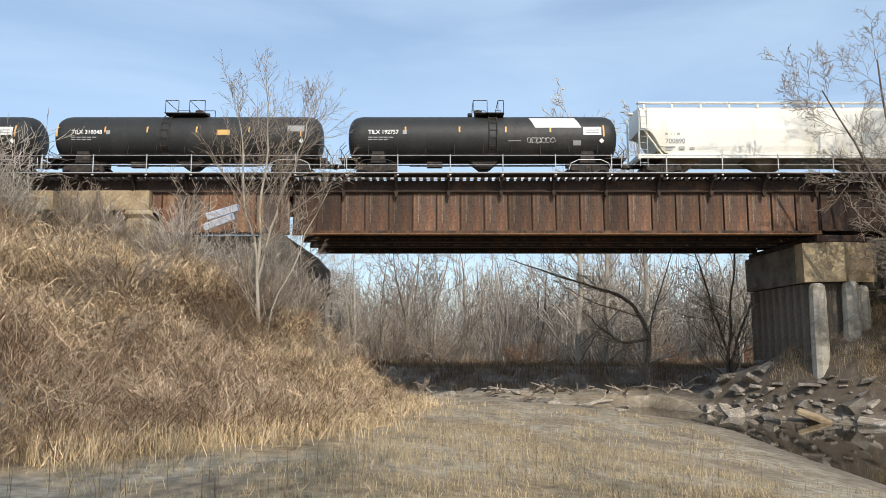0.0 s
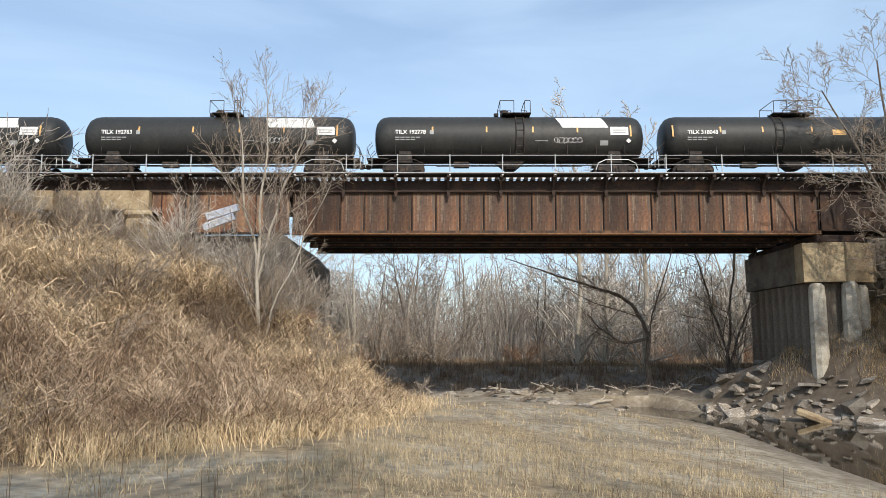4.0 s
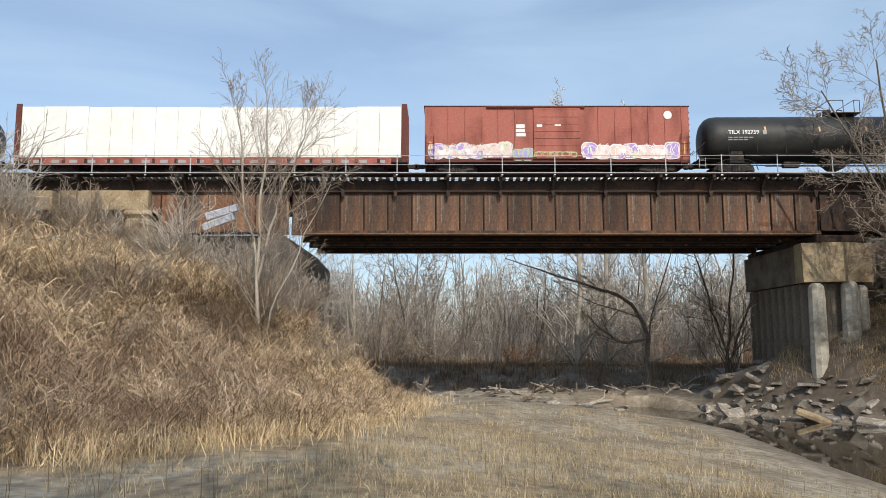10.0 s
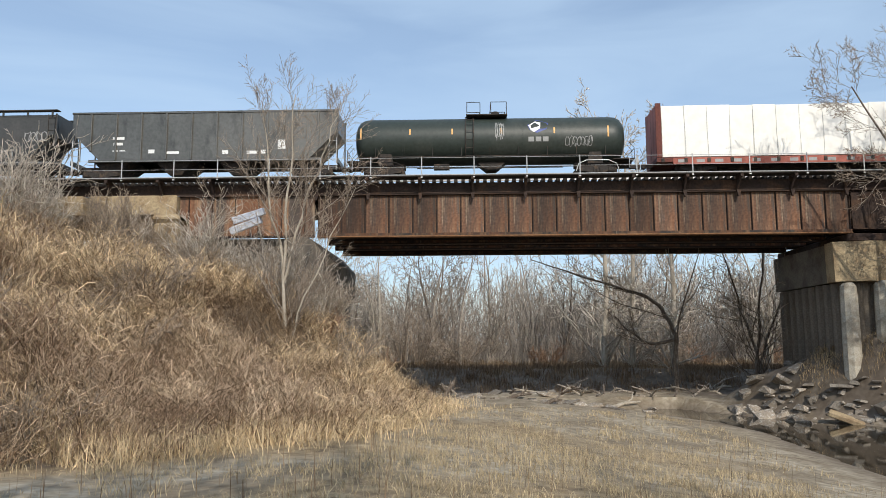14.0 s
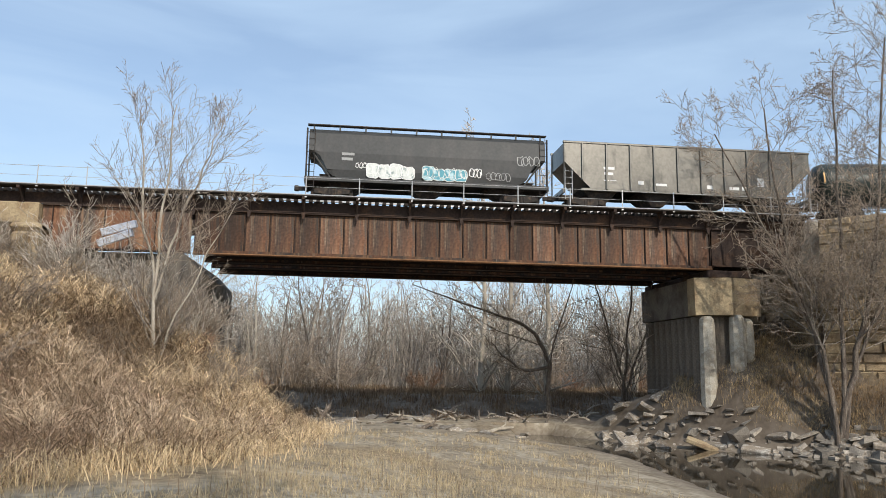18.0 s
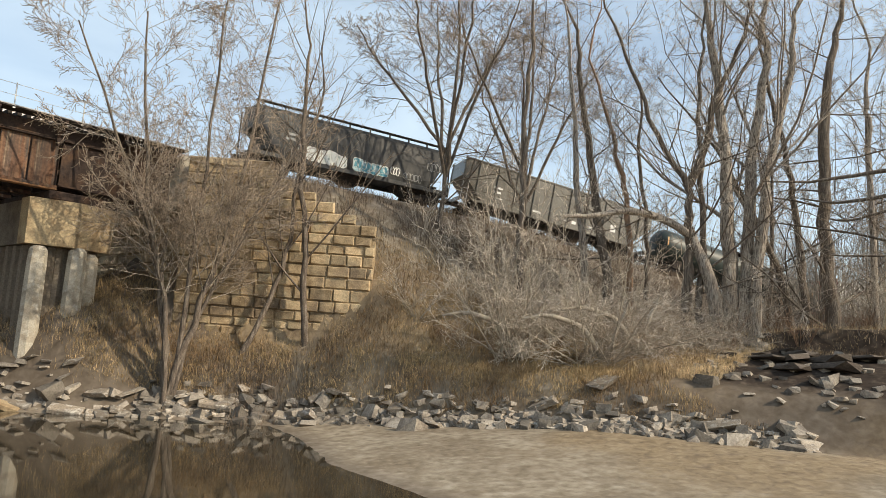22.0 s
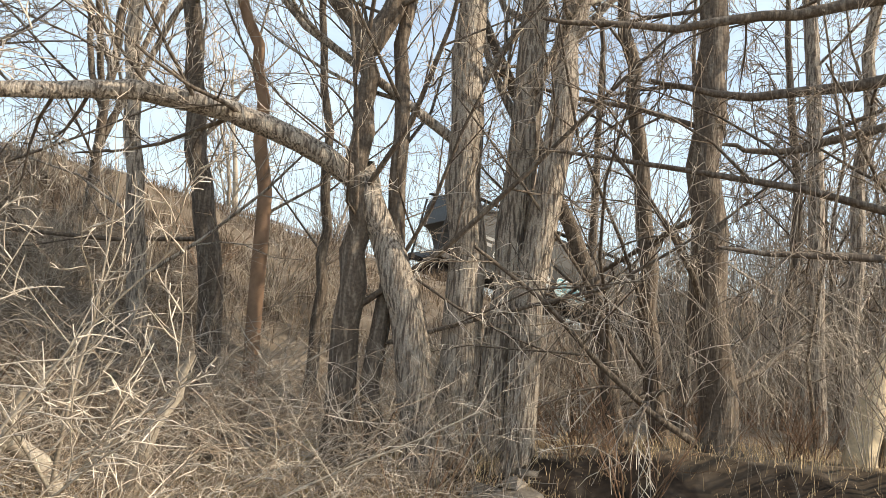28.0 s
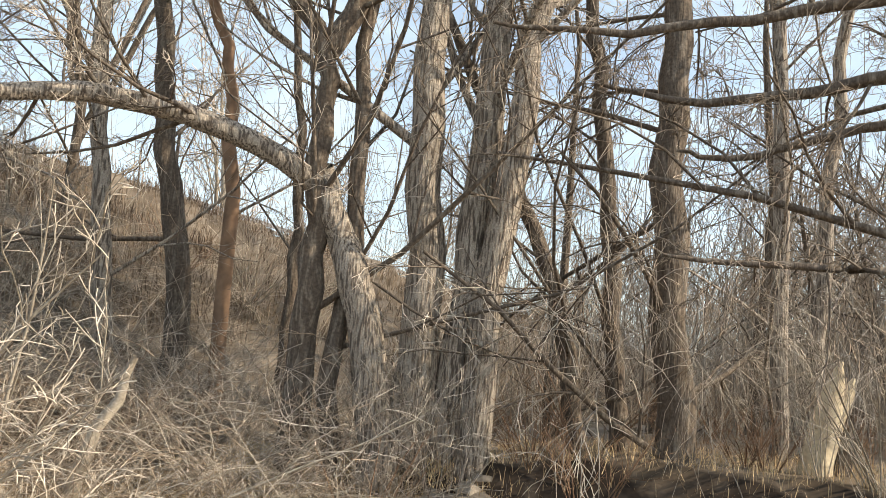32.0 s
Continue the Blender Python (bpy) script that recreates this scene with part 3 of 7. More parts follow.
def rails():
    for off, nm in ((-.75, "near"), (.75, "far")):
        ss = np.concatenate([np.arange(-160, 28, 4.0), np.arange(28, 240, 1.5)])
        rows = []
        for s in ss:
            p, a = track(s)
            side = Vector((math.sin(a), -math.cos(a), 0)) * -1
            rows.append((p + side * -off, side))
        sh = Shape()
        prof = [(-.07, -.17), (.07, -.17), (.07, -.15), (.012, -.13), (.012, -.05), (.036, -.035), (.036, 0), (-.036, 0), (-.036, -.035), (-.012, -.05), (-.012, -.13), (-.07, -.15)]
        v = [tuple(p + sd * u + Vector((0, 0, w))) for p, sd in rows for u, w in prof]
        n = len(prof)
        f = [(i * n + j, i * n + (j + 1) % n, (i + 1) * n + (j + 1) % n, (i + 1) * n + j) for i in range(len(rows) - 1) for j in range(n)]
        tagged(part("rail", sh.add(v, f), M_STEEL), "long steel running rail on the ties", "rail", group="rails of the track")


rails()


# ---- pier and abutments ----
def pier(x, label, mirror=1):
    p = thing("bridge_pier", label, "bridge pier", pose(x, 0, 0))
    # long cap with a pointed nose to the camera
    def block(z0, z1, half, y0, y1, nose, c=.0):
        o = [(-half, y1), (-half, y0), (0, y0 - nose), (half, y0), (half, y1), (0, y1 + nose)]
        v = [(a, b, z0) for a, b in o] + [(a * (1 + c), b, z1) for a, b in o]
        return Shape().add(v, [(0, 1, 2, 3, 4, 5), (11, 10, 9, 8, 7, 6)] + [(j, 6 + j, 6 + (j + 1) % 6, (j + 1) % 6) for j in range(6)])
    # cap body behind the nose is coloured dark for its shaded side
    part("pier_cap", block(8.35, 10.75, 2.0, 48.5, 57.0, .3, .02), M_CONC_DARK, p, "concrete cap coloured dark for the shade on its side")
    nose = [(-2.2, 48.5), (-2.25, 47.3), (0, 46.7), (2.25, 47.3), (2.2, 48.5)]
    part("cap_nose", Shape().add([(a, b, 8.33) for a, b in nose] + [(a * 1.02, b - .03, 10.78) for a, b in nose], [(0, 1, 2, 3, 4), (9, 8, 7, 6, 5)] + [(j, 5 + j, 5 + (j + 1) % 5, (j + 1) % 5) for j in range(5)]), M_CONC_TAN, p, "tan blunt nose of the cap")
    # shaft and ribs carry their shade in a darker concrete than the columns
    part("pier_wall", block(-.3, 8.3, 1.75, 47.7, 57.0, .12), M_CONC_SHAFT, p, "brown ribbed concrete shaft, toned dark for shade")
    col = Shape()
    n = 10
    v = []
    for z, r in ((-.6, .56), (7.4, .5), (8.05, .46), (8.25, .3)):
        v += [(r * math.cos(2 * math.pi * j / n), r * math.sin(2 * math.pi * j / n), z) for j in range(n)]
    f = [(i * n + j, i * n + (j + 1) % n, (i + 1) * n + (j + 1) % n, (i + 1) * n + j) for i in range(3) for j in range(n)] + [tuple(range(3 * n, 4 * n))]
    col = col.add(v, f).mesh("column")
    for dx, dy, h in ((-1.52, 47.3, 0), (.38, 47.0, .12), (1.2, 47.4, -.1)):
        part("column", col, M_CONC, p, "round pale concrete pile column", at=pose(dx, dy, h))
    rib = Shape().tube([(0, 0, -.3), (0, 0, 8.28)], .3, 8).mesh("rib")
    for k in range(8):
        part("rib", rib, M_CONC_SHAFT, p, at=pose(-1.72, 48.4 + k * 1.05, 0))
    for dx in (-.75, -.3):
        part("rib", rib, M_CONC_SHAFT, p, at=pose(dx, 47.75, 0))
    part("bearing_block", Shape().bevel_box(-1.5, 1.5, 46.9, 57.6, 10.78, 11.25, .05), M_RUST_DARK_SHADE, p)
    return p


pier(24.75, "concrete bridge pier with a tan cap and round columns")


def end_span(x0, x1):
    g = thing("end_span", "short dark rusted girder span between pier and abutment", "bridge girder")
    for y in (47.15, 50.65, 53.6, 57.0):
        part("web", Shape().box(x0, x1, y - .02, y + .02, 11.6, 13.96), M_RUST_DARK_SHADE, g)
        part("bottom_flange", Shape().box(x0, x1, y - .2, y + .2, 11.52, 11.6), M_RUST_DARK_SHADE, g)
        part("top_flange", Shape().box(x0, x1, y - .2, y + .2, 13.96, 14.03), M_RUST_DARK_SHADE, g)
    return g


end_span(23.7, 30.5)


def stone_wall(name, a, b, ztop_a, ztop_b, zlo, thick, label, flat=3.0):
    """A wall of coursed rough stone blocks, each its own piece, over a mortar core."""
    ax, ay = a
    L = math.hypot(b[0] - ax, b[1] - ay)
    ang = math.degrees(math.atan2(b[1] - ay, b[0] - ax))
    w = tagged(new(name), label, "stone wall", kind="structure")
    w.matrix_basis = pose(ax, ay, 0, 0, 0, ang)
    top = lambda x: ztop_a + (ztop_b - ztop_a) * min(max((x - flat) / (L - flat), 0), 1)
    part("core", Shape().prism([(0, zlo), (L, zlo), (L, ztop_b - .4), (flat, ztop_a - .4), (0, ztop_a - .4)], .12, thick), M_STONE, w)
    rnd = random.Random(7)
    z, row = zlo, 0
    while z < max(ztop_a, ztop_b) - .1:
        h = rnd.choice((.5, .58, .66, .74))
        x = -.3 * (row % 2)
        while x < L:
            l = rnd.uniform(.75, 1.5)
            x0, x1 = max(x, -.02), min(x + l, L + .02)
            if x1 - x0 > .25 and z + h * .6 < top((x0 + x1) / 2):
                o, c = rnd.uniform(-.09, .03), .075
                sh = Shape()
                g = .008
                y0 = .1 + o
                jit = lambda: rnd.uniform(-.11, .05)
                front = [(x0 + g + c, y0 + jit() - .05, z + g + c), (x1 - g - c, y0 + jit() - .05, z + g + c), (x1 - g - c, y0 + jit() - .05, z + h - g - c), (x0 + g + c, y0 + jit() - .05, z + h - g - c)]
                mid = [(x0 + g, y0 + .03, z + g), (x1 - g, y0 + .03, z + g), (x1 - g, y0 + .03, z + h - g), (x0 + g, y0 + .03, z + h - g)]
                back = [(p[0], .35, p[2]) for p in mid]
                sh.add(front + mid + back, [(0, 1, 2, 3)] + [(j, 4 + j, 4 + (j + 1) % 4, (j + 1) % 4) for j in range(4)] + [(4 + j, 8 + j, 8 + (j + 1) % 4, 4 + (j + 1) % 4) for j in range(4)] + [(11, 10, 9, 8)])
                part("stone", sh, M_STONE, w)
            x += l
        z += h
        row += 1
    return w

# ---- the freight train ----
def truck(car, x):
    """A two-axle bogie with side frames, springs and wheels."""
    for sy in (-1, 1):
        y = sy * 1.02
        fr = Shape().prism([(x - 1.15, .38), (x - 1.1, .62), (x - .55, .68), (x - .35, .78), (x + .35, .78), (x + .55, .68), (x + 1.1, .62), (x + 1.15, .38), (x + .75, .36), (x + .45, .22), (x - .45, .22), (x - .75, .36)], y - .07, y + .07)
        fr.box(x - 1.08, x - .72, y - .1, y + .1, .34, .62).box(x + .72, x + 1.08, y - .1, y + .1, .34, .62)
        for k in (-.2, 0, .2):
            fr.tube([(x + k, y - .05, .27), (x + k, y - .05, .6)], .075, 8)
        part("side_frame", fr, M_UNDER, car)
    for dx in (-.9, .9):
        w = Shape()
        for sy in (-1, 1):
            w.tube([(x + dx, sy * .70, .42), (x + dx, sy * .73, .42), (x + dx, sy * .84, .42)], [.45, .43, .42], 20)
        w.tube([(x + dx, -.7, .42), (x + dx, .7, .42)], .08, 8)
        part("wheelset", w, M_UNDER, car)
    part("bolster", Shape().bevel_box(x - .2, x + .2, -1.0, 1.0, .5, .82, .03), M_UNDER, car)


def couplers(car, x0, x1):
    for x, s in ((x0, -1), (x1, 1)):
        part("coupler", Shape().box(min(x, x + s * .55), max(x, x + s * .55), -.1, .1, .7, .95).bevel_box(min(x + s * .4, x + s * .68), max(x + s * .4, x + s * .68), -.17, .17, .66, 1.0, .04), M_UNDER, car)


def ladder(car, x0, x1, y, z0, z1, m, rungs=5):
    sh = Shape()
    for x in (x0, x1):
        sh.tube([(x, y, z0), (x, y, z1)], .022, 5)
    for k in range(rungs):
        z = z0 + (z1 - z0) * (k + .5) / rungs
        sh.tube([(x0, y, z), (x1, y, z)], .016, 5)
    part("ladder", sh, m, car)


def flat_text(name, body, size, x, y, z, m, car, width=None):
    cu = bpy.data.curves.new(name, "FONT")
    cu.body, cu.size, cu.extrude, cu.offset = body, size, .002, size * .022
    tmp = bpy.data.objects.new(name, cu)
    me = bpy.data.meshes.new_from_object(tmp.evaluated_get(bpy.context.evaluated_depsgraph_get())) if False else tmp.to_mesh()
    me2 = me.copy()
    tmp.to_mesh_clear()
    bpy.data.objects.remove(tmp)
    xs = [v.co.x for v in me2.vertices]
    if width and xs:
        k = width / (max(xs) - min(xs))
        for v in me2.vertices:
            v.co.x *= k
    return part(name, me2, m, car, at=pose(x, y, z, 90, 0, 0))


def tank_skin(r, zc, x0, x1, z0, z1, lift=.012, steps=4, slant=0.0):
    """A patch that lies on the near side of a tank between two heights."""
    sh = Shape()
    v = []
    for k in range(steps + 1):
        z = z0 + (z1 - z0) * k / steps
        y = -math.sqrt(max((r + lift) ** 2 - (z - zc) ** 2, 0))
        sl = slant * (z - z0) / (z1 - z0)
        v += [(x0 - sl, y, z), (x1 - sl, y, z)]
    return sh.add(v, [(2 * k, 2 * k + 1, 2 * k + 3, 2 * k + 2) for k in range(steps)])


def tank_car(length, paint, label, number="", banner=False, placard=False, badge=False):
    """Origin at the rail top under the middle; near side is -y."""
    c = thing("tank_car", label, "tank car", group="cars of the freight train")
    h, r, zc = length / 2, 1.53, 2.58
    prof = [(-h, .35, zc), (-h + .04, .8, zc), (-h + .14, 1.1, zc), (-h + .34, 1.36, zc), (-h + .62, 1.49, zc), (-h + .95, r, zc)]
    prof += [(x, r, zc) for x in np.linspace(-h + 2, -1.2, 5)] + [(-1.0, r + .006, zc)]
    prof += [(-p[0], p[1], p[2]) for p in prof[::-1]]
    part("tank", Shape().lathe(prof, 40), paint, c, smooth=True)
    for x in (-h + 3.1, -h + 6.2, 2.1, 4.6, h - 2.7):
        part("weld_seam", Shape().lathe([(x - .02, r + .004, zc), (x, r + .009, zc), (x + .02, r + .004, zc)], 40), paint, c, smooth=True)
    for s in (-1, 1):
        part("saddle", Shape().prism([(s * (h - 2.0) - .5, .8), (s * (h - 2.0) + .5, .8), (s * (h - 2.0) + .35, 1.7), (s * (h - 2.0) - .35, 1.7)], -1.15, 1.15), M_UNDER, c)
        e = s * h
        part("stub_sill", Shape().box(min(e + s * .45, e - s * 3.2), max(e + s * .45, e - s * 3.2), -.35, .35, .78, 1.12), M_UNDER, c)
        part("end_platform", Shape().box(min(e - s * .9, e + s * .45), max(e - s * .9, e + s * .45), -1.4, 1.4, 1.02, 1.08), M_UNDER, c)
        rl = Shape()
        for y in (-1.4, -.7, .7, 1.4):
            rl.tube([(e + s * .42, y, 1.06), (e + s * .42, y, 1.75), (e + s * .1, y, 2.1)], .02, 5)
        rl.tube([(e + s * .42, -1.4, 1.7), (e + s * .42, 1.4, 1.7)], .02, 5)
        part("end_railing", rl, M_UNDER, c)
        truck(c, s * (h - 1.9))
        ladder(c, e + s * .3 - .2, e + s * .3 + .2, -1.42, .45, 1.1, M_GALV, 2)
        part("hand_hold", Shape().tube([(s * (h - 1.9) - 1.35, -1.35, .3), (s * (h - 1.9) - 1.2, -1.36, .75), (s * (h - 1.9) - .7, -1.37, .98), (s * (h - 1.9) + .7, -1.37, .98), (s * (h - 1.9) + 1.2, -1.36, .75), (s * (h - 1.9) + 1.35, -1.35, .3)], .03, 6), M_GALV if s > 0 else M_UNDER, c)
    for s in (-1, 1):
        part("side_rail", Shape().tube([(-h + .6, s * 1.52, 1.28), (h - .6, s * 1.52, 1.28)], .028, 6), M_UNDER, c)
        sh = Shape()
        for k in range(9):
            x = -h + 1.4 + (length - 2.8) * k / 8
            sh.tube([(x, s * 1.50, 1.28), (x, s * 1.40, 1.9)], .018, 5)
        part("rail_brackets", sh, M_UNDER, c)
    # top works
    box_x, valve_x, ladder_x, plat, rails = (.4, .95, -1.55, (-1.5, 1.15), ((-1.45, .85), (.1, 1.0)))
    if banner:
        box_x, valve_x, ladder_x, plat, rails = (-.24, -.78, .4, (-.45, 1.4), ((-.6, .9), (1.0, .36)))
    part("crash_box", Shape().tube([(box_x, 0, 4.05), (box_x, 0, 4.55), (box_x, 0, 4.6)], [.27, .27, .22], 16), M_UNDER, c)
    part("vent_valve", Shape().tube([(valve_x, 0, 4.05), (valve_x, 0, 4.2), (valve_x, 0, 4.22), (valve_x, 0, 4.4)], [.09, .09, .16, .16], 10), M_UNDER, c)
    part("top_platform", Shape().box(plat[0], plat[1], -1.15, 1.15, 4.10, 4.15), M_UNDER, c)
    for x0, wide in rails:
        g = Shape()
        for y in (-1.1, 1.1):
            for x in (x0, x0 + wide):
                g.tube([(x, y, 4.12), (x, y, 4.95)], .024, 5)
            g.tube([(x0, y, 4.95), (x0 + wide, y, 4.95)], .024, 5)
        g.tube([(x0, -1.1, 4.95), (x0, 1.1, 4.95)], .024, 5)
        part("guard_rail", g, M_UNDER, c)
    ld = Shape()
    for x in (ladder_x, ladder_x + .5):
        pts = [(x, -(r + .1) * math.cos(a), zc + (r + .1) * math.sin(a)) for a in np.linspace(-.9, 1.35, 10)]
        ld.tube(pts, .03, 5)
    for a in np.linspace(-.8, 1.2, 7):
        ld.tube([(ladder_x, -(r + .1) * math.cos(a), zc + (r + .1) * math.sin(a)), (ladder_x + .5, -(r + .1) * math.cos(a), zc + (r + .1) * math.sin(a))], .02, 5)
    part("side_ladder", ld, M_UNDER, c)
    part("bottom_outlet", Shape().tube([(.1, 0, 1.2), (.1, 0, .62)], [.3, .22], 12).prism([(-.9, 1.15), (1.1, 1.15), (.4, .6), (-.2, .6)], -.5, .5), M_UNDER, c)
    part("brake_rod", Shape().tube([(-h + 4, -.6, .72), (h - 4, -.6, .72)], .03, 5).box(-3.6, -2.6, -.9, -.5, .6, .95), M_UNDER, c)
    # markings on the near side
    for k, x in enumerate((-h + .5, -4.95, -1.5, 1.46, 4.3, 7.7) if banner else (-h + .45, -5.1, -2.4, .74, 4.1, h - 1.2)):
        if banner and k == 0:
            continue
        end = k in (0, 5)
        part("reflector", tank_skin(r, zc, x - .05, x + .05, 2.45 if end else 2.72, 3.2 if end else 3.12), M_AMBER, c)
    if number:
        tx = -h + 1.38
        part("lettering_plate", tank_skin(r, zc, tx - .03, tx - .01, 2.7, 2.72), M_WHITE, c)
        y = -(r + .02)
        flat_text("lettering", number, .36, tx, y, 2.62, M_WHITE, c, 1.95)
        for z, n_ in ((2.36, 5), (2.22, 4)):
            s = Shape()
            for q in range(n_):
                s.add(tank_skin(r, zc, tx + q * .33, tx + q * .33 + .26, z, z + .07, steps=1).v, [(0, 1, 3, 2)])
            part("small_lettering", s, M_PLATE, c)
        part("test_plate", tank_skin(r, zc, tx + 2.2, tx + 2.45, 2.6, 2.86), M_PLATE, c)
    if banner:
        part("warning_banner", tank_skin(r, zc, 3.35, 6.3, 3.05, 3.82, slant=.36), M_WHITE, c, "slanted white panel")
        s = Shape()
        for q in range(5):
            o = tank_skin(r, zc, 3.6 + q * .4, 3.9 + q * .4, 3.55, 3.6, lift=.018, steps=1)
            s.add(o.v, [(0, 1, 3, 2)])
        part("panel_writing", s, M_PLATE, c)
        part("spec_plate", tank_skin(r, zc, 6.4, 7.55, 2.55, 3.1), M_WHITE, c)
        for z in (2.68, 2.84):
            part("plate_writing", tank_skin(r, zc, 6.55, 7.4, z, z + .07, lift=.018, steps=1), M_PLATE, c)
        part("stencil", tank_skin(r, zc, 1.6, 2.4, 2.16, 2.2), M_PLATE, c)
        scrawl(c, 2.8, 4.6, 2.0, 2.42, lambda x, z: -math.sqrt((r + .02) ** 2 - (z - zc) ** 2), M_WHITE, 23, 6, .02)
        part("small_plate", tank_skin(r, zc, 5.75, 6.25, 1.9, 2.2), M_PLATE, c)
        part("diamond_placard", Shape().add([(h - 1.15, -1.50, 2.0), (h - .98, -1.535, 2.17), (h - 1.15, -1.548, 2.34), (h - 1.32, -1.535, 2.17)], [(0, 1, 2, 3)]), M_WHITE, c)
    if placard:
        part("orange_plate", tank_skin(r, zc, 2.04, 2.88, 2.55, 2.9), M_AMBER, c)
        part("spec_plate", tank_skin(r, zc, h - 2.05, h - .98, 2.78, 3.2), M_PLATE, c)
        part("diamond_placard", Shape().add([(h - 1.15, -1.50, 2.0), (h - .98, -1.535, 2.17), (h - 1.15, -1.548, 2.34), (h - 1.32, -1.535, 2.17)], [(0, 1, 2, 3)]), M_WHITE, c)
    if badge:
        s = Shape()
        s.add([(p[0], -math.sqrt((r + .015) ** 2 - (p[1] - zc) ** 2), p[1]) for p in ((2.4, 3.3), (3.0, 3.75), (3.75, 3.45), (3.6, 3.0), (3.0, 2.75), (2.55, 2.95))], [tuple(range(6))])
        part("badge", s, M_BLUE, c, "blue and white leaf badge")
        s = Shape()
        s.add([(p[0], -math.sqrt((r + .024) ** 2 - (p[1] - zc) ** 2), p[1]) for p in ((2.45, 3.28), (2.9, 3.6), (3.25, 3.5), (3.2, 3.05), (2.8, 2.8), (2.6, 2.95))], [tuple(range(6))])
        part("badge_leaf", s, M_WHITE, c)
        for q in range(3):
            part("badge_bar", tank_skin(r, zc, 2.45 + q * .46, 2.8 + q * .46, 2.2, 2.5), M_PLATE, c)
        scrawl(c, 4.8, 6.5, 1.85, 2.55, lambda x, z: -math.sqrt((r + .02) ** 2 - (z - zc) ** 2), M_PLATE, 21, 7)
        scrawl(c, .35, .9, 2.3, 3.6, lambda x, z: -math.sqrt((r + .02) ** 2 - (z - zc) ** 2), M_PLATE, 22, 4)
    couplers(c, -h - .35, h + .35)
    return c


def scrawl(car, x0, x1, z0, z1, face, m, seed, n, w=.035):
    """Loops of sprayed line on a face, each one ribbon."""
    r = random.Random(seed)
    for k in range(n):
        cx = x0 + (x1 - x0) * (k + .5) / n
        turn, way = r.uniform(0, 6), r.choice((-1, 1))
        pts = []
        for q in range(11):
            a = turn + way * q / 10 * 7.4
            g = r.uniform(.55, 1)
            pts.append((min(max(cx + math.cos(a) * (x1 - x0) / n * .7 * g + (q - 5) * .04 * (x1 - x0) / n, x0), x1), (z0 + z1) / 2 + math.sin(a) * (z1 - z0) / 2 * g))
        v = []
        for q, (x, z) in enumerate(pts):
            (ax, az), (bx, bz) = pts[max(q - 1, 0)], pts[min(q + 1, 10)]
            d = w / 2 / (math.hypot(bx - ax, bz - az) + 1e-6)
            for sgn in (-1, 1):
                px, pz = x - (bz - az) * d * sgn, z + (bx - ax) * d * sgn
                v.append((px, face(px, pz) - .0004 * q, pz))
        part("spray_loop", Shape().add(v, [(2 * q, 2 * q + 1, 2 * q + 3, 2 * q + 2) for q in range(10)]), m, car)


def graffiti(car, x0, x1, z0, z1, y, fill, line, seed, letters=5):
    """Fat rounded sprayed letters with an outline; no readable word."""
    r = random.Random(seed)
    w = (x1 - x0) / letters
    for k in range(letters):
        cx, hw = x0 + w * (k + .5), w * .58
        zt = z1 - r.uniform(0, .22) * (z1 - z0)
        o = []
        for q in range(14):
            a = 2 * math.pi * q / 14
            sx = math.copysign(abs(math.cos(a)) ** .55, math.cos(a))
            sz = math.copysign(abs(math.sin(a)) ** .55, math.sin(a))
            o.append((cx + hw * sx * r.uniform(.85, 1.05), (z0 + zt) / 2 + (zt - z0) / 2 * sz * r.uniform(.9, 1.05)))
        letter = part("spray_letter", Shape().add([(x, y - .006 - .002 * (k % 2), z) for x, z in o], [tuple(range(14))]), fill, car, "fat sprayed letter")
        part("outline", Shape().add([(x + (x - cx) * .1, y - .0005 * (k % 2), z + (z - (z0 + zt) / 2) * .1) for x, z in o], [tuple(range(14))]), line, letter)
    scrawl(car, x0, x1, z0 + .05, z1 - .05, lambda x, z: y - .014, line, seed + 1, letters * 2, .045)


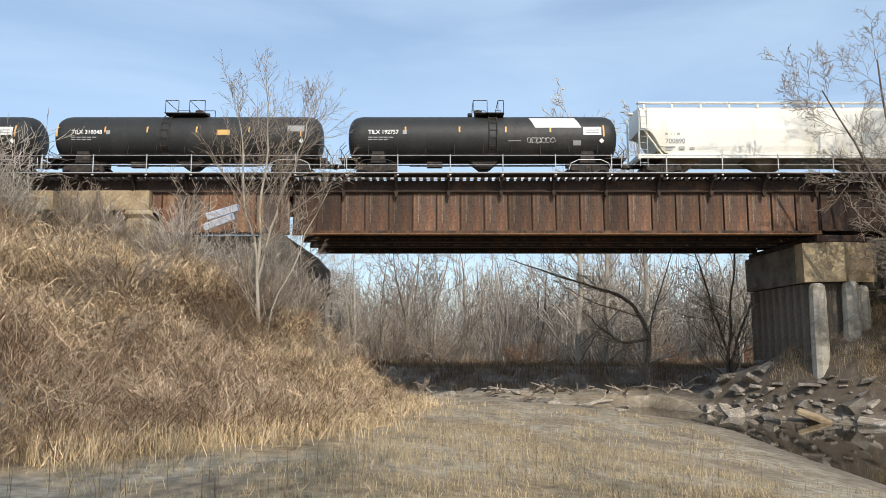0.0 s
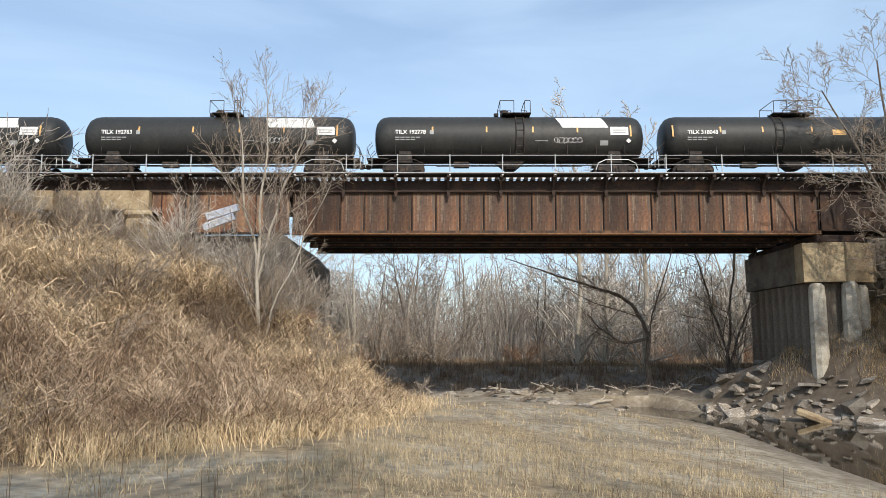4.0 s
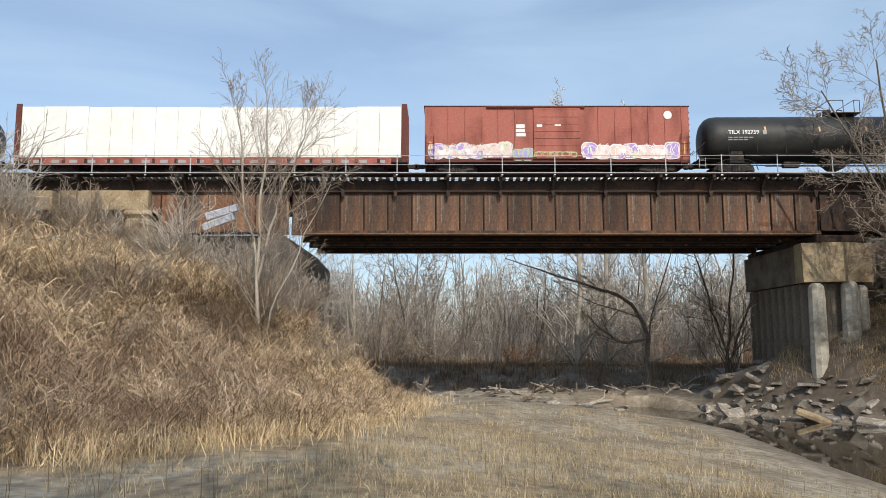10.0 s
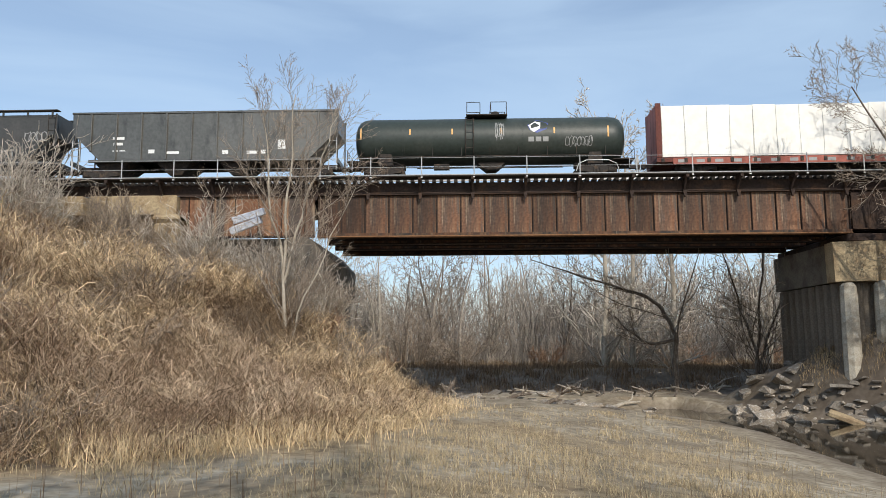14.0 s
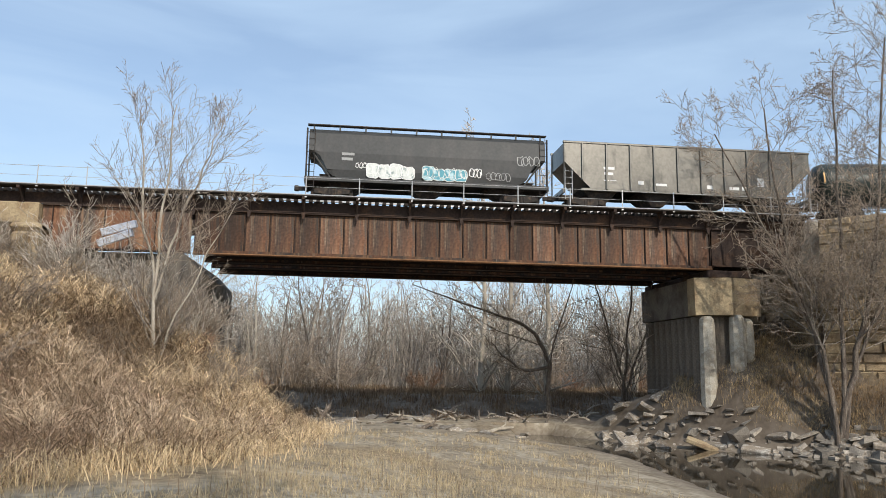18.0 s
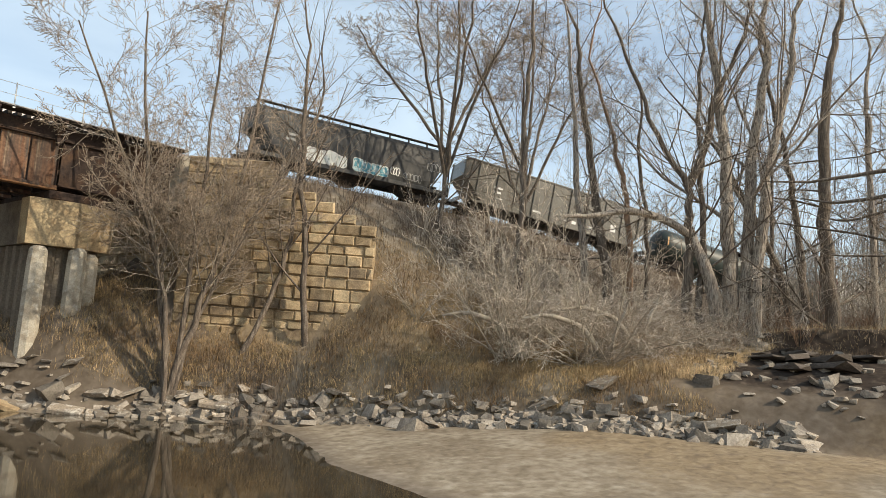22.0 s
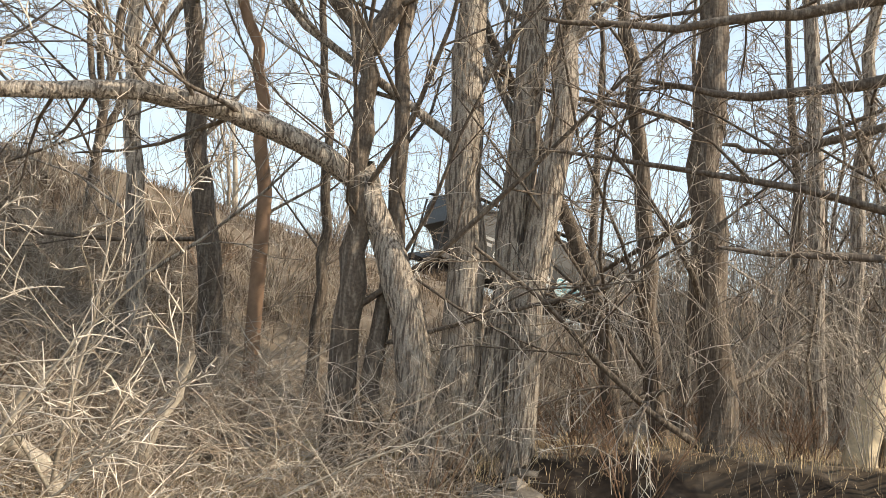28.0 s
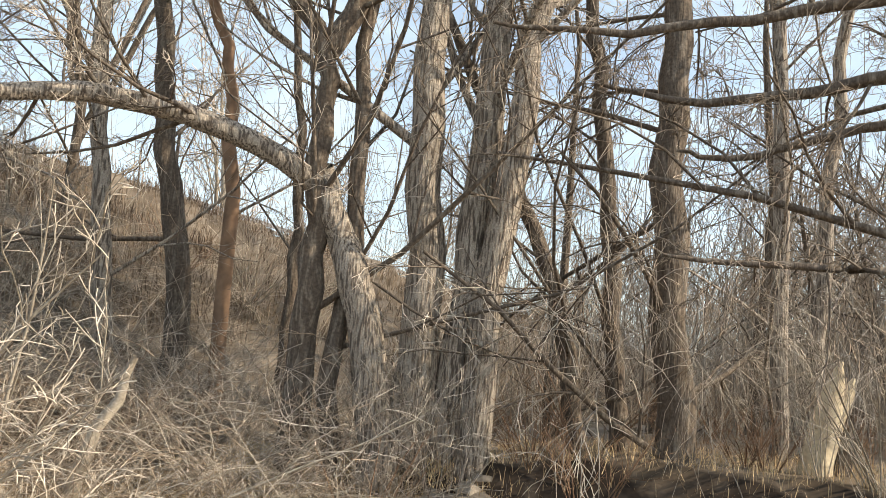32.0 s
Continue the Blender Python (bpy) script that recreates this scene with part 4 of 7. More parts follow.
def boxcar(length):
    c = thing("boxcar", "rust-red steel boxcar with sprayed lettering along its foot", "boxcar", group="cars of the freight train")
    h, w, z0, z1 = length / 2, 1.5, .95, 4.42
    part("body", Shape().box(-h, h, -w, w, z0, z1), M_RED, c)
    part("roof", Shape().prism([(-h - .05, z1), (h + .05, z1), (h + .05, z1 + .05), (-h - .05, z1 + .05)], -w - .05, w + .05).add(
        [(-h, -w, z1 + .05), (h, -w, z1 + .05), (h, 0, z1 + .2), (-h, 0, z1 + .2), (-h, w, z1 + .05), (h, w, z1 + .05)],
        [(0, 1, 2, 3), (3, 2, 5, 4), (0, 3, 4), (1, 5, 2)]), M_RED_DARK, c)
    door0, door1 = -1.5, 1.5
    for k in range(16):
        x = -h + .45 + (length - .9) * k / 15
        if door0 - .1 < x < door1 + .1:
            continue
        part("side_post", Shape().bevel_box(x - .045, x + .045, -w - .045, -w - .001, z0, z1 - .05, .015), M_RED, c)
    d = part("door", Shape().bevel_box(door0, door1, -w - .10, -w - .02, z0 + .12, z1 - .1, .02), M_RED, c, "ribbed sliding door")
    for k in range(7):
        z = z0 + .4 + k * .47
        part("door_rib", Shape().bevel_box(door0 + .08, door1 - .08, -w - .125, -w - .101, z, z + .06, .01), M_RED, d)
    part("door_rail", Shape().box(door0 - 3, door1 + .3, -w - .14, -w - .05, z0 + .02, z0 + .10).box(door0 - 3, door1 + .3, -w - .14, -w - .03, z1 - .1, z1 - .02), M_RED_DARK, c)
    part("side_sill", Shape().box(-h, h, -w - .03, w + .03, .78, z0), M_RED_DARK, c)
    for k in range(8):
        z = z0 + .3 + k * .4
        part("end_rib", Shape().tube([(h + .02, -w + .1, z), (h + .02, w - .1, z)], .07, 6), M_RED_DARK, c)
    part("roundel", Shape().add([(h - 1.35 + .27 * math.cos(a), -w - .056, 3.86 + .27 * math.sin(a)) for a in np.linspace(0, 6.28, 24, endpoint=False)], [tuple(range(24))]), M_WHITE, c, "white round mark")
    s = Shape()
    for x0, x1, a, b in ((-2.6, -2.05, 3.0, 3.25), (-2.65, -2.05, 2.72, 2.95), (-2.6, -2.0, 2.45, 2.66), (-1.3, -.95, 3.05, 3.25), (-.15, .25, 3.12, 3.24)):
        y = -w - (.03 if x0 < -1.5 else .106)
        s.add([(x0, y, a), (x1, y, a), (x1, y, b), (x0, y, b)], [(0, 1, 2, 3)])
    part("white_stencil", s, M_WHITE, c)
    graffiti(c, .9 + .7, h - .7, z0 + .05, 2.05, -w - .06, M_PAINT_PINK, M_WHITE, 31, 7)
    graffiti(c, -h + .3, -2.9, z0 + .05, 2.1, -w - .06, M_PAINT_PINK, M_PAINT_WHITE, 33, 6)
    graffiti(c, -2.8, -1.6, z0 - .1, 1.7, -w - .07, M_PAINT_LILAC, M_PAINT_GREEN, 35, 2)
    graffiti(c, -1.4, 1.2, z0 + .1, 1.5, -w - .135, M_RED, M_PAINT_GREEN, 37, 3)
    for s_ in (-1, 1):
        truck(c, s_ * (h - 2.0))
        ladder(c, s_ * (h - .1) - .5 * (s_ > 0), s_ * (h - .1) + .5 * (s_ < 0), -w - .12, .5, 2.6, M_RED_DARK)
        part("reflector", Shape().add([(s_ * (h - .35) - .04, -w - .07, 1.3), (s_ * (h - .35) + .04, -w - .07, 1.3), (s_ * (h - .35) + .04, -w - .07, 2.1), (s_ * (h - .35) - .04, -w - .07, 2.1)], [(0, 1, 2, 3)]), M_AMBER, c)
    part("underframe", Shape().box(-h + .2, h - .2, -.3, .3, .62, .8), M_UNDER, c)
    couplers(c, -h, h)
    return c


def lumber_car(length):
    c = thing("centerbeam_flatcar", "red flatcar stacked with white-wrapped lumber bundles", "flatcar", group="cars of the freight train")
    h, w = length / 2, 1.42
    part("deck", Shape().box(-h, h, -w - .05, w + .05, .78, 1.06), M_RED_DARK, c)
    part("side_sill", Shape().bevel_box(-h + 1, h - 1, -w - .08, -w - .055, .60, 1.04, .005), M_RED, c)
    for s in (-1, 1):
        e = s * h
        part("end_bulkhead", Shape().bevel_box(min(e, e - s * .28), max(e, e - s * .28), -w, w, 1.07, 4.5, .04), M_RED, c)
        for y in (-w - .02, 0, w + .02):
            part("end_post", Shape().box(min(e, e - s * .34), max(e, e - s * .34), y - .06, y + .06, 1.07, 4.6), M_RED_DARK, c)
        truck(c, s * (h - 2.6))
    n = 17
    step = (length - .72) / n
    r = random.Random(5)
    for k in range(n):
        x = -h + .36 + k * step
        sh = Shape().bevel_box(x + .002, x + step - .002, -w - r.uniform(.0, .03), -.16, 1.1, 4.40 + r.uniform(-.03, .05), .02)
        part("wrapped_pack", sh, M_WRAP, c)
        if k < n // 2 * 2:
            part("wrapped_pack", Shape().bevel_box(x + .012, x + step - .012, .16, w, 1.1, 4.38, .05), M_WRAP, c)
    for k in range(n + 1):
        x = -h + .36 + k * step
        part("strap", Shape().tube([(x + r.uniform(-.06, .06), -w - .05, 1.0), (x + r.uniform(-.06, .06), -w - .05, 2.6 + r.uniform(0, .5)), (x, -w - .02, 4.44)], .008, 4), M_PLATE, c)
        part("stake_pocket", Shape().box(x - .09, x + .09, -w - .14, -w - .09, .74, 1.0), M_UNDER, c)
    part("center_beam", Shape().box(-h + .3, h - .3, -.1, .1, 1.07, 4.5), M_RED, c)
    s = Shape()
    for x in np.arange(-h + 1.3, h - 1.2, 1.15):
        s.add([(x, -w - .087, .72), (x + .5, -w - .087, .72), (x + .5, -w - .087, .92), (x, -w - .087, .92)], [(0, 1, 2, 3)])
    part("white_stencil", s, M_PLATE, c)
    part("underframe", Shape().prism([(-h + 3.5, .78), (h - 3.5, .78), (h - 5, .45), (-h + 5, .45)], -.5, .5), M_UNDER, c)
    couplers(c, -h, h)
    return c


def covered_hopper(length, paint, label, white=False):
    c = thing("covered_hopper", label, "hopper car", group="cars of the freight train")
    h, w = length / 2, 1.55
    zt, zb = 4.5, 1.3
    # rounded side, sloped ends
    sec = [(-w + .1, zb), (-w, zb + .5), (-w - .03, 2.9), (-w + .05, zt - .35), (-w + .45, zt), (w - .45, zt), (w - .05, zt - .35), (w + .03, 2.9), (w, zb + .5), (w - .1, zb)]
    v, f = [], []
    n = len(sec)
    arch = [(.22, 2.95), (.3, 2.95), (.6, 2.9), (.95, 2.62), (1.2, 2.2), (1.4, 1.75), (1.75, 1.42), (2.1, zb)]
    stations = [(-h + d, q) for d, q in arch] + [(h - d, q) for d, q in arch[::-1]]
    for x, low in stations:
        for y, z in sec:
            v.append((x, y, max(z, low + (z - zb) * .04)))
    m_ = len(stations) - 1
    f = [(i * n + j, i * n + (j + 1) % n, (i + 1) * n + (j + 1) % n, (i + 1) * n + j) for i in range(m_) for j in range(n)] + [tuple(range(n)), tuple(range(m_ * n, m_ * n + n))]
    part("body", Shape().add(v, f), paint, c)
    part("side_sill", Shape().bevel_box(-h, h, -w - .04, -w + .12, 1.02, 1.3, .02).bevel_box(-h, h, w - .12, w + .04, 1.02, 1.3, .02), paint, c)
    for s in (-1, 1):
        e = s * h
        part("end_frame", Shape().box(min(e, e - s * .15), max(e, e - s * .15), -w, w, .95, 1.3).tube([(e - s * .1, -w + .05, 1.2), (e - s * .1, -w + .05, zt - .05)], .06, 6).tube([(e - s * .1, w - .05, 1.2), (e - s * .1, w - .05, zt - .05)], .06, 6).tube([(e - s * 1.6, -w + .2, 1.3), (e - s * .4, -w + .2, 3.0)], .06, 6), paint, c)
        ladder(c, min(e - s * .1, e - s * .6), max(e - s * .1, e - s * .6), -w - .03, .5, zt - .1, M_GALV if white else M_UNDER, 9)
        part("slope_sheet", Shape().prism([(e - s * .5, 1.3), (e - s * 2.3, 1.3), (e - s * 2.3, zb + .2)], -1.1, 1.1), M_UNDER, c)
        truck(c, s * (h - 1.75))
        part("platform", Shape().box(min(e, e - s * 1.6), max(e, e - s * 1.6), -w + .1, w - .1, 1.0, 1.05), M_UNDER, c)
    for k in range(3):
        x = -h + length * (k + .5) / 3
        part("outlet_hopper", Shape().add([(x - 1.7, -w + .15, 1.5), (x + 1.7, -w + .15, 1.5), (x + 1.7, w - .15, 1.5), (x - 1.7, w - .15, 1.5), (x - .5, -.4, .45), (x + .5, -.4, .45), (x + .5, .4, .45), (x - .5, .4, .45)],
                                          [(0, 1, 5, 4), (1, 2, 6, 5), (2, 3, 7, 6), (3, 0, 4, 7), (4, 5, 6, 7), (0, 3, 2, 1)]), M_HOPPER_STAIN if white else M_UNDER, c)
    part("roof_hatch", Shape().bevel_box(-h + 1, h - 1, -.35, .35, zt, zt + .16, .04), paint, c)
    sup = Shape().box(-.05, .05, -.04, .04, zt - .12, zt + .2).mesh("board_support")
    for y in (-1.25, 1.25):
        part("running_board", Shape().box(-h + .1, h - .1, y - .2, y + .2, zt + .2, zt + .26), M_WHITE if white else M_UNDER, c)
        for x in np.linspace(-h + .5, h - .5, 10):
            part("board_support", sup, paint, c, at=pose(x, y * 1.06, 0))
    y = -w - .036
    if white:
        flat_bar = Shape()
        for x0, x1, a, b in ((-h + 1.75, -h + 1.92, 2.52, 2.68), (-h + 2.1, -h + 2.14, 2.52, 2.68), (-h + 2.3, -h + 2.34, 2.52, 2.68), (-h + 2.5, -h + 2.68, 2.52, 2.68), (-h + 1.75, -h + 2.35, 1.72, 1.8), (-h + 1.75, -h + 2.2, 1.58, 1.64), (-h + 2.6, -h + 2.95, 1.6, 1.78), (-h + 3.3, -h + 3.6, 1.62, 1.74)):
            flat_bar.add([(x0, y, a), (x1, y, a), (x1, y, b), (x0, y, b)], [(0, 1, 2, 3)])
        part("stencil", flat_bar, M_PLATE, c)
        flat_text("stencil", "700890", .42, -h + 1.75, y - .004, 2.0, M_PLATE, c, 1.25)
    else:
        s = Shape()
        for x0, x1, a, b in ((-h + 2.3, -h + 3.1, 2.75, 2.92), (-h + 2.3, -h + 3.0, 2.42, 2.6)):
            s.add([(x0, y, a), (x1, y, a), (x1, y, b), (x0, y, b)], [(0, 1, 2, 3)])
        part("stencil", s, M_PLATE, c)
        graffiti(c, -h + 3.9, -h + 6.9, 1.35, 2.35, y - .002, M_PAINT_WHITE, M_WHITE, 41, 4)
        graffiti(c, -h + 7.5, -h + 10.3, 1.35, 2.3, y - .002, M_PAINT_TEAL, M_PAINT_WHITE, 43, 4)
        fc = lambda x, z: y - .004
        scrawl(c, -h + 3.2, -h + 3.9, 1.9, 2.35, fc, M_WHITE, 44, 3)
        scrawl(c, -h + 10.5, -h + 11.3, 1.6, 2.3, fc, M_WHITE, 45, 3, .05)
        scrawl(c, -h + 11.6, -h + 13.2, 1.45, 2.1, fc, M_PLATE, 46, 5)
        scrawl(c, h - 2.1, h - .6, 2.5, 3.3, fc, M_PLATE, 47, 4, .05)
    couplers(c, -h, h)
    return c


def open_hopper(length):
    c = thing("open_hopper", "open-topped dull grey metal hopper with ribbed sides", "hopper car", group="cars of the freight train")
    h, w, zb, zt = length / 2, 1.55, 1.25, 4.35
    o = [(-h + .1, zt), (h - .1, zt), (h - .1, zt - 1.3), (h - 1.9, zb), (-h + 1.9, zb), (-h + .1, zt - 1.3)]
    for s in (-1, 1):
        part("side_sheet", Shape().prism(o, s * w - .02, s * w + .02), M_HOPPER_BLACK, c)
        part("top_chord", Shape().bevel_box(-h, h, s * w - .07, s * w + .07, zt - .02, zt + .12, .02), M_HOPPER_BLACK, c)
        part("side_sill", Shape().bevel_box(-h + 1.2, h - 1.2, s * w - .06, s * w + .06, zb - .12, zb + .06, .02), M_HOPPER_BLACK, c)
        for k in range(10):
            x = -h + 1.3 + (length - 2.6) * k / 9
            lo = zb if abs(x) < h - 1.95 else zt - 1.3 - (zt - 1.3 - zb) * min(1, (h - .1 - abs(x)) / 1.8)
            part("rib", Shape().bevel_box(x - .06, x + .06, s * w - .03 + (s - 1) * .05, s * w + .03 + (s + 1) * .05, lo, zt, .02), M_HOPPER_BLACK, c)
        e = s * h
        part("end_slope", Shape().add([(e - s * .1, -w, zt - 1.3), (e - s * .1, w, zt - 1.3), (e - s * 1.9, w, zb), (e - s * 1.9, -w, zb), (e - s * .1, -w, zt), (e - s * .1, w, zt)], [(0, 1, 2, 3), (0, 4, 5, 1)]), M_HOPPER_BLACK, c)
        part("end_frame", Shape().box(min(e, e - s * .12), max(e, e - s * .12), -w, w, .95, 1.25).tube([(e - s * .08, -w + .03, 1.2), (e - s * .08, -w + .03, zt)], .05, 6).tube([(e - s * .08, w - .03, 1.2), (e - s * .08, w - .03, zt)], .05, 6).tube([(e - s * .6, -w + .03, 1.2), (e - s * .6, -w + .03, 3.1)], .04, 6), M_HOPPER_BLACK, c)
        ladder(c, min(e - s * .12, e - s * .6), max(e - s * .12, e - s * .6), -w - .05, .5, 2.6, M_GALV, 5)
        truck(c, s * (h - 1.8))
        part("sill", Shape().box(min(e, e - s * 3), max(e, e - s * 3), -.3, .3, .75, 1.1), M_UNDER, c)
    part("load_floor", Shape().box(-h + .3, h - .3, -w + .03, w - .03, zt - 1.0, zt - .9), M_UNDER, c)
    for k in range(4):
        x = -h + 2.6 + (length - 5.2) * k / 3
        part("hopper_bay", Shape().add([(x - 1.3, -w + .1, zb + .1), (x + 1.3, -w + .1, zb + .1), (x + 1.3, w - .1, zb + .1), (x - 1.3, w - .1, zb + .1), (x - .4, -.9, .4), (x + .4, -.9, .4), (x + .4, .9, .4), (x - .4, .9, .4)],
                                       [(0, 1, 5, 4), (1, 2, 6, 5), (2, 3, 7, 6), (3, 0, 4, 7), (4, 5, 6, 7), (0, 3, 2, 1)]), M_UNDER, c)
    s = Shape()
    y = -w - .035
    for x0, x1, a, b in ((-h + 2.75, -h + 3.5, 2.62, 2.8), (-h + 2.8, -h + 3.4, 2.25, 2.43), (-h + 2.75, -h + 3.1, 1.85, 1.92), (-h + 3.2, -h + 3.6, 1.85, 1.92), (-h + 5.1, -h + 5.5, 1.7, 1.95), (-h + 6.3, -h + 7.1, 1.65, 1.82), (-h + 9.9, -h + 10.3, 1.6, 1.85), (-h + 11.5, -h + 12.2, 1.6, 1.8), (-h + 12.4, -h + 12.9, 1.6, 1.85), (-h + 13.5, -h + 14.0, 1.9, 2.5)):
        s.add([(x0, y, a), (x1, y, a), (x1, y, b), (x0, y, b)], [(0, 1, 2, 3)])
    part("stencil", s, M_WHITE, c)
    couplers(c, -h, h)
    return c


B_ = "black tank car with a slanted white panel"
TRAIN = [  # car, rear and front from the train's tail
    (covered_hopper(15.76, M_HOPPER_GREY, "charcoal covered hopper with white and teal spray paint"), 0.10, 15.86),
    (open_hopper(17.41), 16.84, 34.25),
    (tank_car(17.41, M_TANK_GREEN, "dark green tank car with a blue and white leaf badge", badge=True), 35.23, 52.63),
    (lumber_car(25.03), 54.49, 79.52),
    (boxcar(16.89), 80.65, 97.54),
    (tank_car(17.41, M_TANK, B_ + " on its side", "TILX 192759", banner=True), 98.67, 116.08),
    (tank_car(17.41, M_TANK, B_ + " on its side", "TILX 192763", banner=True), 117.63, 135.03),
    (tank_car(17.41, M_TANK, B_ + " on its side", "TILX 192778", banner=True), 136.37, 153.78),
    (tank_car(17.20, M_TANK, "black tank car with an orange plate on its side", "TILX 318048", placard=True), 155.02, 172.22),
    (tank_car(17.41, M_TANK, B_ + " on its side", "TILX 192757", banner=True), 173.95, 191.36),
    (covered_hopper(17.51, M_HOPPER_WHITE, "off-white covered hopper with stained outlets", True), 192.51, 210.02),
]

# ---- trees and brush ----
def limb_points(rnd, start, way, length, bend, n, lift=0.0):
    pts, p, d = [Vector(start)], Vector(start), Vector(way).normalized()
    for _ in range(n):
        d = (d + Vector((rnd.uniform(-1, 1), rnd.uniform(-1, 1), rnd.uniform(-1, 1))) * bend + Vector((0, 0, lift))).normalized()
        p = p + d * (length / n)
        pts.append(p.copy())
    return pts, d


def at_along(pts, k):
    k = k * (len(pts) - 1)
    i = min(int(k), len(pts) - 2)
    return pts[i].lerp(pts[i + 1], k - i), (pts[i + 1] - pts[i]).normalized()


class Wood:
    """Tubes of one plant, sorted into trunk, limbs and twigs; built as arrays."""

    def __init__(self):
        self.bins = {"trunk": [], "limbs": [], "twigs": []}

    def put(self, kind, pts, r0, r1, sides):
        self.bins[kind].append((pts, r0, r1, sides))

    def mesh(self, kind, material):
        sets = collections.defaultdict(list)
        for pts, r0, r1, sides in self.bins[kind]:
            sets[len(pts), sides].append((pts, r0, r1))
        vs, fs, k = [], [], 0
        for (n, sides), tubes in sets.items():
            P = np.array([p for pts, _, _ in tubes for q in pts for p in q]).reshape(-1, n, 3)
            r0, r1 = np.array([t[1] for t in tubes])[:, None], np.array([t[2] for t in tubes])[:, None]
            D = np.gradient(P, axis=1)
            D /= np.linalg.norm(D, axis=2)[..., None] + 1e-9
            ref = np.where(np.abs(D[:, :1, :1]) < .7, np.array([1.0, 0, 0]), np.array([0, 1.0, 0]))
            A = np.cross(D, np.broadcast_to(ref, D.shape))
            A /= np.linalg.norm(A, axis=2)[..., None] + 1e-9
            B = np.cross(D, A)
            step = np.linspace(0, 1, n)[None] ** (1.5 if kind == "trunk" else 1.0)
            R = r0 + (r1 - r0) * step
            if kind == "trunk":
                R = R * (1 + .45 * np.exp(-np.arange(n) * 1.1)[None] * (P[:, :1, 2] < .6))
            a = np.arange(sides) * 2 * math.pi / sides
            if kind == "trunk" and sides >= 10:
                R = R[..., None] * (1 + .06 * np.sin(a * 5 + np.arange(n)[:, None] * .4))[None]
            else:
                R = np.repeat(R[..., None], sides, 2)
            V = P[:, :, None] + R[..., None] * (A[:, :, None] * np.cos(a)[:, None] + B[:, :, None] * np.sin(a)[:, None])
            vs.append(V.reshape(-1, 3))
            i, j = np.arange(n - 1)[:, None] * sides, np.arange(sides)[None]
            j2 = (j + 1) % sides
            one = np.stack([i + j, i + j2, i + sides + j2, i + sides + j], -1).reshape(-1, 4)
            fs.append((one[None] + (k + np.arange(len(P)) * n * sides)[:, None, None]).reshape(-1, 4))
            k += len(P) * n * sides
        if not vs:
            return None
        return array_mesh(kind, np.concatenate(vs), np.concatenate(fs), material, True)


def grow(wood, rnd, pts, r0, r1, level, p):
    """Side branches along a limb, then along those."""
    n = p["count"][level]
    total = sum((b - a).length for a, b in zip(pts[:-1], pts[1:]))
    for q in range(n):
        k = p["from"][level] + (1 - p["from"][level]) * (q + rnd.uniform(.1, .9)) / n
        at, d = at_along(pts, min(k, .99))
        side = d.orthogonal().normalized()
        side.rotate(Euler((0, 0, 0)))
        axis_ = Matrix.Rotation(rnd.uniform(0, 6.283), 3, d)
        side = axis_ @ side
        spread = radians(rnd.uniform(*p["angle"][level]))
        way = d * math.cos(spread) + side * math.sin(spread)
        ln = total * p["ratio"][level] * (1.12 - .62 * k) * rnd.uniform(.6, 1.2)
        rr = (r0 + (r1 - r0) * k) * p["thin"][level]
        rr = max(rr, p["least"])
        last = level + 1 >= len(p["count"])
        sub, _ = limb_points(rnd, at, way, ln, p["bend"][level], 2 if last else 4, p["lift"][level])
        end = max(rr * (.35 if not last else .45), p["least"] * .6)
        wood.put("twigs" if level >= p["twig_level"] else "limbs", sub, rr, end, 3 if level >= p["twig_level"] else 5)
        if not last:
            grow(wood, rnd, sub, rr, end, level + 1, p)


STYLE = {
    "tall": dict(count=(11, 7, 6, 4), angle=((28, 55), (25, 55), (25, 60), (25, 60)), ratio=(.45, .5, .5, .5), thin=(.42, .5, .5, .6), bend=(.16, .18, .2, .2), lift=(.09, .06, .05, .03), twig_level=2, least=.006, **{"from": (.3, .15, .15, .15)}),
    "far": dict(count=(11, 6, 4), angle=((25, 65), (25, 65), (25, 65)), ratio=(.52, .5, .55), thin=(.42, .5, .55), bend=(.22, .24, .25), lift=(.1, .08, .05), twig_level=1, least=.024, **{"from": (.16, .12, .12)}),
    "brush": dict(count=(5, 2), angle=((20, 50), (25, 60)), ratio=(.55, .5), thin=(.5, .6), bend=(.2, .25), lift=(.05, .03), twig_level=0, least=.005, **{"from": (.2, .15)}),
    "slender": dict(count=(13, 6, 4), angle=((25, 48), (22, 50), (25, 55)), ratio=(.42, .45, .5), thin=(.45, .5, .6), bend=(.1, .14, .2), lift=(.08, .06, .03), twig_level=1, least=.006, **{"from": (.22, .15, .15)}),
}


def plant_meshes(seed, stems, style, sides=8, trunk_kind="trunk", style_over=None):
    """stems: (foot, way, length, foot radius, tip radius, bend)."""
    rnd, w = random.Random(seed), Wood()
    p = dict(STYLE[style], **(style_over or {}))
    for foot, way, length, r0, r1, bend in stems:
        pts, _ = limb_points(rnd, foot, way, length, bend, 9, .02)
        w.put(trunk_kind, pts, r0, r1, sides)
        grow(w, rnd, pts, r0, r1, 0, p)
    return w


def plant(name, label, category, wood, mats, m, group="", parts=("trunk", "limbs", "twigs")):
    t = thing(name, label, category, m, group)
    for kind, mt in zip(("trunk", "limbs", "twigs"), mats):
        me = wood.mesh(kind, mt)
        if me is not None:
            part({"trunk": "trunk", "limbs": "branchwork", "twigs": "crown"}[kind], me, mt, t)
    return t


